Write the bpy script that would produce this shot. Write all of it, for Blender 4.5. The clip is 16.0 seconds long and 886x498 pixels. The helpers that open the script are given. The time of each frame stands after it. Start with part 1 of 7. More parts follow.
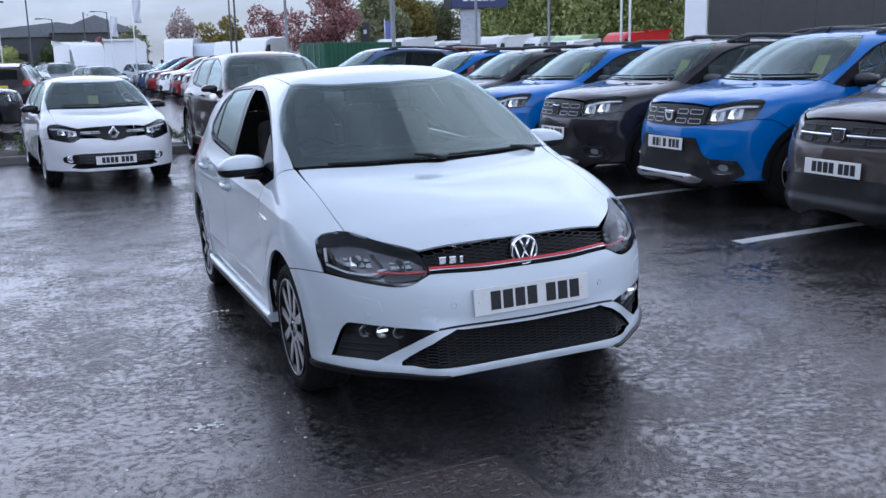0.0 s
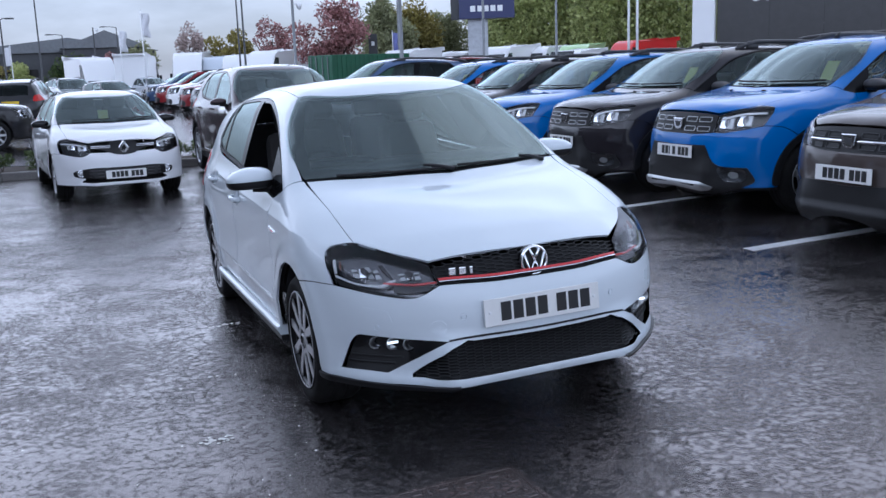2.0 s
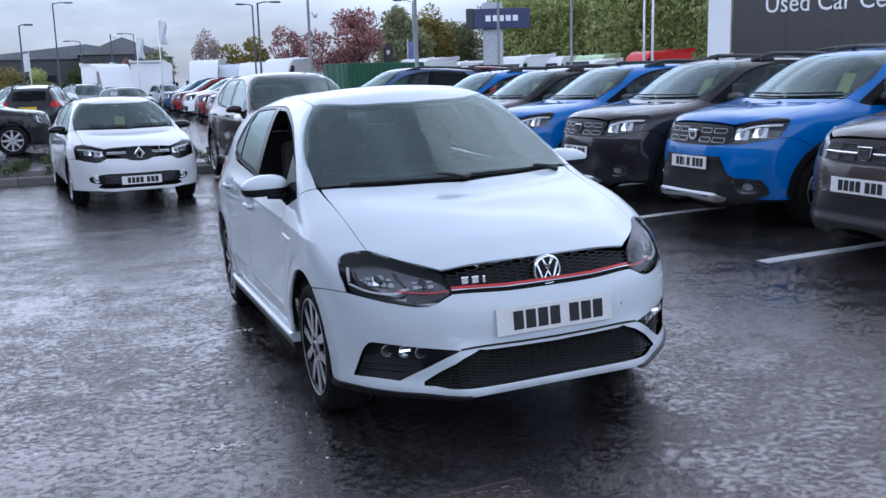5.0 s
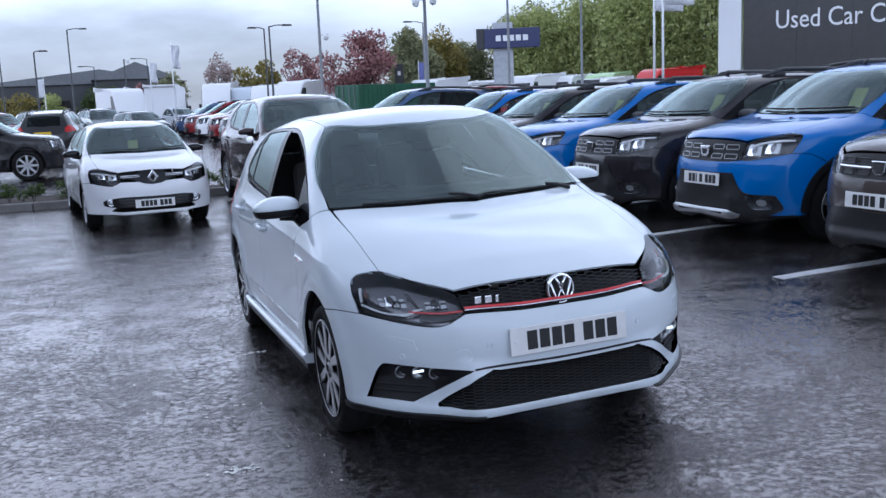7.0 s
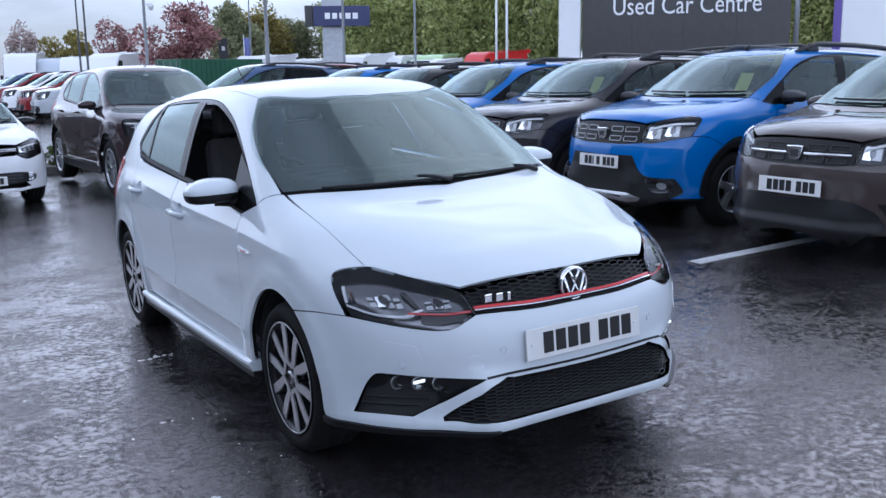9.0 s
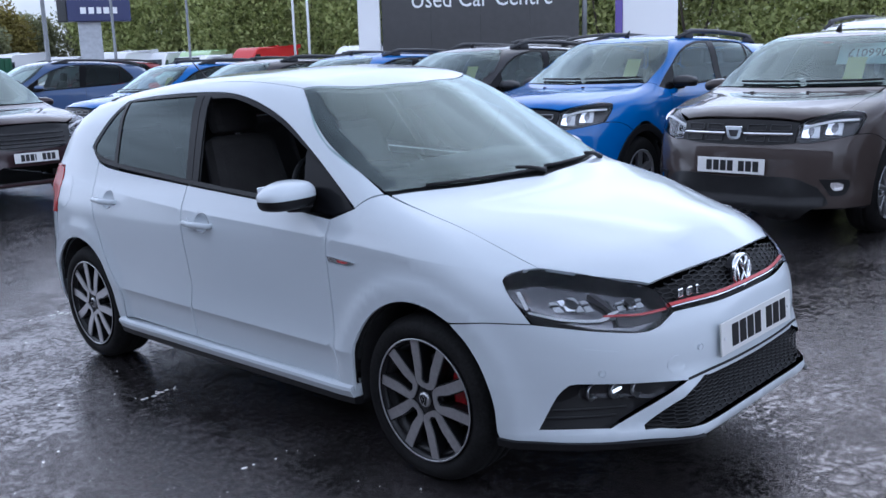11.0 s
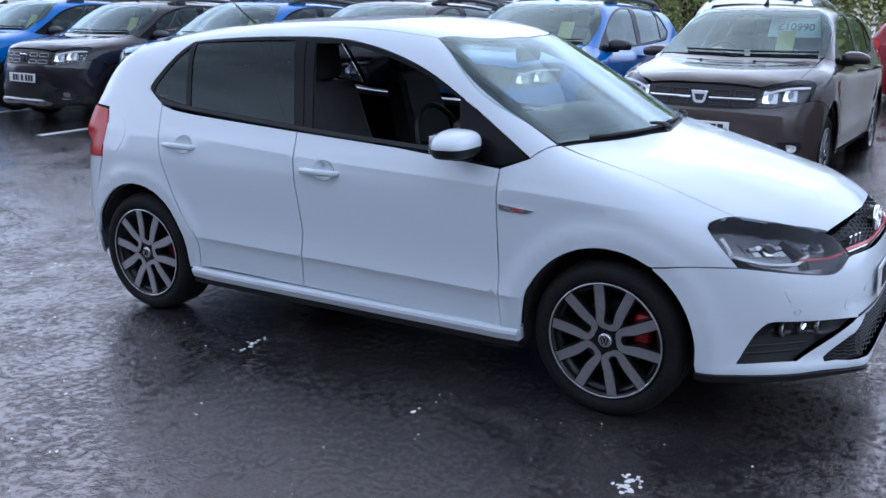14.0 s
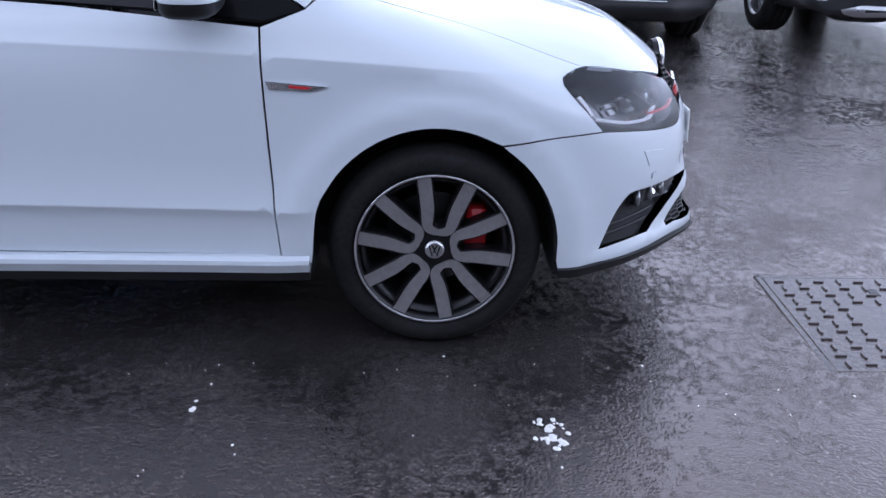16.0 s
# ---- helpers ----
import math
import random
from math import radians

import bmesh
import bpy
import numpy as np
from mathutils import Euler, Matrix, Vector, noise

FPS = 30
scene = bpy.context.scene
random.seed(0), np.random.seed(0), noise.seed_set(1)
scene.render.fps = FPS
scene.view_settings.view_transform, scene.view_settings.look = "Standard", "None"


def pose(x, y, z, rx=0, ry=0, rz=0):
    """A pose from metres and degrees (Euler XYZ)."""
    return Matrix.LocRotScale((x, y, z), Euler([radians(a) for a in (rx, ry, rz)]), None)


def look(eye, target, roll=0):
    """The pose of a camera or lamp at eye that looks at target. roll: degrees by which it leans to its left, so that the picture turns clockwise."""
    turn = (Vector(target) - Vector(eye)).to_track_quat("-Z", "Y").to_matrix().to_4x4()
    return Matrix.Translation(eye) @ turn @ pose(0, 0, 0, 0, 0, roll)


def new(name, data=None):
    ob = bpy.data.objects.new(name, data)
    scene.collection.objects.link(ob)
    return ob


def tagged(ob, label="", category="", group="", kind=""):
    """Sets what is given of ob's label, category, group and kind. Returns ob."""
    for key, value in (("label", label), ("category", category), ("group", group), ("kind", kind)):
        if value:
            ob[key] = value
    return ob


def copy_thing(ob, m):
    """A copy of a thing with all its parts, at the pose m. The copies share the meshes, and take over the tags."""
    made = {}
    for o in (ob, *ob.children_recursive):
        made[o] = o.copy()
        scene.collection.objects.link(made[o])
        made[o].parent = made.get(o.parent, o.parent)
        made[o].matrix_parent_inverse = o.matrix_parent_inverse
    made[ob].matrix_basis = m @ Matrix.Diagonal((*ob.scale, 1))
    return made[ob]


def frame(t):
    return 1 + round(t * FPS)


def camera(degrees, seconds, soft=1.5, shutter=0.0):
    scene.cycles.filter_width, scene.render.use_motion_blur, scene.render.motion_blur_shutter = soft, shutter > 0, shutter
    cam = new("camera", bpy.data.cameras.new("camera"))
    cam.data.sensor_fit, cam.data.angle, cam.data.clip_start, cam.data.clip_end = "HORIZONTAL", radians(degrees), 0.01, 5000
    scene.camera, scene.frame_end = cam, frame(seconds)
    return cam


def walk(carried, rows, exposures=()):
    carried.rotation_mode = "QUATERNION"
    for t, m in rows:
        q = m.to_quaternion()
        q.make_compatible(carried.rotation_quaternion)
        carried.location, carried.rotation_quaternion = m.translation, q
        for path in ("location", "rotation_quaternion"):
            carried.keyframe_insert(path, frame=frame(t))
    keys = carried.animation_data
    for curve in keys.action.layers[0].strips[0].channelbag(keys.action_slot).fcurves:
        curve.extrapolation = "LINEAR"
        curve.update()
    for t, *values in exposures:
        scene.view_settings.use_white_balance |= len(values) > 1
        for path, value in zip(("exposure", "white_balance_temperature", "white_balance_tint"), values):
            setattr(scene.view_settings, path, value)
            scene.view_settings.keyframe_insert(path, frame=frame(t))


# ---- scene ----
cam = camera(50.5, 16.0)
PATH = [
    (0, (-1.758, -4.102, 1.508), (-1.008, -2.293, 1.104), -1.3),
    (0.5, (-1.757, -4.099, 1.508), (-0.978, -2.303, 1.094), -1.3),
    (1, (-1.761, -4.107, 1.508), (-1.008, -2.297, 1.11), -1.5),
    (1.5, (-1.753, -4.092, 1.507), (-1.015, -2.271, 1.13), -1.7),
    (2, (-1.751, -4.089, 1.507), (-1.018, -2.268, 1.125), -2.0),
    (2.5, (-1.746, -4.079, 1.507), (-1.001, -2.264, 1.119), -1.8),
    (3, (-1.752, -4.09, 1.507), (-1.011, -2.269, 1.14), -1.7),
    (3.5, (-1.75, -4.087, 1.507), (-1.024, -2.258, 1.149), -1.6),
    (6, (-1.755, -4.096, 1.508), (-1.062, -2.256, 1.141), -1.8),
    (6.5, (-1.742, -4.072, 1.506), (-1.069, -2.223, 1.152), -2.3),
    (7, (-1.748, -4.083, 1.507), (-1.06, -2.232, 1.186), -2.3),
    (7.5, (-1.747, -4.082, 1.507), (-1.002, -2.259, 1.158), -1.2),
    (8, (-1.85, -3.911, 1.488), (-0.989, -2.147, 1.102), -1.8),
    (8.5, (-2.014, -3.647, 1.487), (-1.028, -1.956, 1.077), -2.4),
    (9, (-2.142, -3.341, 1.479), (-1.116, -1.665, 1.108), -0.8),
    (9.2, (-2.206, -3.208, 1.479), (-1.157, -1.541, 1.128), -0.7),
    (11.3, (-3.148, -2.061, 1.448), (-1.672, -0.774, 1.044), -1.4),
    (11.5, (-3.243, -1.955, 1.434), (-1.725, -0.719, 1.029), -1.0),
    (12, (-3.457, -1.725, 1.457), (-1.834, -0.619, 1.082), -0.2),
    (12.5, (-3.747, -1.611, 1.463), (-2.099, -0.58, 0.994), 0.2),
    (13, (-4.003, -1.568, 1.461), (-2.363, -0.56, 0.918), 1.3),
    (13.5, (-4.05, -1.482, 1.452), (-2.411, -0.453, 0.947), 1.9),
    (14, (-3.945, -1.204, 1.459), (-2.29, -0.19, 0.977), 1.3),
    (14.5, (-3.837, -0.893, 1.437), (-2.137, 0.034, 0.937), 1.4),
    (15, (-3.654, -0.535, 1.442), (-1.828, 0.069, 0.895), 1.5),
    (15.5, (-3.438, -0.195, 1.366), (-1.572, 0.03, 0.684), 2.0),
    (16, (-3.24, 0.111, 1.287), (-1.388, 0.012, 0.539), 2.6),
]
walk(cam, [(t, look(eye, target, roll)) for t, eye, target, roll in PATH], [(0.0, -0.34, 5400, 10), (6.6, -0.33, 5400, 10), (7.5, -0.47, 5350, 9), (9.0, -0.22, 5380, 10), (11.5, -0.22, 5400, 10), (12.5, -0.16, 5250, 8), (13.5, 0.02, 5300, 10), (14.5, -0.10, 5280, 10), (15.5, -0.24, 5300, 11), (16.0, 0.30, 5500, 15)])
# ---- sky and sun ----
def build_sky():
    world = bpy.data.worlds.new("overcast_sky")
    scene.world = world
    world.use_nodes = True
    nt = world.node_tree
    N = nt.nodes.new
    sky = N("ShaderNodeTexSky")
    sky.sky_type, sky.sun_disc = "NISHITA", False
    sky.sun_elevation, sky.sun_rotation = SUN_UP, SUN_WAY
    co = N("ShaderNodeTexCoord")
    sep = N("ShaderNodeSeparateXYZ")
    nt.links.new(co.outputs["Generated"], sep.inputs[0])
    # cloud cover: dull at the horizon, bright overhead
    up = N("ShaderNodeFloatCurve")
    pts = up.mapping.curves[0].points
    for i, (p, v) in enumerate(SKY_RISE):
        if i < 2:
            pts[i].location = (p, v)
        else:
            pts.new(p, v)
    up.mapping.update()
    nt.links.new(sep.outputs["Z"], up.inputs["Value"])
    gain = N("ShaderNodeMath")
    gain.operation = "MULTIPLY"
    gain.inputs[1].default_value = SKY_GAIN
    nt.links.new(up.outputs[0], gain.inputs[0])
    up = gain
    mapping = N("ShaderNodeMapping")
    mapping.inputs["Scale"].default_value = (1.0, 1.0, 3.2)
    nt.links.new(co.outputs["Generated"], mapping.inputs[0])
    cloud = N("ShaderNodeTexNoise")
    cloud.inputs["Scale"].default_value, cloud.inputs["Detail"].default_value, cloud.inputs["Roughness"].default_value = 2.3, 6.0, 0.55
    nt.links.new(mapping.outputs[0], cloud.inputs["Vector"])
    amp = N("ShaderNodeMapRange")
    amp.inputs["From Min"].default_value, amp.inputs["From Max"].default_value = 0.34, 0.66
    amp.inputs["To Min"].default_value, amp.inputs["To Max"].default_value = 0.58, 1.36
    nt.links.new(cloud.outputs["Fac"], amp.inputs["Value"])
    mul = N("ShaderNodeMath")
    mul.operation = "MULTIPLY"
    nt.links.new(up.outputs[0], mul.inputs[0])
    nt.links.new(amp.outputs[0], mul.inputs[1])
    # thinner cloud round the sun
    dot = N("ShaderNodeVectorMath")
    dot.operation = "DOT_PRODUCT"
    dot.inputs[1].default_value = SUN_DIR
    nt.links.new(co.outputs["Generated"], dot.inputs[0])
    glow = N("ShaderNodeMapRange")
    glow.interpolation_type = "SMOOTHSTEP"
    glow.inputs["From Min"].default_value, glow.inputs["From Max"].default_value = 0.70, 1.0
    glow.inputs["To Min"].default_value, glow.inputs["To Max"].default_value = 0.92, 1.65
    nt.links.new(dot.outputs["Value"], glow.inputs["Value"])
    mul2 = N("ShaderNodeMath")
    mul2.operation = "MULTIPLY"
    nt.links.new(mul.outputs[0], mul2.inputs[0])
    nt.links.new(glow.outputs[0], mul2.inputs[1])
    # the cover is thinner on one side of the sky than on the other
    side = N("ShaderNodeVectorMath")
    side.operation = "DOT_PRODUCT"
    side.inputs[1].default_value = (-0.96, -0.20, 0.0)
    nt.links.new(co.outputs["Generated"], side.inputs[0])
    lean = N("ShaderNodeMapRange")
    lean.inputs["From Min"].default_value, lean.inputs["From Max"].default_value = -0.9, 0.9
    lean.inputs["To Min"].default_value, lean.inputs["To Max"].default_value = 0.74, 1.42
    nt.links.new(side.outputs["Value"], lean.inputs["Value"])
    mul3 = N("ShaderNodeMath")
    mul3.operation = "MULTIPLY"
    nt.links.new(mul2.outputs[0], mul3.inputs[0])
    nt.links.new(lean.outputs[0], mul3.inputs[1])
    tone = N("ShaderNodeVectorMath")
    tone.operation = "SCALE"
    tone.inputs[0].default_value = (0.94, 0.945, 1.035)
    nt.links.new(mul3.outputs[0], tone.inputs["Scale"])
    back = N("ShaderNodeVectorMath")
    back.operation = "SCALE"
    back.inputs["Scale"].default_value = 0.03
    nt.links.new(sky.outputs[0], back.inputs[0])
    add = N("ShaderNodeVectorMath")
    add.operation = "ADD"
    nt.links.new(tone.outputs[0], add.inputs[0])
    nt.links.new(back.outputs[0], add.inputs[1])
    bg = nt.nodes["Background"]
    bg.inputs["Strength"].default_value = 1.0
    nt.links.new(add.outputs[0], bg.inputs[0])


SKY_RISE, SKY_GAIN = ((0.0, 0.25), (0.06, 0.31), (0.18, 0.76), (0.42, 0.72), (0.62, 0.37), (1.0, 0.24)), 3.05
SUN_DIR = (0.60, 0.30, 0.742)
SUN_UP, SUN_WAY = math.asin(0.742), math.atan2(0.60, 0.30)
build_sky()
sun = new("sun", bpy.data.lights.new("sun", "SUN"))
sun.data.energy, sun.data.angle, sun.data.color = 0.25, radians(40), (1.0, 0.96, 0.90)
sun.matrix_basis = look(SUN_DIR, (0, 0, 0))
# ---- materials ----
def material(name, color, rough=0.5, metal=0.0, coat=0.0, spec=0.5):
    m = bpy.data.materials.new(name)
    m.use_nodes = True
    b = m.node_tree.nodes["Principled BSDF"]
    b.inputs["Base Color"].default_value = (*color, 1)
    b.inputs["Roughness"].default_value = rough
    b.inputs["Metallic"].default_value = metal
    b.inputs["Coat Weight"].default_value = coat
    b.inputs["Coat Roughness"].default_value = 0.03
    b.inputs["Specular IOR Level"].default_value = spec
    return m


def node(m, kind, **k):
    n = m.node_tree.nodes.new(kind)
    for key, v in k.items():
        n.inputs[key].default_value = v
    return n


def wire(m, a, out, b, inp):
    m.node_tree.links.new(a.outputs[out], b.inputs[inp])


def bsdf(m):
    return m.node_tree.nodes["Principled BSDF"]


def ramp(m, src, out, stops):
    r = m.node_tree.nodes.new("ShaderNodeValToRGB")
    e = r.color_ramp.elements
    while len(e) < len(stops):
        e.new(0.5)
    for el, (p, c) in zip(e, stops):
        el.position, el.color = p, (c, c, c, 1) if not isinstance(c, tuple) else (*c, 1)
    wire(m, src, out, r, "Fac")
    return r


def grained(m, scale=40, depth=0.15, dist=0.002, lo=0.8, hi=1.1):
    """Fine relief and a slight change of tone on a plain material."""
    b = bsdf(m)
    c = b.inputs["Base Color"].default_value[:]
    tex = m.node_tree.nodes.new("ShaderNodeTexCoord")
    n1 = node(m, "ShaderNodeTexNoise", Scale=scale, Detail=4.0)
    n2 = node(m, "ShaderNodeTexNoise", Scale=scale * 0.07, Detail=3.0)
    wire(m, tex, "Object", n1, "Vector")
    wire(m, tex, "Object", n2, "Vector")
    mix = m.node_tree.nodes.new("ShaderNodeMath")
    mix.operation = "ADD"
    wire(m, n1, "Fac", mix, 0)
    wire(m, n2, "Fac", mix, 1)
    r = ramp(m, mix, 0, [(0.35, tuple(x * lo for x in c[:3])), (0.65, tuple(min(1, x * hi) for x in c[:3]))])
    half = m.node_tree.nodes.new("ShaderNodeMath")
    half.operation = "MULTIPLY"
    half.inputs[1].default_value = 0.5
    wire(m, mix, 0, half, 0)
    wire(m, half, 0, r, "Fac")
    wire(m, r, "Color", b, "Base Color")
    bump = node(m, "ShaderNodeBump", Strength=depth, Distance=dist)
    wire(m, n1, "Fac", bump, "Height")
    wire(m, bump, "Normal", b, "Normal")
    return m


def paint_material():
    """Car paint: the colour is each panel's own object colour; clear coat with beads of rain."""
    m = material("car_paint", (0.8, 0.8, 0.8), 0.45, 0.0, 1.0, 0.12)
    b = bsdf(m)
    info = m.node_tree.nodes.new("ShaderNodeObjectInfo")
    wire(m, info, "Color", b, "Base Color")
    b.inputs["Coat Roughness"].default_value = 0.04
    b.inputs["Coat IOR"].default_value = 1.4
    tex = m.node_tree.nodes.new("ShaderNodeTexCoord")
    v = node(m, "ShaderNodeTexVoronoi", Scale=170.0)
    n = node(m, "ShaderNodeTexNoise", Scale=3.0, Detail=3.0)
    wire(m, tex, "Object", v, "Vector")
    wire(m, tex, "Object", n, "Vector")
    r = ramp(m, v, "Distance", [(0.0, 1.0), (0.28, 0.0)])
    mask = ramp(m, n, "Fac", [(0.5, 0.0), (0.68, 1.0)])
    mul = m.node_tree.nodes.new("ShaderNodeMath")
    mul.operation = "MULTIPLY"
    wire(m, r, "Color", mul, 0)
    wire(m, mask, "Color", mul, 1)
    bump = node(m, "ShaderNodeBump", Strength=0.10, Distance=0.001)
    wire(m, mul, 0, bump, "Height")
    wire(m, bump, "Normal", b, "Coat Normal")
    return m


def glass_material(name, tint, gloss_rough=0.0, ior=1.6, haze=0.0, sheen=(0.86, 1.0, 0.99)):
    """Thin tinted glass: see-through and mirror, mixed by Fresnel. haze: share of a pale matt layer in place of sky
    sheen.
    """
    m = bpy.data.materials.new(name)
    m.use_nodes = True
    nt = m.node_tree
    nt.nodes.remove(bsdf(m))
    out = nt.nodes["Material Output"]
    t = nt.nodes.new("ShaderNodeBsdfTransparent")
    t.inputs["Color"].default_value = (*tint, 1)
    g = nt.nodes.new("ShaderNodeBsdfGlossy")
    g.inputs["Color"].default_value = (*sheen, 1)
    g.inputs["Roughness"].default_value = gloss_rough
    fr = node(m, "ShaderNodeFresnel", IOR=ior)
    mix = nt.nodes.new("ShaderNodeMixShader")
    wire(m, fr, 0, mix, "Fac")
    nt.links.new(t.outputs[0], mix.inputs[1])
    nt.links.new(g.outputs[0], mix.inputs[2])
    last = mix
    # uneven pale green diffuse layer, brightening the glass as reflected sky would
    if haze:
        d = nt.nodes.new("ShaderNodeBsdfDiffuse")
        d.inputs["Color"].default_value = (0.42, 0.54, 0.52, 1)
        tex = nt.nodes.new("ShaderNodeTexCoord")
        n = node(m, "ShaderNodeTexNoise", Scale=5.0, Detail=6.0, Roughness=0.65)
        wire(m, tex, "Object", n, "Vector")
        r = ramp(m, n, "Fac", [(0.3, haze * 0.5), (0.7, haze)])
        mix2 = nt.nodes.new("ShaderNodeMixShader")
        wire(m, r, "Color", mix2, "Fac")
        nt.links.new(mix.outputs[0], mix2.inputs[1])
        nt.links.new(d.outputs[0], mix2.inputs[2])
        last = mix2
    nt.links.new(last.outputs[0], out.inputs["Surface"])
    return m


PAINT = paint_material()
GLASS = glass_material("window_glass", (0.66, 0.72, 0.71), ior=1.42, haze=0.015)
WINDSCREEN = glass_material("windscreen_glass", (0.70, 0.82, 0.79), ior=1.75, haze=0.03)
PRIVACY = glass_material("dark_glass", (0.07, 0.074, 0.078), ior=1.28)
LENS = glass_material("lamp_lens", (0.95, 0.96, 0.97), ior=1.36, sheen=(0.95, 0.96, 1.0))
RUBBER = grained(material("rubber", (0.013, 0.013, 0.014), 0.55, 0, 0, 0.3), 60, 0.2)
TYRE = grained(material("tyre_rubber", (0.013, 0.0128, 0.013), 0.75, 0, 0, 0.16), 90, 0.3, 0.001, 0.6, 1.5)
BLACK_PLASTIC = grained(material("black_plastic", (0.012, 0.012, 0.013), 0.45, 0, 0, 0.28), 220, 0.12, 0.0006)
GREY_PLASTIC = grained(material("grey_plastic", (0.045, 0.045, 0.048), 0.5, 0, 0, 0.3), 220, 0.12, 0.0006)
GLOSS_BLACK = material("gloss_black", (0.006, 0.006, 0.007), 0.10, 0, 0.0, 0.35)
FRAME_BLACK = material("satin_black_film", (0.006, 0.006, 0.007), 0.18, 0, 0, 0.07)
GRILLE_BLACK = material("grille_black", (0.009, 0.009, 0.0095), 0.5, 0, 0, 0.3)
CHROME = material("chrome", (0.82, 0.83, 0.85), 0.08, 1.0)
SILVER = grained(material("machined_alloy", (0.56, 0.56, 0.575), 0.34, 0.9), 60, 0.05, 0.0004, 0.85, 1.1)
ALLOY = material("silver_alloy", (0.5, 0.51, 0.53), 0.35, 0.9)
DARK_ALLOY = material("black_alloy", (0.007, 0.007, 0.008), 0.3, 0, 0.0, 0.35)
DISC = material("brake_disc", (0.12, 0.12, 0.125), 0.4, 1.0)
RED = material("red_lacquer", (0.55, 0.02, 0.025), 0.3, 0, 0.5)
REFLECTOR = material("lamp_reflector", (0.85, 0.86, 0.88), 0.12, 1.0)
LAMP_CLEAR = material("bright_lamp_housing", (0.45, 0.47, 0.50), 0.22, 0.7)
DARK_CHROME = material("smoked_chrome", (0.13, 0.13, 0.137), 0.18, 1.0)
FOG_CHROME = material("satin_reflector", (0.38, 0.39, 0.4), 0.34, 1.0)
LAMP_DARK = material("lamp_housing", (0.010, 0.0105, 0.012), 0.30, 0.0, 0.2, 0.3)
TAIL = material("tail_lamp_red", (0.42, 0.012, 0.010), 0.2, 0, 0.0, 0.25)
AMBER = material("amber_lens", (0.30, 0.075, 0.01), 0.2, 0, 0.5)
WHITE_PLATE = grained(material("plate_white", (0.78, 0.78, 0.76), 0.35), 30, 0.05, 0.0005, 0.93, 1.0)
YELLOW_PLATE = material("plate_yellow", (0.75, 0.52, 0.03), 0.35)
PLATE_INK = material("plate_black", (0.01, 0.01, 0.011), 0.4)
CLOTH = grained(material("seat_cloth", (0.05, 0.048, 0.048), 0.9), 150, 0.3, 0.001)
LINING = grained(material("headlining_cloth", (0.10, 0.10, 0.105), 0.95), 200, 0.2, 0.001)
CABIN_TRIM = grained(material("cabin_plastic", (0.02, 0.02, 0.021), 0.6, 0, 0, 0.25), 200, 0.15, 0.0006)
UNDERSIDE = material("underbody", (0.025, 0.025, 0.026), 0.9)
WHITE_PLASTIC = material("white_plastic", (0.75, 0.76, 0.77), 0.35)
LED = material("running_light", (0.9, 0.92, 0.95), 0.2)
bsdf(LED).inputs["Emission Color"].default_value = (0.9, 0.95, 1, 1)
bsdf(LED).inputs["Emission Strength"].default_value = 2.0
# ---- car bodies: a smooth solid from side, top, front and rear curves, on which panels are laid ----
def curve(*pts):
    """A smooth curve through (u, v) points that never overshoots; flat beyond its ends."""
    u = np.array([p[0] for p in pts], float)
    v = np.array([p[1] for p in pts], float)
    h, d = np.diff(u), np.diff(v) / np.diff(u)
    m = np.zeros(len(u))
    m[0], m[-1] = d[0], d[-1]
    for i in range(1, len(u) - 1):
        if d[i - 1] * d[i] > 0:
            w1, w2 = 2 * h[i] + h[i - 1], h[i] + 2 * h[i - 1]
            m[i] = (w1 + w2) / (w1 / d[i - 1] + w2 / d[i])

    x = np.linspace(u[0], u[-1], 3000)
    i = np.clip(np.searchsorted(u, x) - 1, 0, len(h) - 1)
    t = (x - u[i]) / h[i]
    w = (v[i] * (1 + 2 * t) * (1 - t) ** 2 + h[i] * m[i] * t * (1 - t) ** 2
         + v[i + 1] * t * t * (3 - 2 * t) + h[i] * m[i + 1] * t * t * (t - 1))

    def f(q):
        return np.interp(q, x, w)
    return f


def smax(a, b, k):
    h = np.maximum(k - np.abs(a - b), 0) / k
    return np.maximum(a, b) + h * h * k / 4


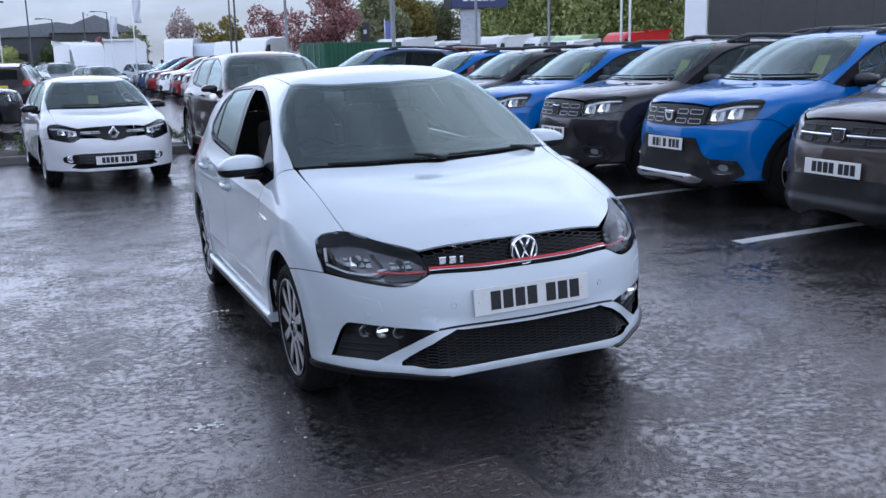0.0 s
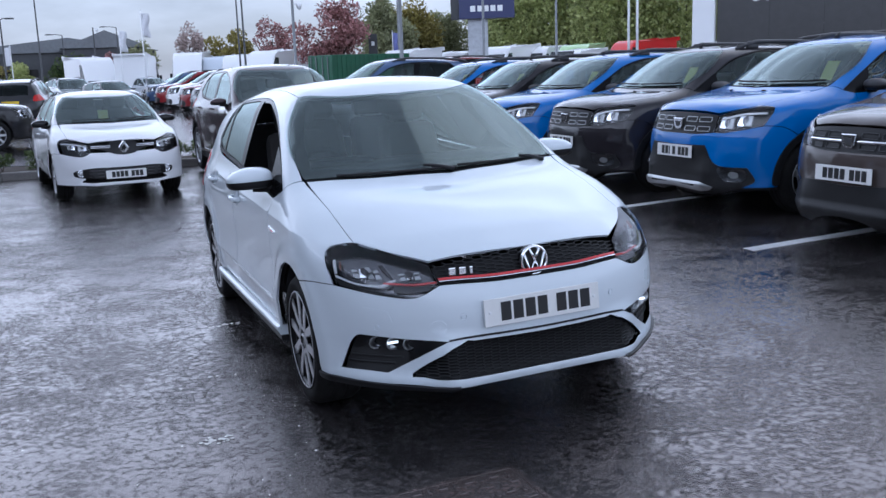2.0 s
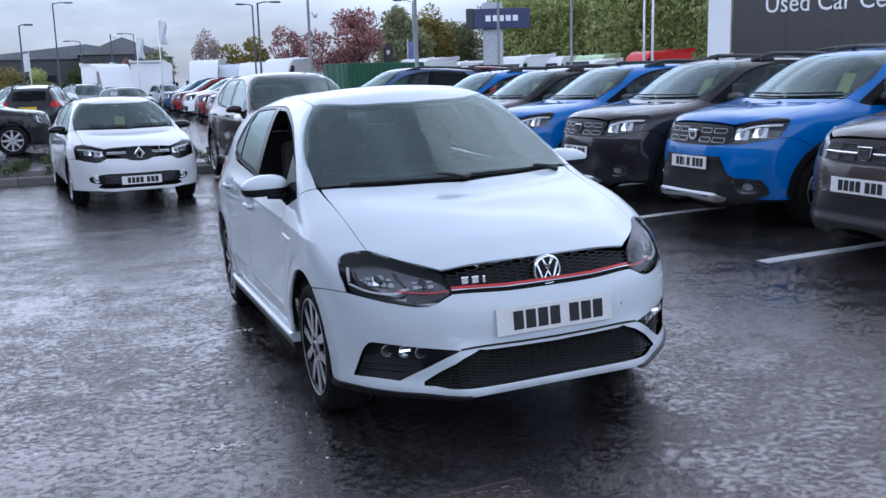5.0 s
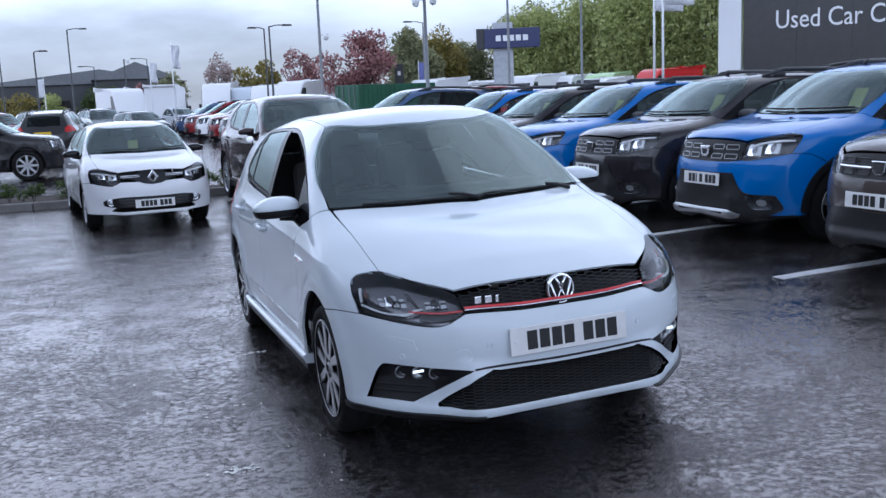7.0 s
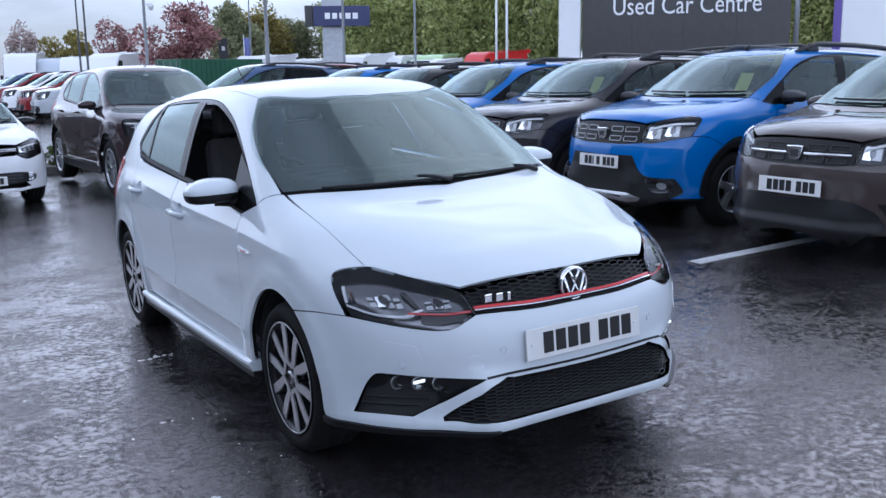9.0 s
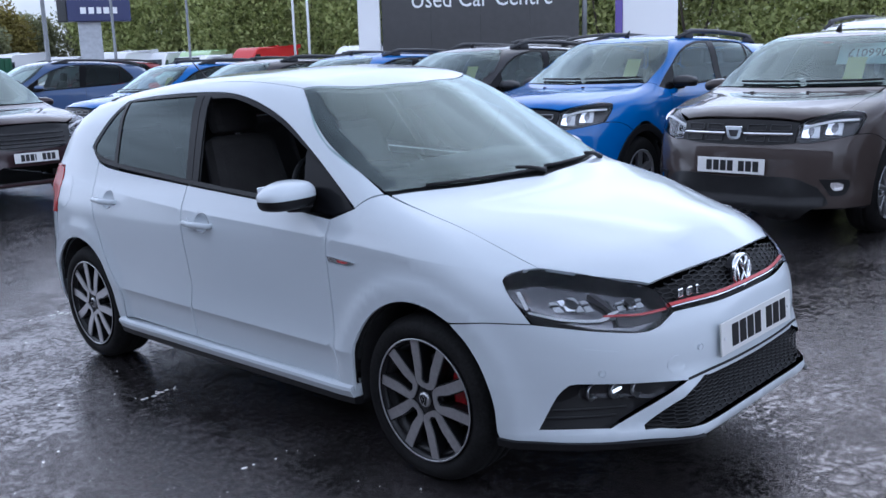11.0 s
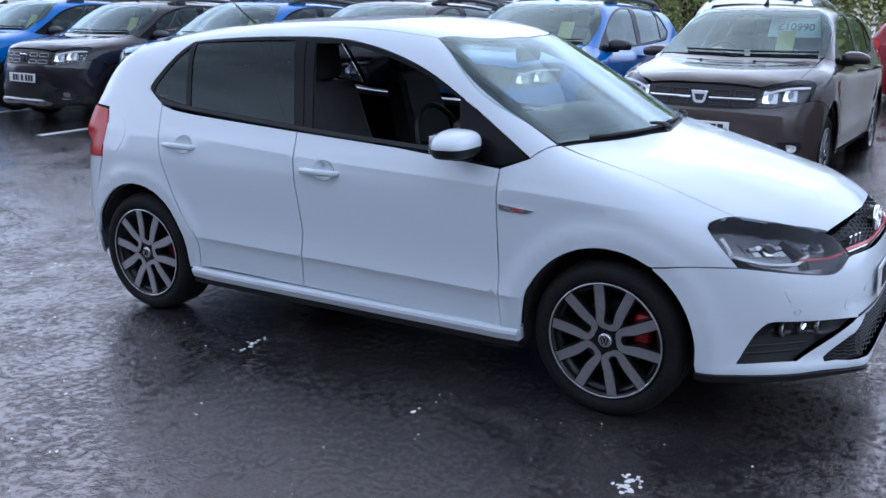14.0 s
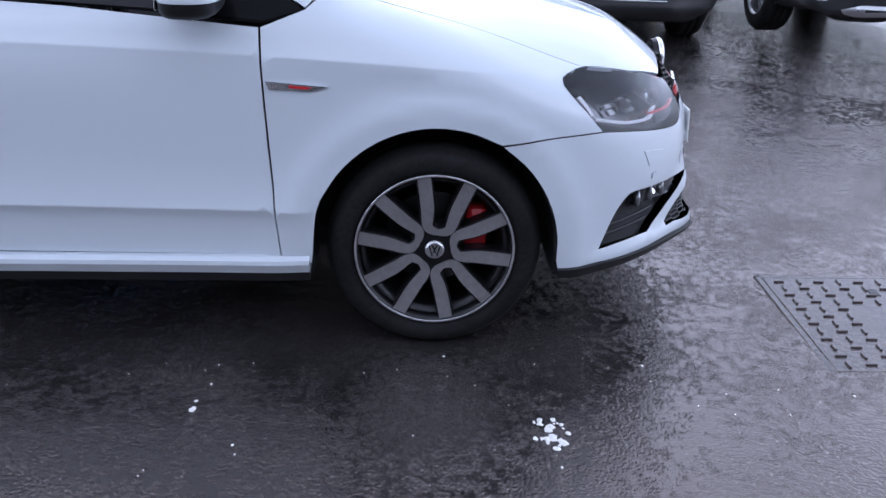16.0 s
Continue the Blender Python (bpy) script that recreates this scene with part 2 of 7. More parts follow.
class Body:
    """Front axle at the origin, nose towards -y, ground at z = 0, halves alike in x."""

    def __init__(self, base, hub, belt, rise, arch, flare, floor, plan, tuck, hood, crown, round_top, round_front, front, bow, back, back_bow, glass_side, roof, roof_crown, ws_y, ws_z, ws_m, ws_bow, ws_n, rear, rear_bow):
        self.base = base
        self.hub = hub
        self.belt = belt
        self.rise = rise
        self.arch = arch
        self.flare = flare
        self.floor = floor
        self.plan = plan
        self.tuck = tuck
        self.hood = hood
        self.crown = crown
        self.round_top = round_top
        self.round_front = round_front
        self.front = front
        self.bow = bow
        self.back = back
        self.back_bow = back_bow
        self.glass_side = glass_side
        self.roof = roof
        self.roof_crown = roof_crown
        self.ws_y = ws_y
        self.ws_z = ws_z
        self.ws_m = ws_m
        self.ws_bow = ws_bow
        self.ws_n = ws_n
        self.rear = rear
        self.rear_bow = rear_bow

    def side(self, y, z):
        x = self.plan(y) - self.tuck(z - self.rise * np.clip((y - 0.42) / 1.63, 0, 1.2) * np.clip((0.8 - z) / 0.3, 0, 1))
        for yw in (0.0, self.base):
            r = np.hypot(y - yw, z - self.hub)
            x = x + self.flare * np.exp(-(np.maximum(r - self.arch - 0.055, 0) / 0.045) ** 2 - (np.minimum(r - self.arch, 0) / 0.05) ** 2) * (z > 0.2)
        # the shoulder crease under the windows and the crease low on the doors
        c = z - SHOULDER(y)
        x = x + 0.011 * SHOULDER_FADE(y) * np.exp(-np.where(c > 0, c / 0.060, -c / 0.034))
        c = z - LOW_CREASE(y)
        x = x + 0.012 * LOW_FADE(y) * np.exp(-np.where(c > 0, c / 0.034, -c / 0.030))
        return x

    def nose(self, x, z):
        """How far the front lies back at a distance from the middle: rounded above, straight with turned corners below."""
        w = np.clip((0.47 - z) / 0.10, 0, 1)
        d = x - 0.405
        corner = 0.92 * (np.sqrt(d * d + 0.0009) + d) / 2
        return (1 - w) * self.bow * x ** 3 + w * corner

    def solid(self, p):
        x, y, z = np.abs(p[..., 0]), p[..., 1], p[..., 2]
        top = z - self.hood(y) + self.crown(y) * np.minimum(x / 0.7, 1.3) ** HOOD_POWER(y) * HOOD_EDGE(y)
        f = smax(x - self.side(y, z), top * 0.95, self.round_top)
        f = smax(f, (self.front(z) + self.nose(x, z) - y) * 0.9, self.round_front)
        f = smax(f, y - self.back(z) + self.back_bow * x ** 3, 0.12)
        f = smax(f, self.floor - z, 0.04)
        g = x - self.glass_side(z) - (self.plan(y) - self.plan(1.2)) * 0.8
        g = smax(g, (z - self.roof(y) + self.roof_crown * x * x), 0.13)
        g = smax(g, (self.ws_y + (z - self.ws_z) * self.ws_m + self.ws_bow * x * x - y) * self.ws_n, 0.05)
        g = smax(g, (y - self.rear(z) + self.rear_bow * x * x) * 0.9, 0.10)
        g = np.maximum(g, self.belt - z)
        return -smax(-f, -g, 0.03)

    def lay(self, p, d, reach=0.6):
        """Points p moved along the direction d until they lie on the solid, coming from outside (against d)."""
        p, d = np.asarray(p, float), np.asarray(d, float)
        d = d / np.linalg.norm(d)
        s = np.linspace(-reach, reach, 33)
        f = self.solid(p[None] + d * s[:, None, None])
        inside = f < 0
        i = np.where(inside.any(0), inside.argmax(0), 16)
        i = np.clip(i, 1, 32)
        a, b = s[i - 1], s[i]
        for _ in range(11):
            m = (a + b) / 2
            v = self.solid(p + d * m[..., None]) < 0
            a, b = np.where(v, a, m), np.where(v, m, b)
        out = p + d * ((a + b) / 2)[..., None]
        miss = ~inside.any(0)
        out[miss] = p[miss]
        return out

    def normal(self, p):
        e = 1e-3
        n = np.stack([self.solid(p + np.eye(3)[i] * e) - self.solid(p - np.eye(3)[i] * e) for i in range(3)], -1)
        return n / np.maximum(np.linalg.norm(n, axis=-1, keepdims=True), 1e-9)


HOOD_POWER = curve((-0.72, 2.3), (-0.45, 2.55), (-0.1, 3.6), (0.3, 4.0))
HOOD_EDGE = curve((-0.72, 1.0), (-0.45, 1.03), (-0.1, 1.13), (0.3, 1.16))
SHOULDER = curve((-0.5, 0.765), (0.0, 0.815), (0.45, 0.838), (1.3, 0.868), (2.0, 0.905), (2.7, 0.955), (3.0, 0.965))
SHOULDER_FADE = curve((-0.45, 0.0), (-0.15, 0.6), (0.3, 1.0), (2.6, 1.0), (2.85, 0.3), (3.0, 0.0))
LOW_CREASE = curve((0.40, 0.424), (2.05, 0.444), (2.2, 0.446))
LOW_FADE = curve((0.33, 0.0), (0.43, 1.0), (2.0, 1.0), (2.15, 0.0))
POLO = Body(
    base=2.47, hub=0.302, belt=0.85, rise=0.045, arch=0.345, flare=0.017, floor=0.17,
    plan=curve((-0.86, 0.66), (-0.65, 0.765), (-0.4, 0.818), (0, 0.838), (0.6, 0.836), (1.3, 0.84), (2.0, 0.842), (2.5, 0.838), (2.9, 0.805), (3.15, 0.74)),
    tuck=curve((0.16, 0.05), (0.24, 0.030), (0.31, 0.021), (0.395, 0.016), (0.43, 0.0125), (0.50, 0.0150), (0.56, 0.017), (0.62, 0.017), (0.70, 0.0165), (0.80, 0.0205), (0.825, 0.027), (0.90, 0.058), (0.96, 0.095), (1.04, 0.13)),
    hood=curve((-0.82, 0.73), (-0.7, 0.788), (-0.5, 0.854), (-0.25, 0.908), (0, 0.948), (0.2, 0.985), (0.35, 1.0), (2.6, 1.02), (3.1, 0.98)),
    crown=curve((-0.7, 0.136), (-0.4, 0.108), (0, 0.035), (0.3, 0.02), (2.5, 0.04)),
    round_top=0.08, round_front=0.14,
    front=curve((0.15, -0.80), (0.215, -0.835), (0.250, -0.853), (0.270, -0.850), (0.298, -0.833), (0.36, -0.83), (0.50, -0.835), (0.60, -0.822), (0.66, -0.80), (0.72, -0.775), (0.80, -0.72)), bow=0.75,
    back=curve((0.2, 3.06), (0.35, 3.12), (0.55, 3.14), (0.7, 3.12), (0.9, 3.06), (1.05, 3.0)), back_bow=0.45,
    glass_side=curve((0.9, 0.775), (1.0, 0.735), (1.2, 0.648), (1.38, 0.552), (1.5, 0.48)),
    roof=curve((0.5, 1.335), (0.9, 1.424), (1.3, 1.457), (1.8, 1.449), (2.3, 1.411), (2.7, 1.362), (3.0, 1.32)), roof_crown=0.13,
    ws_y=0.06, ws_z=0.98, ws_m=1.75, ws_bow=0.42, ws_n=0.5,
    rear=curve((0.9, 3.06), (1.05, 3.0), (1.35, 2.80), (1.45, 2.6)), rear_bow=0.2,
)


class Warped(Body):
    """Another car, drawn out of a given one by landmark pairs (own, other) along y and z and a factor across."""

    def __init__(self, of, wide, ys, zs, base, hub, arch):
        self.of, self.wide, self.base, self.hub, self.arch = of, wide, base, hub, arch
        self.to_y, self.to_z = curve(*[(b, a) for a, b in ys]), curve(*[(b, a) for a, b in zs])
        self.fro_y, self.fro_z = curve(*ys), curve(*zs)

    def plan(self, y):
        return self.of.plan(self.to_y(y)) * self.wide

    def solid(self, p):
        q = np.stack([p[..., 0] / self.wide, self.to_y(p[..., 1]), self.to_z(p[..., 2])], -1)
        return self.of.solid(q)

    def line(self, pts):
        out = []
        for p in pts:
            c, u, v = p[:3]
            u, v = {"S": lambda: (float(self.fro_y(u)), float(self.fro_z(v))), "T": lambda: (u * self.wide, float(self.fro_y(v))),
                    "F": lambda: (u * self.wide, float(self.fro_z(v))), "R": lambda: (u * self.wide, float(self.fro_z(v)))}[c]()
            out.append((c, u, v, *p[3:]))
        return out

    def lines(self, lines, **more):
        out = dict(lines)
        for key in ("hood", "lamp", "fender", "door_front", "door_rear", "side_frame", "roof", "window", "windscreen", "screen_inner", "tail", "rear_screen", "rear_bumper", "rear_corner", "tail_lamp", "bumper"):
            out[key] = self.line(lines[key])
        out["panes"] = [self.line(p) for p in lines["panes"]]
        out["bumper_holes"] = []
        out["ends"] = (float(self.fro_y(lines["ends"][0])), float(self.fro_y(lines["ends"][1])))
        out["seat_y"], out["seat_z"] = float(self.fro_y(lines["seat_y"])), float(self.fro_z(lines["seat_z"]))
        out["dash"] = (float(self.fro_y(lines["dash"][0])), float(self.fro_z(lines["dash"][1])))
        m = lines["mirror"]
        out["mirror"] = (m[0] * self.wide, float(self.fro_y(m[1])), float(self.fro_z(m[2])))
        out["open_pane"] = False
        out["rear_glass"] = None
        out.update(more)
        return out
# ---- mesh helpers ----
from mathutils.geometry import delaunay_2d_cdt


def link(name, me, parent=None, mat=None, label="", smooth=False):
    ob = new(name, me)
    if mat:
        me.materials.append(mat)
    if smooth:
        me.polygons.foreach_set("use_smooth", [True] * len(me.polygons))
    if parent:
        ob.parent = parent
    if label:
        ob["label"] = label
    return ob


def part(name, bm, mat, parent=None, label="", smooth=False):
    me = bpy.data.meshes.new(name)
    bm.to_mesh(me)
    bm.free()
    return link(name, me, parent, mat, label, smooth)


def thing(name, m, label="", category="", group="", kind=""):
    ob = tagged(new(name), label, category, group, kind)
    ob.empty_display_size = 0.2
    ob.matrix_basis = m
    return ob


def add_box(bm, c, size, bevel=0.0, rot=None, seg=2, taper=1.0):
    r = bmesh.ops.create_cube(bm, size=1)
    vs = r["verts"]
    for v in vs:
        k = taper if v.co.z > 0 else 1.0
        v.co = Vector((v.co.x * size[0] * k, v.co.y * size[1] * k, v.co.z * size[2]))
    if bevel:
        es = list({e for v in vs for e in v.link_edges})
        vs = bmesh.ops.bevel(bm, geom=es, offset=bevel, segments=seg, affect="EDGES", profile=0.5)["verts"] + [v for v in vs if v.is_valid]
        vs = list({v for v in vs if v.is_valid})
    m = Matrix.Translation(c) @ (rot or Matrix.Identity(4))
    for v in vs:
        v.co = m @ v.co
    return vs


def box(c, size, bevel=0.0, rot=None, seg=2, taper=1.0):
    bm = bmesh.new()
    add_box(bm, c, size, bevel, rot, seg, taper)
    return bm


def add_tube(bm, pts, r, n=8, cap=True, flat=1.0):
    """A round bar along points; r a radius or one for each point; flat squeezes it upright."""
    pts = [Vector(p) for p in pts]
    rings = []
    for i, p in enumerate(pts):
        t = (pts[min(i + 1, len(pts) - 1)] - pts[max(i - 1, 0)]).normalized()
        a = t.cross(Vector((0, 0, 1)))
        a = a.normalized() if a.length > 1e-3 else Vector((1, 0, 0))
        b = a.cross(t)
        q = r[i] if isinstance(r, (list, tuple)) else r
        rings.append([bm.verts.new(p + (a * math.cos(2 * math.pi * k / n) + b * flat * math.sin(2 * math.pi * k / n)) * q) for k in range(n)])
    for s, t in zip(rings, rings[1:]):
        for k in range(n):
            bm.faces.new((s[k], s[(k + 1) % n], t[(k + 1) % n], t[k]))
    if cap:
        bm.faces.new(rings[0][::-1])
        bm.faces.new(rings[-1])


def tube(pts, r, n=8, cap=True, flat=1.0):
    bm = bmesh.new()
    add_tube(bm, pts, r, n, cap, flat)
    bmesh.ops.recalc_face_normals(bm, faces=bm.faces)
    return bm


def lathe(profile, n=48, axis="x", c=(0, 0, 0), closed=False):
    """Spins (radius, along) points about an axis."""
    bm = bmesh.new()
    rings = []
    for r, a in profile:
        ring = []
        for k in range(n):
            u, v = r * math.cos(2 * math.pi * k / n), r * math.sin(2 * math.pi * k / n)
            co = {"x": (a, u, v), "y": (u, a, v), "z": (u, v, a)}[axis]
            ring.append(bm.verts.new(Vector(c) + Vector(co)))
        rings.append(ring)
    pairs = list(zip(rings, rings[1:])) + ([(rings[-1], rings[0])] if closed else [])
    for s, t in pairs:
        for k in range(n):
            bm.faces.new((s[k], s[(k + 1) % n], t[(k + 1) % n], t[k]))
    if not closed:
        for ring in (rings[0], rings[-1]):
            if (ring[0].co - ring[n // 2].co).length > 1e-4:
                bm.faces.new(ring)
    bmesh.ops.remove_doubles(bm, verts=bm.verts, dist=1e-5)
    bmesh.ops.recalc_face_normals(bm, faces=bm.faces)
    return bm


def extrude_poly(pts, depth, plane="xz", at=0.0, bevel=0.0):
    """A flat outline given thickness: plane xz thickens along y, yz along x, xy along z."""
    bm = bmesh.new()
    put = {"xz": lambda u, v, w: (u, w, v), "yz": lambda u, v, w: (w, u, v), "xy": lambda u, v, w: (u, v, w)}[plane]
    a = [bm.verts.new(put(u, v, at)) for u, v in pts]
    b = [bm.verts.new(put(u, v, at + depth)) for u, v in pts]
    n = len(pts)
    bm.faces.new(a)
    bm.faces.new(b[::-1])
    for i in range(n):
        bm.faces.new((a[i], b[i], b[(i + 1) % n], a[(i + 1) % n]))
    bmesh.ops.recalc_face_normals(bm, faces=bm.faces)
    if bevel:
        es = [e for e in bm.edges if e.calc_face_angle(0) > 0.6]
        bmesh.ops.bevel(bm, geom=es, offset=bevel, segments=2, affect="EDGES", profile=0.5)
    return bm


def smooth_loop(pts, closed=True, n=6):
    """A soft curve through control points (Catmull-Rom); a point given as (u, v, 0) stays a sharp corner."""
    out, m = [], len(pts)
    P = [np.array(p[:2], float) for p in pts]
    hard = [len(p) > 2 for p in pts]
    for i in range(m if closed else m - 1):
        a, b = P[i], P[(i + 1) % m]
        pa = P[i - 1] if (closed or i > 0) and not hard[i] else 2 * a - b
        pb = P[(i + 2) % m] if (closed or i + 2 < m) and not hard[(i + 1) % m] else 2 * b - a
        for k in range(n):
            t = k / n
            out.append(tuple(0.5 * ((2 * a) + (b - pa) * t + (2 * pa - 5 * a + 4 * b - pb) * t * t + (3 * a - 3 * b + pb - pa) * t ** 3)))
    if not closed:
        out.append(tuple(P[-1]))
    return out


def inside_poly(q, poly):
    x, y = q[:, 0], q[:, 1]
    r = np.zeros(len(q), bool)
    j = len(poly) - 1
    for i in range(len(poly)):
        xi, yi, xj, yj = *poly[i], *poly[j]
        c = (yi > y) != (yj > y)
        r ^= c & (x < (xj - xi) * (y - yi) / (yj - yi + 1e-15) + xi)
        j = i
    return r


def edge_distance(q, poly):
    a, b = poly, np.roll(poly, -1, 0)
    d = np.full(len(q), 1e9)
    for p0, p1 in zip(a, b):
        v = p1 - p0
        t = np.clip(((q - p0) @ v) / max(v @ v, 1e-12), 0, 1)
        d = np.minimum(d, np.linalg.norm(q - p0 - t[:, None] * v, axis=1))
    return d


def fill(loops, step, inset=0.0, rows=()):
    """Triangles over the first loop less the others, with points spread inside."""
    flat = []
    for k, L in enumerate(loops):
        L = np.array(L, float)
        keep = np.linalg.norm(L - np.roll(L, 1, 0), axis=1) > 1e-4
        L = L[keep]
        area = np.sum(L[:, 0] * np.roll(L[:, 1], -1) - L[:, 1] * np.roll(L[:, 0], -1))
        if (area > 0) != (k == 0):
            L = L[::-1]
        if inset:
            d1 = L - np.roll(L, 1, 0)
            d2 = np.roll(L, -1, 0) - L
            d1 /= np.linalg.norm(d1, axis=1, keepdims=True)
            d2 /= np.linalg.norm(d2, axis=1, keepdims=True)
            nn = np.stack([-(d1 + d2)[:, 1], (d1 + d2)[:, 0]], 1)
            nn /= np.maximum(np.linalg.norm(nn, axis=1, keepdims=True), 0.7)
            L = L + nn * inset
        flat.append(L)
    lo, hi = flat[0].min(0), flat[0].max(0)
    gx, gy = np.meshgrid(np.arange(lo[0] + step / 2, hi[0], step), np.arange(lo[1] + step / 2, hi[1], step))
    q = np.stack([gx.ravel(), gy.ravel()], 1)
    if len(q):
        q = q[inside_poly(q, flat[0])]
    for L in flat[1:]:
        q = q[~inside_poly(q, L)] if len(q) else q
    for L in flat:
        q = q[edge_distance(q, L) > step * 0.45] if len(q) else q
    for r in rows:
        r = r[inside_poly(r, flat[0])]
        for L in flat:
            r = r[edge_distance(r, L) > 0.006] if len(r) else r
        if len(r):
            near = np.min(np.linalg.norm(q[:, None] - r[None], axis=2), axis=1) if len(q) else np.zeros(0)
            q = np.concatenate([q[near > step * 0.6], r])
    pts = np.concatenate(flat + [q]) if len(q) else np.concatenate(flat)
    edges, n = [], 0
    for L in flat:
        edges += [(n + i, n + (i + 1) % len(L)) for i in range(len(L))]
        n += len(L)
    vo, _, fo, _, _, _ = delaunay_2d_cdt([Vector(p) for p in pts], edges, [], 0, 1e-6)
    v = np.array([tuple(p) for p in vo])
    f = np.array([t for t in fo if len(t) == 3])
    c = v[f].mean(1)
    ok = inside_poly(c, flat[0])
    for L in flat[1:]:
        ok &= ~inside_poly(c, L)
    return v, f[ok]


class Skin:
    """Lays panels on a Body. loops: 3-D outlines on or near it; d: the way in which the panel is looked at."""

    def __init__(self, body, parent, step=0.04):
        self.body, self.parent, self.step = body, parent, step

    def S(self, pts, sgn=-1):
        p = np.array([(sgn * 1.0, y, z) for y, z in pts])
        return self.body.lay(p, (-sgn, 0, 0), 1.0)

    def T(self, pts):
        return self.body.lay(np.array([(x, y, 1.1) for x, y in pts]), (0, 0, -1), 0.75)

    def F(self, pts):
        return self.body.lay(np.array([(x, -0.6, z) for x, z in pts]), (0, 1, 0), 0.7)

    def R(self, pts):
        return self.body.lay(np.array([(x, self.body.base + 0.45, z) for x, z in pts]), (0, -1, 0), 0.9)

    def mesh(self, loops, d, offset=0.0, inset=0.0, rim=0.0, step=None, mirror=False, creases=()):
        d = np.array(d, float)
        d /= np.linalg.norm(d)
        u = np.cross(d, (0, 0, 1.0)) if abs(d[2]) < 0.9 else np.array((1.0, 0, 0))
        u /= np.linalg.norm(u)
        w = np.cross(u, d)
        l2 = [np.stack([L @ u, L @ w], 1) for L in loops]
        rows = []
        for y0, y1, g in creases:
            ys = np.arange(y0, y1, 0.03)
            line = self.S(np.stack([ys, g(ys)], 1))
            rows.append(np.concatenate([np.stack([(line + o) @ u, (line + o) @ w], 1) for o in (np.array((0, 0, -0.004)), np.array((0, 0, 0.004)))]))
        v, f = fill(l2, step or self.step, inset, rows)
        mid = np.concatenate(loops) @ d
        p = u * v[:, :1] + w * v[:, 1:] + d * mid.mean()
        p = self.body.lay(p, d, max(0.5, np.ptp(mid) + 0.2))
        n = self.body.normal(p)
        p = p + n * offset
        a, b, c = p[f[:, 0]], p[f[:, 1]], p[f[:, 2]]
        flip = np.einsum("ij,ij->i", np.cross(b - a, c - a), n[f[:, 0]]) < 0
        f[flip] = f[flip][:, ::-1]
        verts, norms, faces = list(map(tuple, p)), list(map(tuple, n)), [tuple(t) for t in f]
        if rim:
            cnt = {}
            for t in faces:
                for i in range(3):
                    e = (t[i], t[(i + 1) % 3])
                    cnt[e] = True
            edge = [e for e in cnt if (e[1], e[0]) not in cnt]
            for i, j in edge:
                k = len(verts)
                t = p[j] - p[i]
                o = np.cross(t, n[i])
                o = tuple(o / max(np.linalg.norm(o), 1e-9))
                verts += [tuple(p[i]), tuple(p[j]), tuple(p[j] - n[j] * rim), tuple(p[i] - n[i] * rim)]
                norms += [o] * 4
                faces.append((k + 1, k, k + 3, k + 2))
        if mirror:
            verts = [(-x, y, z) for x, y, z in verts]
            norms = [(-x, y, z) for x, y, z in norms]
            faces = [t[::-1] for t in faces]
        return verts, norms, faces

    def link(self, name, datas, mat, label="", parent=None):
        V, N, F = [], [], []
        for v, n, f in datas:
            k = len(V)
            V += v
            N += n
            F += [tuple(i + k for i in t) for t in f]
        me = bpy.data.meshes.new(name)
        me.from_pydata(V, [], F)
        me.polygons.foreach_set("use_smooth", [True] * len(me.polygons))
        me.normals_split_custom_set_from_vertices(N)
        return link(name, me, parent or self.parent, mat, label)

    def both(self, name, loops, d, mat, label="", parent=None, sides=(False, True), **k):
        obs = []
        for m in sides:
            obs.append(self.link(name, [self.mesh(loops, d, mirror=m, **k)], mat, label, parent))
        return obs

    def one(self, name, loops, d, mat, label="", parent=None, **k):
        return self.link(name, [self.mesh(loops, d, **k)], mat, label, parent)


def arc(cy, cz, ry, rz, a0, a1, n=24):
    return [(cy + ry * math.cos(math.radians(a0 + (a1 - a0) * i / n)), cz + rz * math.sin(math.radians(a0 + (a1 - a0) * i / n))) for i in range(n + 1)]


def dense(pts, step=0.03):
    out = []
    for a, b in zip(pts, pts[1:]):
        a, b = np.array(a, float), np.array(b, float)
        k = max(1, int(np.linalg.norm(b - a) / step))
        out += [tuple(a + (b - a) * i / k) for i in range(k)]
    return out + [tuple(pts[-1])]
# ---- ground ----
def lie(x, y):
    """The height of the yard, which falls slightly to the left and away."""
    rise = 0.028 * (np.clip(x, -0.8, 7.0) + 0.8)
    return rise - 0.015 * np.clip(y, -4.0, 9.0)


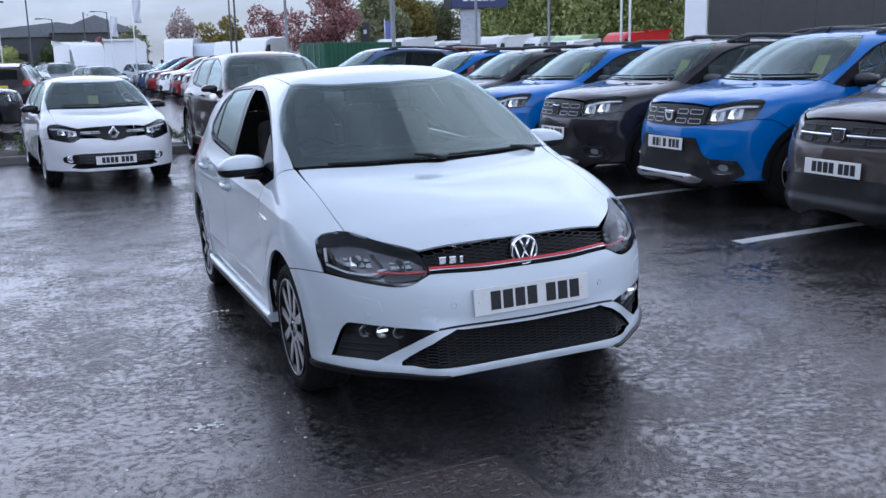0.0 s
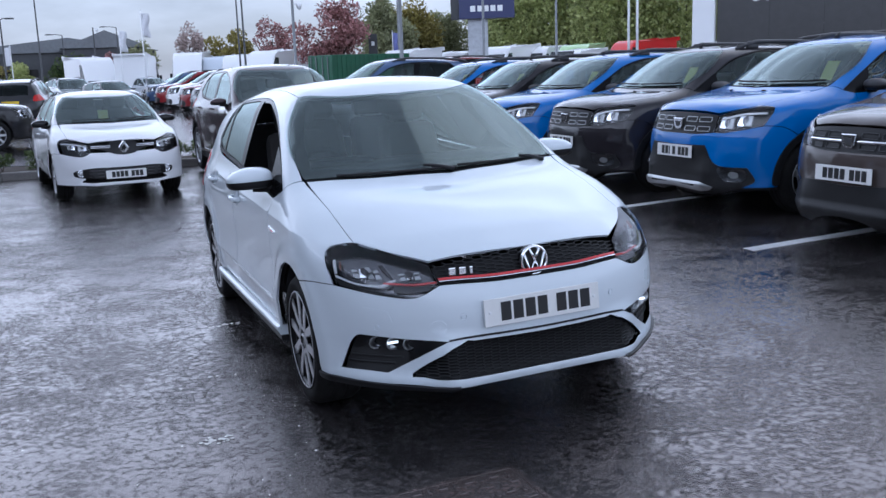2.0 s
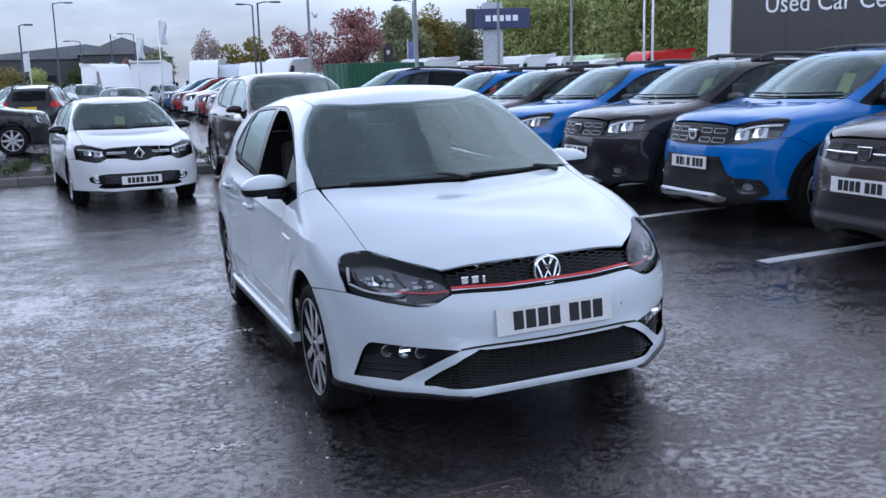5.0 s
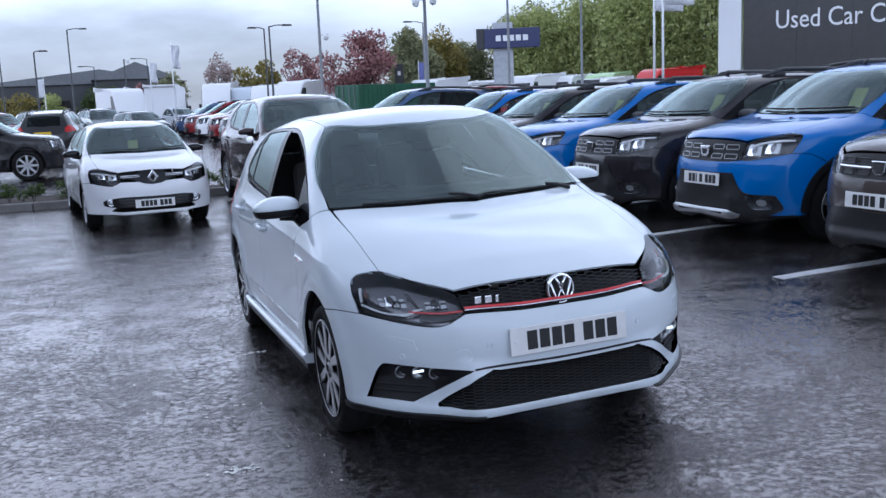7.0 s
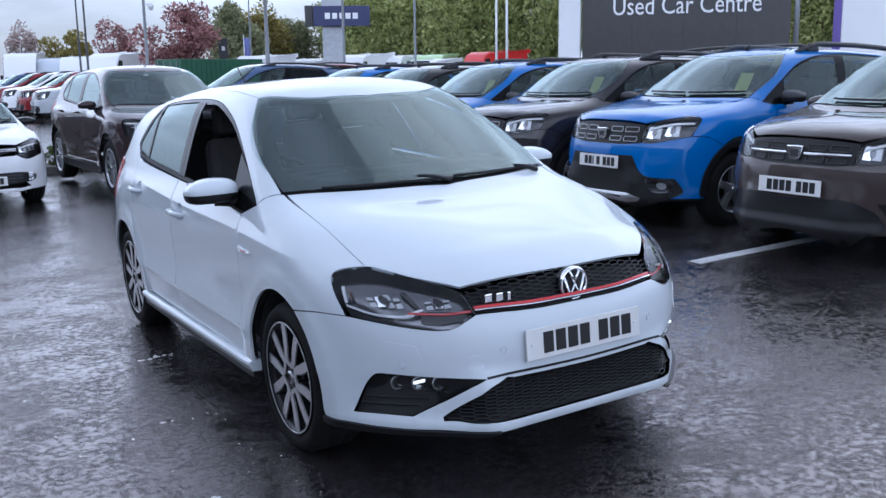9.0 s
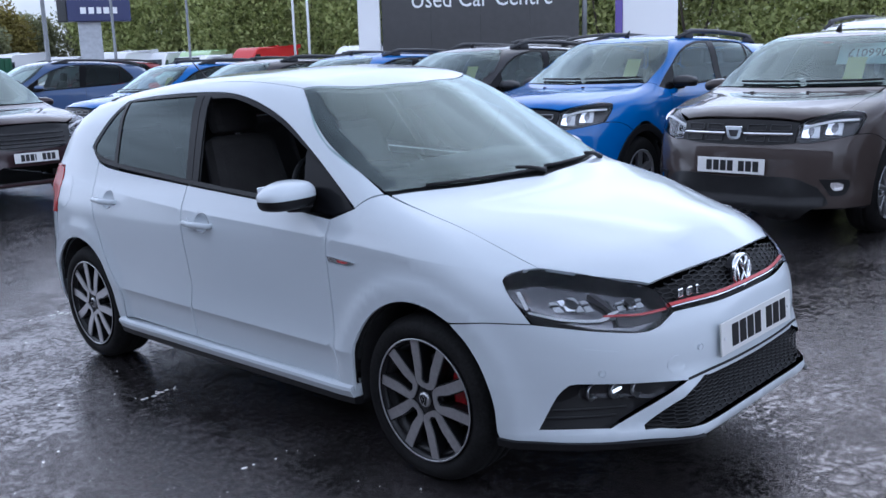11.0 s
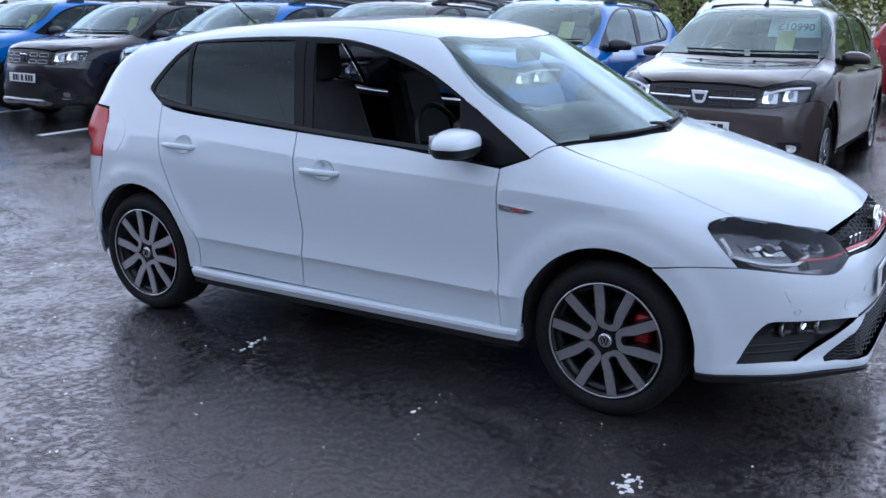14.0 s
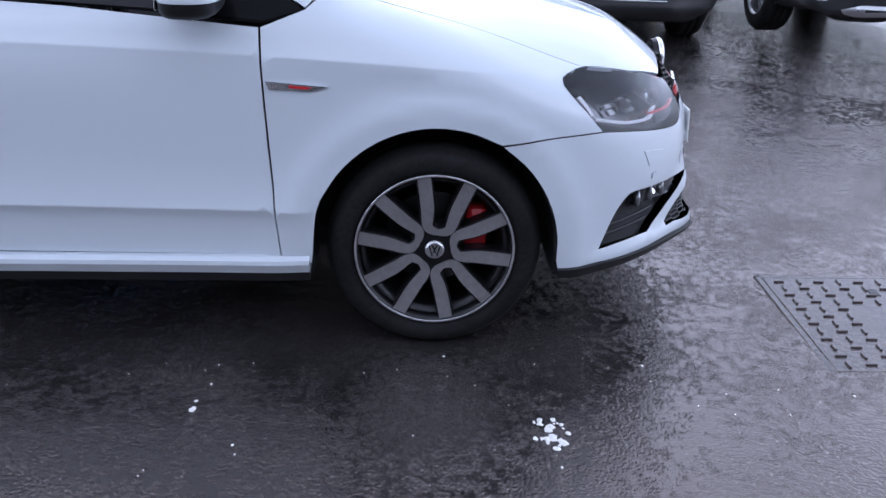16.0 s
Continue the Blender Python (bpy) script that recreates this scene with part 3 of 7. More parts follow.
def tarmac():
    """Wet asphalt: small stones under a film of rain, a little uneven, worn and stained."""
    m = material("wet_tarmac", (0.03, 0.03, 0.032), 0.3)
    b = bsdf(m)
    nt = m.node_tree
    tex = nt.nodes.new("ShaderNodeTexCoord")
    stones = node(m, "ShaderNodeTexVoronoi", Scale=125.0)
    stones.feature = "SMOOTH_F1"
    fine = node(m, "ShaderNodeTexNoise", Scale=230.0, Detail=2.0)
    mid = node(m, "ShaderNodeTexNoise", Scale=30.0, Detail=7.0, Roughness=0.72)
    film = node(m, "ShaderNodeTexNoise", Scale=2.6, Detail=8.0, Roughness=0.66)
    wide = node(m, "ShaderNodeTexNoise", Scale=0.45, Detail=4.0)
    for n in (stones, fine, mid, film, wide):
        wire(m, tex, "Object", n, "Vector")
    tone = ramp(m, stones, "Color", [(0.1, (0.017, 0.0155, 0.016)), (0.75, (0.034, 0.031, 0.031)), (0.97, (0.070, 0.065, 0.064))])
    stain = ramp(m, film, "Fac", [(0.34, 0.75), (0.64, 1.22)])
    mulc = nt.nodes.new("ShaderNodeMix")
    mulc.data_type, mulc.blend_type = "RGBA", "MULTIPLY"
    mulc.inputs["Factor"].default_value = 1.0
    nt.links.new(tone.outputs["Color"], mulc.inputs[6])
    nt.links.new(stain.outputs["Color"], mulc.inputs[7])
    nt.links.new(mulc.outputs[2], b.inputs["Base Color"])
    wet = ramp(m, film, "Fac", [(0.30, 0.05), (0.50, 0.10), (0.68, 0.20)])
    wire(m, wet, "Color", b, "Roughness")
    b.inputs["IOR"].default_value = 1.65
    b.inputs["Specular IOR Level"].default_value = 1.0
    b.inputs["Specular Tint"].default_value = (1.0, 0.86, 0.80, 1)

    def mad(x, out, k, add=None, aout=None):
        q = nt.nodes.new("ShaderNodeMath")
        q.operation = "MULTIPLY_ADD"
        q.inputs[1].default_value = k
        q.inputs[2].default_value = 0.0
        wire(m, x, out, q, 0)
        if add:
            wire(m, add, aout, q, 2)
        return q
    h = mad(stones, "Distance", -0.7, mad(fine, "Fac", 0.5, mad(mid, "Fac", 0.35), 0), 0)
    bump = node(m, "ShaderNodeBump", Strength=0.3, Distance=0.0065)
    wire(m, h, 0, bump, "Height")
    # the film smooths most stones; in small patches they stand clear of it
    both = mad(mid, "Fac", 1.0, mad(film, "Fac", 0.5, mad(wide, "Fac", 0.3), 0), 0)
    clear = ramp(m, both, 0, [(0.84, 0.14), (1.06, 1.0)])
    wire(m, clear, "Color", bump, "Strength")
    wire(m, bump, "Normal", b, "Normal")
    return m


TARMAC = tarmac()
LINE_PAINT = grained(material("line_paint", (0.74, 0.75, 0.75), 0.45), 35, 0.4, 0.003, 0.55, 1.1)
CONCRETE = grained(material("kerb_concrete", (0.22, 0.21, 0.20), 0.75), 45, 0.5, 0.004, 0.7, 1.15)
IRON = grained(material("cast_iron", (0.060, 0.046, 0.042), 0.26, 0.0, 0.0, 0.9), 60, 0.5, 0.002, 0.6, 1.4)


def build_ground():
    xs = np.unique(np.concatenate([np.linspace(-400, -12, 30), np.linspace(-12, 14, 53), np.linspace(14, 400, 30)]))
    ys = np.unique(np.concatenate([np.linspace(-400, -8, 30), np.linspace(-8, 14, 45), np.linspace(14, 400, 30)]))
    X, Y = np.meshgrid(xs, ys)
    Z = lie(X, Y)
    n = len(xs)
    me = bpy.data.meshes.new("ground")
    me.from_pydata(np.stack([X.ravel(), Y.ravel(), Z.ravel()], 1).tolist(), [], [(j * n + i, j * n + i + 1, (j + 1) * n + i + 1, (j + 1) * n + i) for j in range(len(ys) - 1) for i in range(n - 1)])
    tagged(link("ground", me, None, TARMAC, smooth=True), "wet dark tarmac of a car sales yard", "ground", kind="structure")


build_ground()


def bay_line(x0, x1, y, w=0.115):
    bm = bmesh.new()
    n = 24
    rng = random.Random(int(y * 10))
    rows = []
    for i in range(n + 1):
        x = x0 + (x1 - x0) * i / n
        j = rng.uniform(-0.004, 0.004)
        rows.append([bm.verts.new((x, y + s * w / 2 + j, float(lie(x, y)) + dz)) for s, dz in ((-1, 0.0), (-1, 0.004), (1, 0.004), (1, 0.0))])
    for a, b in zip(rows, rows[1:]):
        for k in range(3):
            bm.faces.new((a[k], a[k + 1], b[k + 1], b[k]))
    bmesh.ops.recalc_face_normals(bm, faces=bm.faces)
    tagged(part("bay_line", bm, LINE_PAINT), "worn white parking bay line on wet tarmac", "road marking", "bay lines", "structure")


for y, x0 in ((-1.27, 2.73), (1.43, 2.92), (3.87, 2.95), (6.3, 3.0), (8.7, 3.0), (11.1, 3.0)):
    bay_line(x0, 7.6, y)


def drain_cover():
    x0, x1, y0, y1 = -0.95, -0.33, -1.785, -1.145
    cx, cy = (x0 + x1) / 2, (y0 + y1) / 2
    root = thing("drain_cover", Matrix.Translation((cx, cy, float(lie(cx, cy)))) @ pose(0, 0, 0, -0.86, -1.6, 0), "rusty cast-iron inspection cover set in the tarmac", "drain cover")
    w, d = x1 - x0, y1 - y0
    part("plate", box((0, 0, 0.002), (w, d, 0.008), 0.002), IRON, root)
    for s in (-1, 1):
        part("frame", box((s * (w / 2 + 0.012), 0, -0.001), (0.02, d + 0.044, 0.012), 0.002), IRON, root)
        part("frame", box((0, s * (d / 2 + 0.012), -0.001), (w + 0.044, 0.02, 0.012), 0.002), IRON, root)
    tread = box((0, 0, 0), (0.034, 0.009, 0.008), 0.0025)
    me = bpy.data.meshes.new("tread_bar")
    tread.to_mesh(me)
    tread.free()
    me.materials.append(IRON)
    for i in range(12):
        for j in range(9):
            if 4 <= i <= 7 and 3 <= j <= 5:
                continue
            ob = new("tread_bar", me)
            ob.parent = root
            ob.matrix_basis = Matrix.Translation((-w / 2 + 0.035 + i * (w - 0.07) / 11, -d / 2 + 0.045 + j * (d - 0.09) / 8, 0.008)) @ pose(0, 0, 0, 0, 0, 90 * ((i + j) % 2))
    for s in (-1, 1):
        part("key_slot", box((s * 0.2, -0.02, 0.0065), (0.05, 0.03, 0.003), 0.001), PLATE_INK, root)


drain_cover()


def litter():
    """Pale crumbs lying on the tarmac."""
    mat = material("pale_crumb", (0.75, 0.74, 0.70), 0.7)
    rng = random.Random(5)

    def blob(bm, x, y, r, n=7):
        z = float(lie(x, y))
        c = bm.verts.new((x, y, z + 0.003 + r * 0.12))
        ring = [bm.verts.new((x + r * rng.uniform(0.5, 1.2) * math.cos(a), y + r * rng.uniform(0.4, 1.0) * math.sin(a), z + 0.0015)) for a in np.linspace(0, 2 * math.pi, n + 1)[:-1]]
        for a, b in zip(ring, ring[1:] + ring[:1]):
            bm.faces.new((a, b, c))
    for x, y, k, s in ((-1.262, -0.29, 26, 0.042), (-0.90, 1.66, 16, 0.05), (-0.53, 3.58, 12, 0.06), (-1.15, 0.62, 3, 0.01)):
        bm = bmesh.new()
        for _ in range(k):
            blob(bm, x + rng.gauss(0, s), y + rng.gauss(0, s * 0.45), rng.uniform(0.005, 0.017))
        tagged(part("paper_scrap", bm, mat), "scraps of pale pulp on wet tarmac", "litter", kind="stuff")
    bm = bmesh.new()
    for _ in range(170):
        blob(bm, rng.uniform(-2.6, -0.85), rng.uniform(-1.6, 3.2), rng.choice((0.002, 0.003, 0.003, 0.006)), 5)
    tagged(part("grit", bm, mat), "pale grit scattered on the tarmac", "grit", kind="stuff")


litter()
# ---- cars ----
class CarSkin(Skin):
    def C(self, pts, closed=True, n=7):
        """A curve on the body through control points (chart, u, v); a fourth entry makes a sharp corner."""
        P = [None] * len(pts)
        for chart, lay in (("S", self.S), ("T", self.T), ("F", self.F), ("R", self.R)):
            ids = [i for i, p in enumerate(pts) if p[0] == chart]
            if ids:
                for i, q in zip(ids, lay([pts[i][1:3] for i in ids])):
                    P[i] = q
        hard = [len(p) > 3 for p in pts]
        m, out = len(P), []
        for i in range(m if closed else m - 1):
            a, b = P[i], P[(i + 1) % m]
            pa = P[i - 1] if (closed or i > 0) and not hard[i] else 2 * a - b
            pb = P[(i + 2) % m] if (closed or i + 2 < m) and not hard[(i + 1) % m] else 2 * b - a
            k = max(2, min(14, int(np.linalg.norm(b - a) / 0.03)))
            for j in range(k):
                t = j / k
                out.append(0.5 * (2 * a + (b - pa) * t + (2 * pa - 5 * a + 4 * b - pb) * t * t + (3 * a - 3 * b + pb - pa) * t ** 3))
        if not closed:
            out.append(P[-1])
        p = np.array(out)
        for _ in range(4):
            p = p - self.body.normal(p) * self.body.solid(p)[:, None]
        return p


def hard(*pts):
    return [(*p, 0) for p in pts]


def flip_x(L):
    return (L * np.array((-1, 1, 1)))[::-1]


def mirrored(L):
    """A half outline from the middle to the middle, closed by its mirror image."""
    return np.concatenate([L, flip_x(L)[1:-1]])


def ribbon(path, width):
    """The outline of a flat bar along a 2-D path."""
    p = np.array(path)
    t = np.gradient(p, axis=0)
    t /= np.linalg.norm(t, axis=1, keepdims=True)
    n = np.stack([-t[:, 1], t[:, 0]], 1) * (np.array(width)[:, None] / 2 if np.ndim(width) else width / 2)
    return [tuple(q) for q in np.concatenate([p + n, (p - n)[::-1]])]


def wheel_parts(parent, r, rim, style, cap=None):
    """A wheel about the x axis with its face towards -x; the thing's own origin is its centre."""
    w = 0.105
    k = r - rim
    part("tyre", lathe([(rim - 0.012, -0.085), (rim + 0.004, -w + 0.006), (rim + k * 0.35, -w - 0.004), (rim + k * 0.7, -w), (r - 0.014, -w + 0.014), (r - 0.002, -w + 0.035),
                        (r, -0.03), (r - 0.004, -0.028), (r - 0.004, -0.022), (r, -0.02), (r, 0.02), (r - 0.004, 0.022), (r - 0.004, 0.028), (r, 0.03),
                        (r - 0.002, w - 0.03), (r - 0.02, w), (rim, w - 0.01), (rim - 0.012, 0.08)], 56, closed=True), TYRE, parent, smooth=True)
    face = DARK_ALLOY if style == "twin" else ALLOY
    part("rim", lathe([(rim, -w + 0.006), (rim + 0.004, -w - 0.001), (rim - 0.003, -w - 0.002), (rim - 0.012, -0.088), (rim - 0.025, -0.06), (rim - 0.04, 0.06), (rim - 0.02, 0.08), (rim, 0.08)], 56, closed=True),
         DARK_ALLOY if style == "twin" else ALLOY, parent, smooth=True)
    if style == "twin":
        part("rim_lip", lathe([(rim + 0.002, -w - 0.001), (rim + 0.0015, -w - 0.003), (rim - 0.004, -w - 0.003), (rim - 0.0045, -w - 0.001)], 56, closed=True), SILVER, parent, "thin machined rim edge", smooth=True)
    part("barrel", lathe([(rim - 0.013, -0.084), (rim - 0.03, -0.05), (rim - 0.045, 0.055), (0.05, 0.06), (0.05, 0.05), (rim - 0.06, 0.045), (rim - 0.04, -0.05), (rim - 0.02, -0.084)], 40, closed=True), DARK_ALLOY if style == "twin" else GREY_PLASTIC, parent, smooth=True)
    part("brake_disc", lathe([(0.05, 0.0), (0.138, 0.0), (0.138, 0.02), (0.05, 0.02)], 36, closed=True), DISC, parent)

    def P(rr, a):
        return (rr * math.cos(math.radians(a)), rr * math.sin(math.radians(a)))
    if style == "twin":
        for i in range(5):
            c = 98.5 + 72 * i
            half = [P(rim - 0.004, c + 17.5), P(rim * 0.78, c + 17.8), P(rim * 0.55, c + 19), P(rim * 0.40, c + 23), P(rim * 0.31, c + 24)]
            path = smooth_loop(half + [P(rim * 0.255, c + 12), P(rim * 0.245, c), P(rim * 0.255, c - 12)] + [P(math.hypot(*p), 2 * c - math.degrees(math.atan2(p[1], p[0]))) for p in half[::-1]], False, 4)
            d = np.abs(np.linspace(-1, 1, len(path)))
            part("spoke", extrude_poly(ribbon(path, 0.017 + 0.020 * np.clip(d * 1.4, 0, 1)), 0.005, "yz", -0.099), SILVER, parent, "machined grey spoke pair")
            part("spoke_back", extrude_poly(ribbon(path, 0.026 + 0.021 * np.clip(d * 1.4, 0, 1)), 0.045, "yz", -0.0945), DARK_ALLOY, parent, "gloss black back of the spokes")
            a = math.radians(c + 36)
            part("bolt", lathe([(0.0, -0.088), (0.008, -0.088), (0.009, -0.07)], 8, "x", (0, 0.05 * math.cos(a), 0.05 * math.sin(a))), GREY_PLASTIC, parent)
        part("hub", lathe([(0.0, -0.094), (0.05, -0.092), (0.07, -0.08), (0.075, -0.04)], 30), DARK_ALLOY, parent, smooth=True)
        part("centre_cap", lathe([(0.0, -0.103), (0.022, -0.102), (0.0265, -0.098), (0.028, -0.09)], 24), SILVER, parent)
        bm = bmesh.new()
        for s in (-1, 1):
            for pts in ([(s * 0.015, 0.014), (s * 0.007, -0.016), (0.0, 0.001)], [(s * 0.008, 0.016), (0.0, 0.003)]):
                add_tube(bm, [(-0.1035, u, v) for u, v in pts], 0.0022, 5)
        part("cap_emblem", bm, GLOSS_BLACK, parent)
    elif style == "far":
        bm = bmesh.new()
        for i in range(8):
            a = 2 * math.pi * i / 8
            add_box(bm, (-0.08, rim * 0.5 * math.cos(a), rim * 0.5 * math.sin(a)), (0.03, 0.05, rim * 0.95), 0.0, pose(0, 0, 0, math.degrees(a) - 90).to_3x3().to_4x4())
        part("spokes", bm, face, parent)
    else:
        n = 5 if style == "five" else 10
        for i in range(n):
            c = 90 + 360 * i / n
            path = smooth_loop([P(rim - 0.006, c), P(rim * 0.6, c + 2), P(0.03, c)], False, 4)
            d = np.linspace(0, 1, len(path))
            part("spoke", extrude_poly(ribbon(path, (0.055 if n == 5 else 0.026) + (0.02 if n == 5 else 0.008) * (1 - d)), 0.04, "yz", -0.092, 0.004), face, parent)
        part("hub", lathe([(0.0, -0.1), (0.03, -0.099), (0.06, -0.085), (0.07, -0.04)], 24), face, parent, smooth=True)
        part("centre_cap", lathe([(0.0, -0.106), (0.024, -0.105), (0.028, -0.1), (0.029, -0.09)], 20), CHROME, parent)


def tint(ob, color):
    for o in (ob, *ob.children_recursive):
        if o.type == "MESH" and o.data.materials and o.data.materials[0] == PAINT:
            o.color = (*color, 1)


def seat_shape(bm, x, y, z, wide=0.46):
    add_box(bm, (x, y, z), (wide, 0.50, 0.16), 0.05, pose(0, 0, 0, 6).to_3x3().to_4x4())
    add_box(bm, (x, y + 0.30, z + 0.34), (wide, 0.14, 0.62), 0.055, pose(0, 0, 0, -16).to_3x3().to_4x4(), taper=0.82)
    add_box(bm, (x, y + 0.41, z + 0.73), (0.25, 0.09, 0.17), 0.035, pose(0, 0, 0, -10).to_3x3().to_4x4())
    for s in (-1, 1):
        add_tube(bm, [(x + s * 0.06, y + 0.38, z + 0.6), (x + s * 0.06, y + 0.41, z + 0.70)], 0.007, 6)


def handle_cup(k, y, z):
    """The outline of the hollow behind a door handle."""
    return k.C([("S", y - 0.02 + 0.056 * math.cos(a), z + 0.004 + 0.042 * math.sin(a)) for a in np.linspace(0, 2 * math.pi, 16)[:-1]])


def car(name, m, body, o, color, label, category="car", group="", step=0.05, style="five", detail=True, wheel_tag=""):
    """A hatchback or estate laid out by the outlines in o."""
    root = thing(name, m, label, category, group)
    k = CarSkin(body, root, step)
    C = k.C
    gap = dict(inset=0.0013, rim=0.012)
    b = body
    # outlines shared by neighbouring panels
    hood = C(o["hood"], False)
    k.one("hood", [mirrored(hood)], (0, 0, -1), PAINT, **gap)
    lamp = C(o["lamp"])
    fender = C(o["fender"])
    lines = o.get("creases", ())
    k.both("fender", [fender], (1, 0.0, -0.55), PAINT, creases=lines, **gap)
    cups = [[handle_cup(k, y, z)] for y, z in o.get("handles", ())] or [[], []]
    k.both("front_door", [C(o["door_front"])] + cups[0], (1, 0, 0), PAINT, creases=lines, **gap)
    k.both("rear_door", [C(o["door_rear"])] + cups[1], (1, 0, 0), PAINT, creases=lines, **gap)
    frame_outer = C(o["side_frame"])
    k.both("side_frame", [frame_outer], (1, 0, -0.4), PAINT, inset=0.0, rim=0.012, creases=lines)
    k.one("roof", [mirrored(C(o["roof"], False))], (0, 0, -1), PAINT, inset=0.0, rim=0.01)
    if detail:
        k.one("headlining", [mirrored(C(o["roof"], False))], (0, 0, -1), LINING, inset=0.01, offset=-0.03, step=0.1)
        k.both("pillar_lining", [frame_outer], (1, 0, -0.4), CABIN_TRIM, inset=0.004, offset=-0.016, step=0.1)
        k.both("door_lining", [C(o["door_front"])], (1, 0, 0), CABIN_TRIM, inset=0.012, offset=-0.045, step=0.12)
        k.both("door_lining", [C(o["door_rear"])], (1, 0, 0), CABIN_TRIM, inset=0.012, offset=-0.045, step=0.12)
    # windows
    day = C(o["window"])
    panes = [C(p) for p in o["panes"]]
    k.both("window_frame", [day] + panes, (1, 0, -0.25), FRAME_BLACK, offset=-0.002, step=0.06)
    opened = o.get("open_pane", False)
    for i, p in enumerate(panes):
        g = GLASS if i == 0 else (o["rear_glass"] or GLASS)
        for mir in (False, True):
            if i == 0 and opened and not mir:
                continue
            k.link("side_window", [k.mesh([p], (1, 0, -0.25), offset=-0.006, mirror=mir, step=0.08)], g)
    ws = mirrored(C(o["windscreen"], False))
    k.one("windscreen_surround", [ws, mirrored(C(o["screen_inner"], False))], (0, 0.7, -0.7), FRAME_BLACK, offset=-0.012, step=0.06)
    k.one("windscreen", [ws], (0, 0.7, -0.7), WINDSCREEN, "windscreen with a pale haze in place of sky reflection", offset=0.001, step=0.06)
    # tail
    k.one("tailgate", [mirrored(C(o["tail"], False)), mirrored(C(o["rear_screen"], False))], (0, -1, -0.2), PAINT, rim=0.01, inset=0.001, step=max(step, 0.06))
    k.one("rear_window", [mirrored(C(o["rear_screen"], False))], (0, -1, -0.2), PRIVACY, offset=-0.002, step=0.1)
    rb = [p if 0 < i < len(o["rear_bumper"]) - 1 else (*p[:3], 0) for i, p in enumerate(o["rear_bumper"])]
    v, n, f = k.mesh([C(rb)], (0.6, -0.8, 0), step=max(step, 0.06), rim=0.01)
    k.link("rear_bumper", [(v, n, f), ([(-x, y, z) for x, y, z in v], [(-x, y, z) for x, y, z in n], [t[::-1] for t in f])], o.get("bumper_mat", PAINT))
    k.both("rear_corner", [C(o["rear_corner"])], (0.6, -0.8, 0), PAINT, offset=-0.003, rim=0.01, step=max(step, 0.06))
    k.both("tail_lamp", [C(o["tail_lamp"])], (1, -0.6, 0), TAIL, "red tail lamp", offset=0.004, rim=0.03)
    # front
    half = k.mesh([C(o["bumper"])] + [C(h) for h in o["bumper_holes"]], (0.6, 0.8, 0))
    v, n, f = half
    other = ([(-x, y, z) for x, y, z in v], [(-x, y, z) for x, y, z in n], [t[::-1] for t in f])
    k.link("front_bumper", [half, other], PAINT)
    deep = o.get("lamp_depth", 0.05)
    k.both("lamp_housing", [lamp], (0.5, 0.8, 0), o.get("lamp_mat", LAMP_DARK), offset=-deep, rim=0.004 - deep)
    for ob in k.both("headlamp", [lamp], (0.5, 0.8, 0), LENS, "clear headlamp lens over dark housing", offset=0.003, rim=0.008):
        ob.visible_shadow = False
    # under and inside
    y0, y1 = o["ends"]
    arch = lambda yc: arc(yc, b.hub, b.arch, b.arch + 0.012, 0, 180, 20)
    low = [(y0, 0.22), (y0, 0.60), (y0 + 0.5, 0.72), (y1 - 0.25, 0.85), (y1, 0.7), (y1 - 0.14, 0.33)] + [(b.base + b.arch + 0.01, 0.31)] + arch(b.base) + [(b.base - b.arch, 0.22), (b.arch, 0.22)] + arch(0.0) + [(-b.arch, 0.22)]
    loop = k.S(dense(low, 0.08))
    d1, d2 = k.mesh([loop], (1, 0, 0), offset=-0.03, step=0.12), k.mesh([loop], (1, 0, 0), offset=-0.03, step=0.12, mirror=True)
    k.link("inner_shell", [d1, d2], UNDERSIDE)
    W = float(b.plan(1.0))
    part("underbody", box((0, (y0 + y1) / 2 + 0.1, 0.25), (2 * W - 0.5, y1 - y0 - 0.6, 0.06), 0.01), UNDERSIDE, root)
    for yc in (0.0, b.base):
        for s in (-1, 1):
            pts = arc(yc, b.hub, b.arch - 0.002, b.arch + 0.010, 14 if yc else -12, 192, 18)
            bm = bmesh.new()
            a = [bm.verts.new((s * (W - 0.045), y, z)) for y, z in pts]
            c = [bm.verts.new((s * (W - 0.28), y, z)) for y, z in pts]
            e = [bm.verts.new((s * (W - 0.28), yc, b.hub))] * 1
            for i in range(len(pts) - 1):
                bm.faces.new((a[i], a[i + 1], c[i + 1], c[i]))
                bm.faces.new((c[i], c[i + 1], e[0]))
            part("arch_liner", bm, UNDERSIDE, root)
    for yc in (0.0, b.base):
        for s in (-1, 1):
            h = thing("wheel", Matrix.Translation((s * (W - 0.135), yc, b.hub)) @ pose(0, 0, 0, 0, 0, 0 if s < 0 else 180))
            h.parent = root
            if not car.wheels.get((style, b.hub)):
                wheel_parts(h, b.hub, o["rim"], style)
                car.wheels[(style, b.hub)] = h
            else:
                for q in car.wheels[(style, b.hub)].children:
                    z = q.copy()
                    scene.collection.objects.link(z)
                    z.parent = h
    for s in (-1, 1):
        bm = bmesh.new()
        seat_shape(bm, s * 0.36, o["seat_y"], o["seat_z"])
        part("front_seat", bm, CLOTH, root)
    for s in (-1, 0, 1) if detail else ():
        bm = bmesh.new()
        seat_shape(bm, s * 0.40, o["seat_y"] + 0.85, o["seat_z"] + 0.02, 0.40)
        part("rear_seat", bm, CLOTH, root)
    dash = box((0, o["dash"][0], o["dash"][1]), (2 * W - 0.34, 0.42, 0.18), 0.06, seg=3)
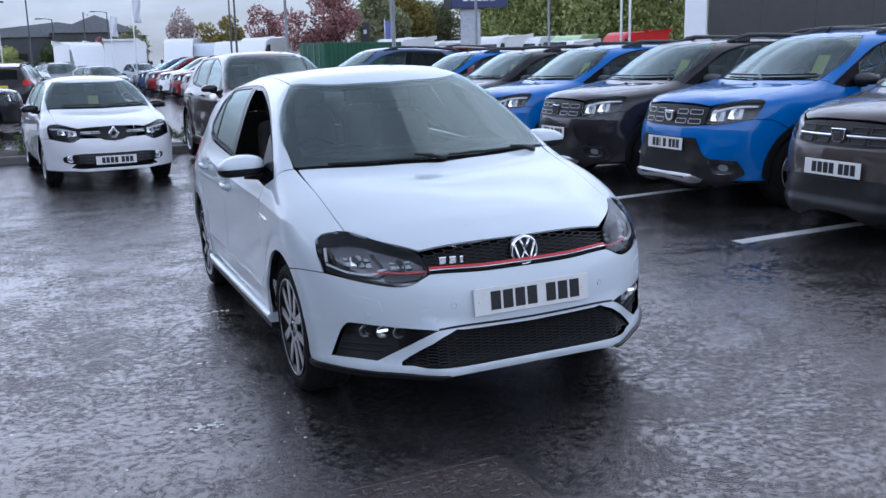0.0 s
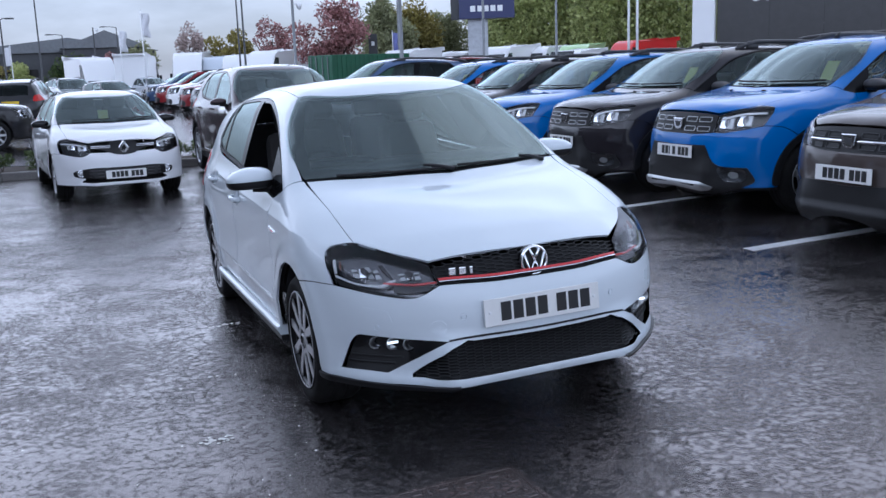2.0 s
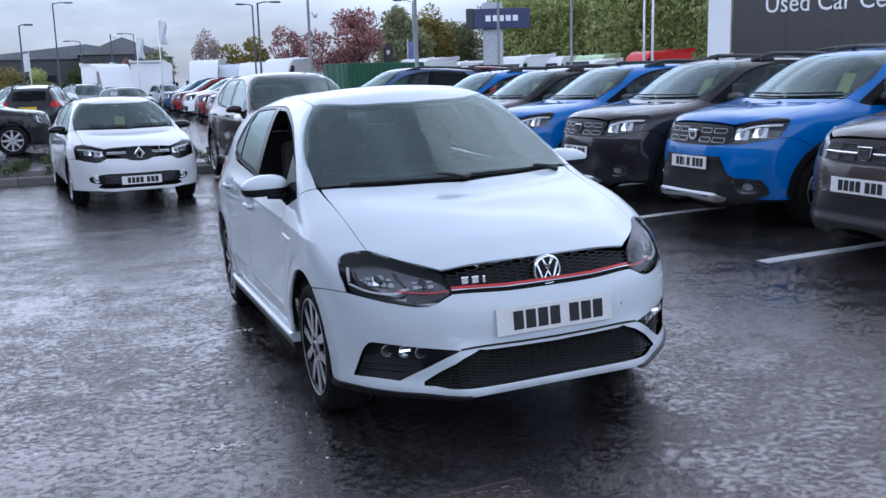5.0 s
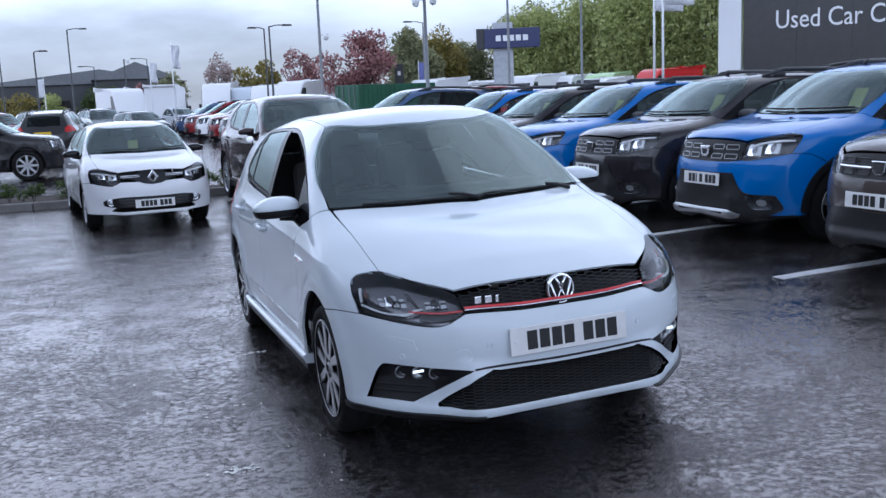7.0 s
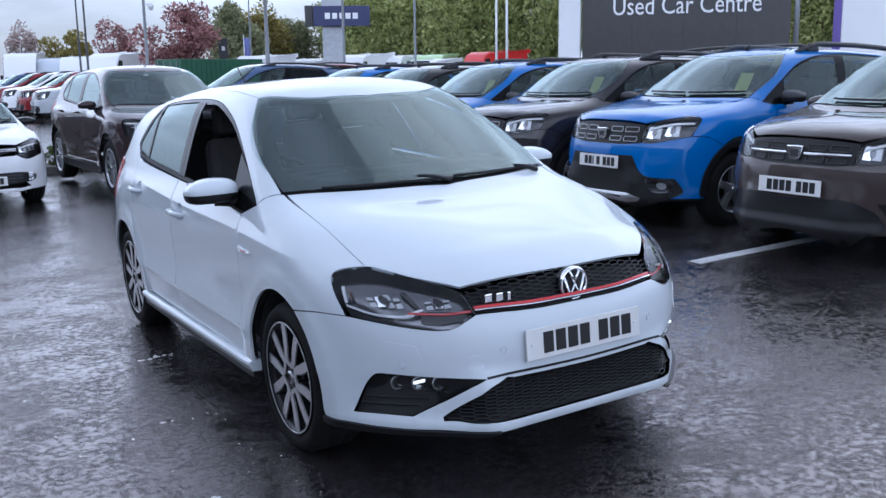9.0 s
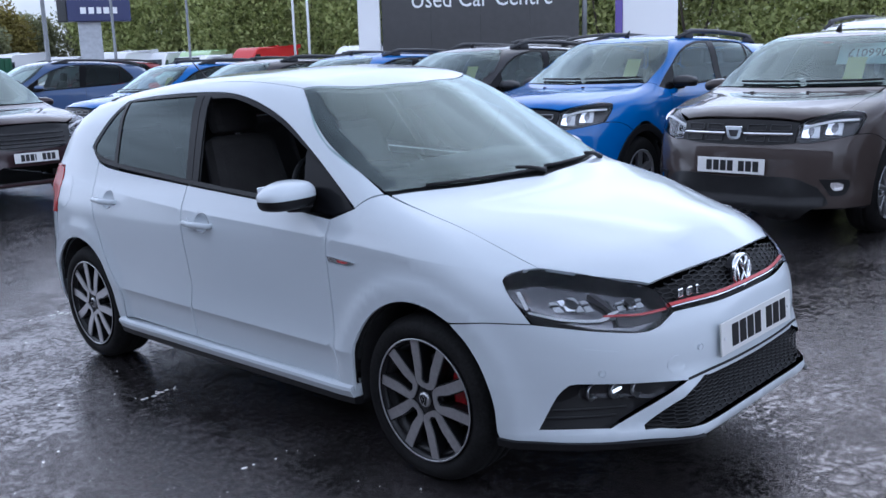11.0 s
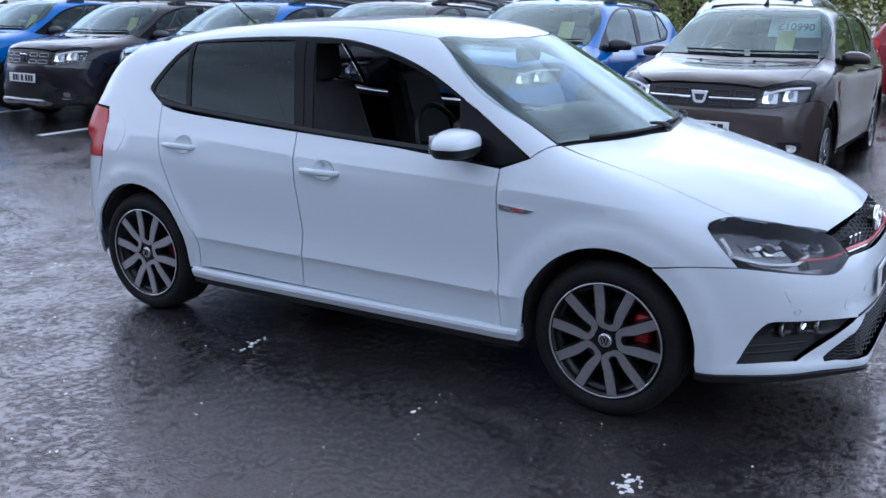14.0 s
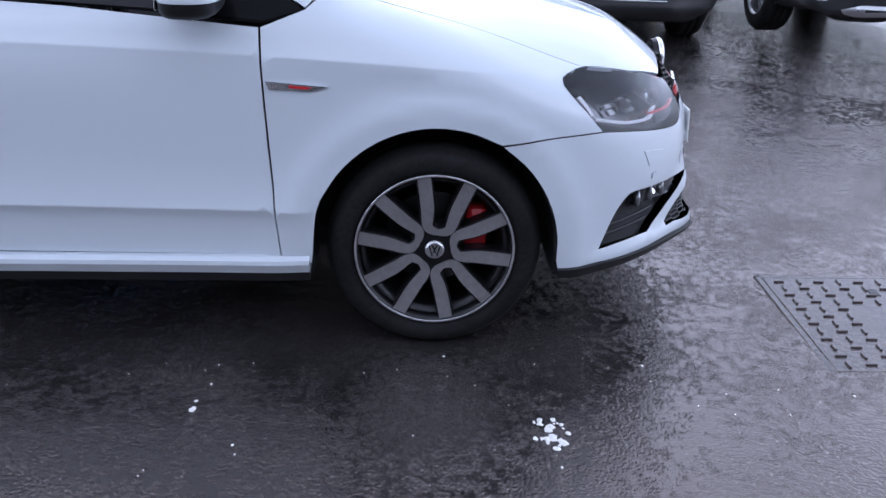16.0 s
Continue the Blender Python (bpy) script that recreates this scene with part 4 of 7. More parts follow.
    part("dashboard", dash, GREY_PLASTIC, root, smooth=True)
    if not detail:
        for s in (-1, 1):
            mirror_parts(root, s, o["mirror"], o.get("mirror_mat", PAINT))
        tint(root, color)
        return root, k
    bm = bmesh.new()
    c = Vector((-0.36, o["dash"][0] + 0.36, o["dash"][1] - 0.02))
    ring = [c + Vector((0.175 * math.cos(a), 0.06 * math.sin(a), 0.165 * math.sin(a))) for a in np.linspace(0, 2 * math.pi, 25)]
    add_tube(bm, ring, 0.014, 8, False)
    for a in (0.2, math.pi - 0.2, -math.pi / 2):
        add_tube(bm, [c, c + Vector((0.17 * math.cos(a), 0.055 * math.sin(a), 0.16 * math.sin(a)))], 0.014, 6)
    add_box(bm, c, (0.14, 0.05, 0.1), 0.02)
    part("steering_wheel", bm, BLACK_PLASTIC, root, smooth=True)
    # mirrors
    for s in (-1, 1):
        mirror_parts(root, s, o["mirror"], o.get("mirror_mat", PAINT))
    tint(root, color)
    return root, k


car.wheels = {}


def mirror_parts(root, s, at, mat):
    x, y, z = at
    hub = part("door_mirror", tube([(s * (x - 0.16), y - 0.05, z - 0.055), (s * (x - 0.10), y - 0.02, z - 0.05), (s * (x - 0.02), y, z - 0.035)], [0.028, 0.024, 0.03], 10), BLACK_PLASTIC, root, smooth=True)
    bm = bmesh.new()
    bmesh.ops.create_uvsphere(bm, u_segments=28, v_segments=18, radius=1)
    low = bmesh.new()
    bmesh.ops.create_uvsphere(low, u_segments=28, v_segments=14, radius=1)
    for q, cut in ((bm, -0.004), (low, None)):
        for v in q.verts:
            u = v.co.copy()
            u = Vector([math.copysign(abs(a) ** e, a) for a, e in zip(u, (0.62, 0.66, 0.74))])
            px = u.x * 0.118 * (1 - 0.12 * max(u.y, 0))
            py = u.y * 0.095 if u.y < 0 else u.y * 0.055
            pz = u.z * 0.060 * (1 - 0.42 * max(u.x, 0) ** 1.5) if u.z > 0 else u.z * 0.050
            if cut is not None:
                pz = max(pz, cut)
            else:
                px, py, pz = px * 0.985, py * 0.98, max(min(pz, 0.0), -0.040)
            v.co = Vector((s * (x + px), y + py, z + pz + (0 if cut is not None else -0.004)))
        bmesh.ops.recalc_face_normals(q, faces=q.faces)
        level = z - 0.004
        bmesh.ops.delete(q, geom=[f for f in q.faces if all(abs(v.co.z - level) < 1e-5 for v in f.verts)], context="FACES")
    part("mirror_cap", bm, mat, hub, smooth=True)
    part("mirror_base", low, BLACK_PLASTIC, hub, smooth=True)
    part("mirror_glass", box((s * x, y + 0.052, z + 0.008), (0.160, 0.004, 0.066), 0.0015), CHROME, hub)


def plate(root, k, z, w=0.52, h=0.111, mat=None, tilt=-4, proud=0.012, seed=0, name="number_plate", y=None):
    """A number plate with plain bars for its characters."""
    rng = random.Random(seed)
    p = k.F([(0, z)])[0] if y is None else np.array((0, y, z))
    m = Matrix.Translation((0, p[1] - proud, z)) @ pose(0, 0, 0, tilt)
    pl = part(name, box((0, 0, 0), (w, 0.006, h), 0.002), mat or WHITE_PLATE, root, "flat number plate with dark bars")
    pl.matrix_basis = m
    x = -w * 0.36
    for i in range(7):
        if i == 4:
            x += w * 0.06
        cw = w * (0.085 if rng.random() < 0.8 else 0.03)
        part("plate_bar", box((x + cw / 2, -0.0042, 0), (cw, 0.0016, h * 0.68), 0.0005), PLATE_INK, pl)
        x += w * 0.105
    return pl


POLO_LINES = dict(
    lamp_mat=DARK_CHROME, creases=((-0.3, 2.95, SHOULDER), (0.36, 2.12, LOW_CREASE)),
    handles=((1.315, 0.824), (2.172, 0.870)),
    ends=(-0.70, 2.95), rim=0.222, seat_y=1.25, seat_z=0.52, dash=(0.62, 0.93), mirror=(0.86, 0.625, 0.992), rear_glass=PRIVACY, open_pane=True,
    hood=[("T", 0, 0.060), ("T", -0.35, 0.124), ("T", -0.655, 0.250, 0), ("T", -0.652, 0.0), ("T", -0.640, -0.40, 0), ("T", -0.55, -0.545), ("T", -0.42, -0.675, 0), ("T", -0.2, -0.713), ("T", 0, -0.724)],
    lamp=[("T", -0.640, -0.402), ("S", -0.335, 0.772), ("S", -0.36, 0.735), ("S", -0.452, 0.637, 0), ("F", -0.62, 0.609), ("F", -0.50, 0.598), ("F", -0.408, 0.638, 0), ("F", -0.424, 0.706, 0), ("T", -0.55, -0.547)],
    fender=[("T", -0.665, 0.262, 0), ("T", -0.652, 0.0), ("T", -0.640, -0.40, 0), ("S", -0.335, 0.776), ("S", -0.36, 0.735), ("S", -0.452, 0.637, 0), ("S", -0.30, 0.632), ("S", -0.172, 0.617, 0)]
    + [("S", y, z) for y, z in arc(0, 0.302, 0.343, 0.36, 117, 20, 10)] + [("S", 0.338, 0.27, 0), ("S", 0.42, 0.272, 0), ("S", 0.443, 0.6), ("S", 0.458, 0.905, 0), ("S", 0.345, 0.948, 0)],
    door_front=hard(("S", 0.4615, 0.905), ("S", 0.4465, 0.60), ("S", 0.4235, 0.285), ("S", 1.430, 0.292), ("S", 1.412, 0.54), ("S", 1.487, 0.972), ("S", 0.95, 0.945)),
    door_rear=[("S", 1.4915, 0.972, 0), ("S", 1.4165, 0.54, 0), ("S", 1.4345, 0.292, 0), ("S", 2.055, 0.295, 0), ("S", 2.056, 0.426), ("S", 2.15, 0.55), ("S", 2.273, 0.76), ("S", 2.345, 0.95), ("S", 2.36, 1.04, 0), ("S", 2.17, 1.012)],
    side_frame=[("T", -0.672, 0.275, 0), ("S", 0.345, 0.952, 0), ("S", 0.66, 1.137), ("S", 0.95, 1.275), ("S", 1.30, 1.358), ("S", 1.65, 1.372), ("S", 2.22, 1.346), ("S", 2.31, 1.32, 0), ("S", 2.468, 1.14), ("S", 2.455, 1.10), ("S", 2.365, 1.045, 0),
                ("S", 2.350, 0.95), ("S", 2.279, 0.76), ("S", 2.155, 0.55), ("S", 2.061, 0.426), ("S", 2.06, 0.285, 0), ("S", 2.13, 0.285, 0)]
    + [("S", y, z) for y, z in arc(2.47, 0.302, 0.343, 0.36, 165, 12, 11)] + [("S", 2.80, 0.58, 0), ("S", 2.73, 0.76, 0), ("S", 2.72, 0.90), ("S", 2.755, 1.02, 0), ("S", 2.70, 1.20), ("S", 2.64, 1.315, 0), ("T", -0.455, 2.2), ("T", -0.475, 1.5), ("T", -0.50, 0.91, 0), ("S", 0.62, 1.185)],
    roof=[("T", 0, 0.736), ("T", -0.3, 0.783), ("T", -0.497, 0.913, 0), ("T", -0.472, 1.5), ("T", -0.452, 2.2), ("T", -0.455, 2.66, 0), ("T", -0.2, 2.78), ("T", 0, 2.80)],
    window=[("S", 0.347, 0.946, 0), ("S", 0.45, 0.915, 0), ("S", 0.95, 0.950), ("S", 1.49, 0.978), ("S", 2.20, 1.028), ("S", 2.40, 1.062), ("S", 2.463, 1.11), ("S", 2.46, 1.15), ("S", 2.31, 1.317), ("S", 2.22, 1.343), ("S", 1.65, 1.369), ("S", 1.30, 1.355), ("S", 0.95, 1.272), ("S", 0.66, 1.134)],
    panes=[[("S", 0.64, 0.945, 0), ("S", 1.395, 0.993, 0), ("S", 1.43, 1.12), ("S", 1.505, 1.345, 0), ("S", 1.30, 1.340), ("S", 0.96, 1.258), ("S", 0.70, 1.145, 0)],
           [("S", 1.515, 1.001, 0), ("S", 2.17, 1.045, 0), ("S", 2.265, 1.335, 0), ("S", 1.64, 1.357, 0), ("S", 1.57, 1.18)],
           [("S", 2.205, 1.052, 0), ("S", 2.40, 1.083), ("S", 2.442, 1.125), ("S", 2.30, 1.305), ("S", 2.285, 1.318, 0)]],
    windscreen=[("T", 0, 0.085), ("T", -0.35, 0.145), ("T", -0.662, 0.275, 0), ("S", 0.62, 1.175), ("T", -0.498, 0.905, 0), ("T", -0.3, 0.775), ("T", 0, 0.728)],
    screen_inner=[("T", 0, 0.15), ("T", -0.35, 0.205), ("T", -0.61, 0.335, 0), ("T", -0.565, 0.60), ("T", -0.475, 0.855, 0), ("T", -0.3, 0.74), ("T", 0, 0.694)],
    tail=[("R", 0, 0.55), ("R", -0.50, 0.56, 0), ("R", -0.58, 0.95), ("R", -0.50, 1.25), ("R", -0.42, 1.315, 0), ("R", 0, 1.33)],
    rear_screen=[("R", 0, 1.0), ("R", -0.45, 1.01, 0), ("R", -0.42, 1.26, 0), ("R", 0, 1.285)],
    rear_corner=hard(("R", -0.582, 0.985), ("R", -0.555, 1.12), ("R", -0.503, 1.25), ("R", -0.425, 1.312), ("S", 2.645, 1.308), ("S", 2.703, 1.20), ("S", 2.757, 1.015)),
    rear_bumper=[("R", 0, 0.545), ("R", -0.50, 0.553, 0), ("R", -0.575, 0.735, 0), ("S", 2.738, 0.772, 0), ("S", 2.804, 0.58, 0), ("S", 2.815, 0.34, 0), ("S", 2.835, 0.245, 0), ("R", -0.5, 0.235), ("R", 0, 0.235)],
    tail_lamp=[("S", 2.755, 1.00, 0), ("S", 2.725, 0.90), ("S", 2.735, 0.775, 0), ("R", -0.62, 0.74), ("R", -0.56, 0.80, 0), ("R", -0.58, 0.98, 0)],
    bumper=[("F", 0, 0.632, 0), ("F", -0.2, 0.633), ("F", -0.405, 0.637, 0), ("F", -0.50, 0.596), ("F", -0.62, 0.607), ("S", -0.452, 0.6345, 0), ("S", -0.30, 0.6295), ("S", -0.176, 0.6135, 0)]
    + [("S", y, z) for y, z in arc(0, 0.302, 0.343, 0.36, 123, 184, 6)] + [("S", -0.35, 0.252, 0), ("F", -0.72, 0.248), ("F", -0.45, 0.241), ("F", 0, 0.238, 0), ("F", 0, 0.269, 0), ("F", -0.38, 0.271), ("F", -0.50, 0.278), ("F", -0.533, 0.29), ("F", -0.345, 0.410), ("F", -0.30, 0.413), ("F", 0, 0.408, 0)],
    bumper_holes=[[("F", -0.715, 0.425), ("F", -0.66, 0.443), ("F", -0.40, 0.419, 0), ("F", -0.612, 0.288, 0), ("S", -0.47, 0.29, 0)],
                  ],
)
# ---- the white hatchback in the middle of the yard ----
def honeycomb(k, loop, d, cell, offset, name, parent, mat, bar=0.004):
    """A mesh of hexagonal cells within an outline on the body."""
    d = np.array(d, float)
    lo, hi = loop.min(0), loop.max(0)
    l2 = loop[:, [0, 2]]
    bm = bmesh.new()
    dx, dz = cell * 1.5, cell * 0.52
    segs = set()
    for i in range(int((hi[0] - lo[0]) / dx) + 2):
        for j in range(int((hi[2] - lo[2]) / dz) + 2):
            cx, cz = lo[0] + i * dx, lo[2] + (2 * j + (i % 2)) * dz / 1.0 * 0.5 * 2 * 0.5
            hexa = [(cx + cell * c, cz + dz * 0.5 * q) for c, q in ((1, 0), (0.5, 1), (-0.5, 1), (-1, 0), (-0.5, -1), (0.5, -1))]
            for a, b in zip(hexa, hexa[1:] + hexa[:1]):
                a, b = tuple(np.round(a, 4)), tuple(np.round(b, 4))
                segs.add((min(a, b), max(a, b)))
    segs = sorted(segs)
    ok = inside_poly(np.array([s[0] for s in segs]), l2) & inside_poly(np.array([s[1] for s in segs]), l2)
    segs = [s for s, o in zip(segs, ok) if o]
    pts = sorted({p for s in segs for p in s})
    pos = dict(zip(pts, k.F(pts)))
    for a, b in segs:
        p, q = pos[a], pos[b]
        add_tube(bm, [tuple(p + (0, -offset, 0)), tuple(q + (0, -offset, 0))], bar, 4, False)
    return part(name, bm, mat, parent)


def polo():
    up = pose(0, 0, 0.0224, 0, -1.6, 0) @ pose(0, 0, 0, -0.86, 0, 0)
    root, k = car("hatchback_car", up, POLO, POLO_LINES, (0.62, 0.672, 0.712), "white five-door hatchback with red grille stripe, driver's window open", step=0.028, style="twin")
    C = k.C
    FWD = (0, 1, 0)
    # upper grille
    gr = mirrored(C([("F", 0, 0.634, 0), ("F", -0.2, 0.635), ("F", -0.402, 0.640, 0), ("F", -0.422, 0.708, 0), ("F", -0.2, 0.733), ("F", 0, 0.741, 0)], False))
    g = k.one("grille", [gr], FWD, GRILLE_BLACK, "black honeycomb grille with a red stripe", offset=-0.022, rim=-0.02)
    honeycomb(k, gr, FWD, 0.026, -0.008, "honeycomb_mesh", g, GRILLE_BLACK, 0.003)
    for z, mat, nm in ((0.6565, RED, "red_strip"), (0.6485, CHROME, "chrome_strip")):
        w = 0.0042 if mat == RED else 0.0014
        strip = mirrored(C([("F", 0, z - w, 0), ("F", -0.2, z + 0.001 - w), ("F", -0.402, z + 0.003 - w, 0), ("F", -0.405, z + 0.003 + w, 0), ("F", -0.2, z + 0.001 + w), ("F", 0, z + w, 0)], False))
        k.one(nm, [strip], FWD, mat, parent=g, offset=0.002 if mat == RED else 0.004, rim=0.01)
    lampstrip = C([("F", -0.413, 0.650, 0), ("F", -0.50, 0.646), ("F", -0.60, 0.652, 0), ("F", -0.60, 0.658, 0), ("F", -0.50, 0.652), ("F", -0.413, 0.657, 0)])
    k.both("lamp_strip", [lampstrip], (0.5, 0.8, 0), RED, offset=-0.012, rim=0.01)
    # headlamp insides
    for x0, x1, z0, z1, nx in ((-0.700, -0.605, 0.676, 0.722, 4), (-0.545, -0.462, 0.672, 0.708, 3)):
        for i in range(nx):
            for j in range(2):
                u0, u1 = x0 + (x1 - x0) * (i + 0.06) / nx, x0 + (x1 - x0) * (i + 0.92) / nx
                w0, w1 = z0 + (z1 - z0) * (j + 0.05) / 2, z0 + (z1 - z0) * (j + 0.93) / 2
                if j and i in (0, nx - 1):
                    w1 -= 0.008
                k.both("reflector", [C(hard(("F", u0, w0), ("F", u1, w0 + 0.002), ("F", u1 - 0.002, w1), ("F", u0 + 0.003, w1 - 0.002)))], (0.5, 0.8, 0), REFLECTOR if i == 1 else FOG_CHROME, "chrome lamp reflector", offset=-0.040 + 0.007 * ((i * 2 + j) % 3), rim=0.012)
        shade = C([("F", (x0 + x1) / 2 + 0.013 * math.cos(t), (z0 + z1) / 2 + 0.014 * math.sin(t)) for t in np.linspace(0, 2 * math.pi, 13)[:-1]])
        k.both("bulb_shade", [shade], (0.5, 0.8, 0), LAMP_DARK, offset=-0.018, rim=0.016)
    k.both("chrome_liner", [C([("F", -0.712, 0.674, 0), ("F", -0.600, 0.668, 0), ("F", -0.602, 0.728, 0), ("F", -0.700, 0.732, 0)])], (0.5, 0.8, 0), DARK_CHROME, "dark chrome lamp liner", offset=-0.045)
    k.both("chrome_liner", [C([("F", -0.552, 0.668, 0), ("F", -0.455, 0.664, 0), ("F", -0.458, 0.712, 0), ("F", -0.550, 0.716, 0)])], (0.5, 0.8, 0), DARK_CHROME, "dark chrome lamp liner", offset=-0.045)
    light = C([("S", -0.440, 0.668, 0), ("F", -0.69, 0.645), ("F", -0.61, 0.640), ("F", -0.580, 0.655), ("F", -0.555, 0.664, 0), ("F", -0.555, 0.669, 0), ("F", -0.585, 0.662), ("F", -0.615, 0.648), ("F", -0.69, 0.653), ("S", -0.436, 0.676, 0)])
    k.both("light_guide", [light], (0.5, 0.8, 0), WHITE_PLASTIC, "pale daytime light guide", offset=-0.014, rim=0.010)
    inner = C([("F", -0.565, 0.655, 0), ("F", -0.50, 0.648), ("F", -0.425, 0.652, 0), ("F", -0.445, 0.628, 0), ("F", -0.52, 0.618), ("F", -0.575, 0.622, 0)])
    k.both("lamp_floor", [inner], (0.5, 0.8, 0), GREY_PLASTIC, offset=-0.022, rim=0.012)
    k.both("lamp_divider", [C([("F", -0.598, 0.722, 0), ("F", -0.572, 0.668, 0), ("F", -0.560, 0.668, 0), ("F", -0.583, 0.724, 0)])], (0.5, 0.8, 0), GREY_PLASTIC, offset=-0.016, rim=0.03)
    k.both("side_marker", [C([("S", -0.385, 0.735, 0), ("S", -0.428, 0.680, 0), ("S", -0.436, 0.684, 0), ("S", -0.394, 0.739, 0)])], (0.8, 0.6, 0), WHITE_PLASTIC, offset=-0.018, rim=0.006)
    k.both("amber_lamp", [C([("S", -0.400, 0.742, 0), ("S", -0.432, 0.705, 0), ("F", -0.735, 0.712, 0), ("F", -0.725, 0.738, 0)])], (0.8, 0.6, 0), AMBER, "amber indicator bulb", offset=-0.034, rim=0.01)
    # lower grille
    low = mirrored(C([("F", 0, 0.270, 0), ("F", -0.38, 0.272), ("F", -0.50, 0.279), ("F", -0.531, 0.291), ("F", -0.345, 0.409), ("F", -0.30, 0.412), ("F", 0, 0.407, 0)], False))
    lg = k.one("lower_grille", [low], FWD, GRILLE_BLACK, "black honeycomb lower intake", offset=-0.035, rim=-0.035)
    honeycomb(k, low, FWD, 0.024, -0.016, "honeycomb_mesh", lg, GRILLE_BLACK, 0.003)
    k.one("bumper_shut_line", [mirrored(C([("F", 0, 0.430, 0), ("F", -0.3, 0.433), ("F", -0.40, 0.426, 0), ("F", -0.40, 0.418, 0), ("F", -0.3, 0.424), ("F", 0, 0.421, 0)], False))], FWD, RUBBER, offset=0.0015, rim=0.006)
    fog = C(POLO_LINES["bumper_holes"][0])
    for ob, mir in zip(k.both("fog_surround", [fog], (0.6, 0.8, 0), BLACK_PLASTIC, "black fog lamp recess", offset=-0.03, rim=-0.03), (False, True)):
        lens = C([("F", -0.672, 0.428), ("F", -0.60, 0.430), ("F", -0.47, 0.408), ("F", -0.50, 0.375), ("F", -0.60, 0.382), ("F", -0.68, 0.395)])
        s = 1 if mir else -1
        fl = k.link("fog_lamp", [k.mesh([lens], (0.5, 0.8, 0), offset=-0.026, mirror=mir)], LAMP_DARK, "chrome fog lamp behind clear lens", parent=ob)
        k.link("fog_lens", [k.mesh([lens], (0.5, 0.8, 0), offset=-0.012, rim=0.012, mirror=mir)], LENS, parent=ob)
        for xx in (-0.640, -0.585, -0.530):
            p = k.F([(xx, 0.402)])[0]
            part("fog_bulb", lathe([(0.0, 0.012), (0.009, 0.010), (0.020, 0.002), (0.026, -0.004), (0.027, 0.0), (0.022, 0.012)], 10, "y", (-p[0] if mir else p[0], p[1] + 0.024, p[2] + 0.004)), FOG_CHROME, ob, smooth=True)
        p = k.F([(-0.585, 0.412)])[0]
        part("running_light", box((-p[0] if mir else p[0], p[1] + 0.018, p[2]), (0.045, 0.006, 0.010), 0.002), LED, ob, "bright white running light")
        for zz in (0.348, 0.322):
            x1 = -0.735 if zz < 0.34 else -0.72
            a, bb = k.F([(x1, zz)])[0], k.F([(-0.49 - (0.412 - zz) * 1.0, zz)])[0]
            pts = [k.F([(a[0] + (bb[0] - a[0]) * t, zz)])[0] + (0.004, 0.026, 0) for t in (0, 0.25, 0.5, 0.75, 1)]
            if mir:
                pts = [q * (-1, 1, 1) for q in pts]
            part("fog_slat", tube([tuple(q) for q in pts], 0.004, 6), BLACK_PLASTIC, ob)
    # splitter and sills
    split = [("S", -0.345, 0.254, 0), ("F", -0.72, 0.250), ("F", -0.45, 0.243), ("F", -0.38, 0.241, 0), ("F", -0.38, 0.236, 0), ("F", -0.50, 0.230), ("F", -0.70, 0.229), ("S", -0.345, 0.231, 0)]
    k.both("front_splitter", [C(split)], (0.6, 0.8, 0), BLACK_PLASTIC, "black lower lip", offset=0.012, rim=0.06)
    for s in (-1, 1):
        W = 0.838
        for nm, prof, mat in (("sill_skirt", [(W - 0.006, 0.288), (W + 0.008, 0.280), (W + 0.010, 0.268), (W - 0.004, 0.240), (W - 0.08, 0.235), (W - 0.08, 0.288)], PAINT),
                              ("sill_base", [(W - 0.006, 0.240), (W - 0.008, 0.214), (W - 0.03, 0.205), (W - 0.10, 0.205), (W - 0.10, 0.240)], BLACK_PLASTIC)):
            bm = bmesh.new()
            rings = []
            for y in np.linspace(0.345, 2.10, 20):
                dx = float(POLO.plan(y)) - W
                e = 0.012 if y < 0.36 or y > 2.09 else 0
                rings.append([bm.verts.new((s * (x + dx), y, z + (0.004 if e else 0))) for x, z in prof])
            n = len(prof)
            for a, b in zip(rings, rings[1:]):
                for i in range(n):
                    bm.faces.new((a[i], a[(i + 1) % n], b[(i + 1) % n], b[i]))
            bm.faces.new(rings[0])
            bm.faces.new(rings[-1])
            bmesh.ops.recalc_face_normals(bm, faces=bm.faces)
            ob = part(nm, bm, mat, root)
            if mat == PAINT:
                ob.color = (0.62, 0.672, 0.712, 1)
    # number plate, badges
    pl = plate(root, k, 0.517, seed=3, tilt=-3, proud=0.004)
    for x in (-0.235, 0.235):
        part("plate_screw", lathe([(0.0, -0.006), (0.006, -0.005), (0.007, -0.002)], 10, "y", (x, 0, 0.0)), WHITE_PLASTIC, pl)
    by = k.F([(0, 0.690)])[0][1]
    bd = part("badge", lathe([(0.0, -0.012), (0.052, -0.010), (0.058, -0.004), (0.060, 0.02)], 40, "y", (0, by, 0.690)), GLOSS_BLACK, root, "round chrome-ringed badge")
    part("badge_ring", lathe([(0.050, -0.012), (0.0565, -0.019), (0.063, -0.011), (0.063, 0.0), (0.050, 0.0)], 40, "y", (0, by, 0.690), closed=True), CHROME, bd, smooth=True)
    bm = bmesh.new()
    for s in (-1, 1):
        add_tube(bm, [(s * 0.022, by - 0.014, 0.738), (0, by - 0.016, 0.696)], 0.0062, 6)
        add_tube(bm, [(s * 0.045, by - 0.013, 0.720), (s * 0.022, by - 0.015, 0.646), (0, by - 0.016, 0.690)], 0.0062, 6)
    part("badge_emblem", bm, CHROME, bd, smooth=True)
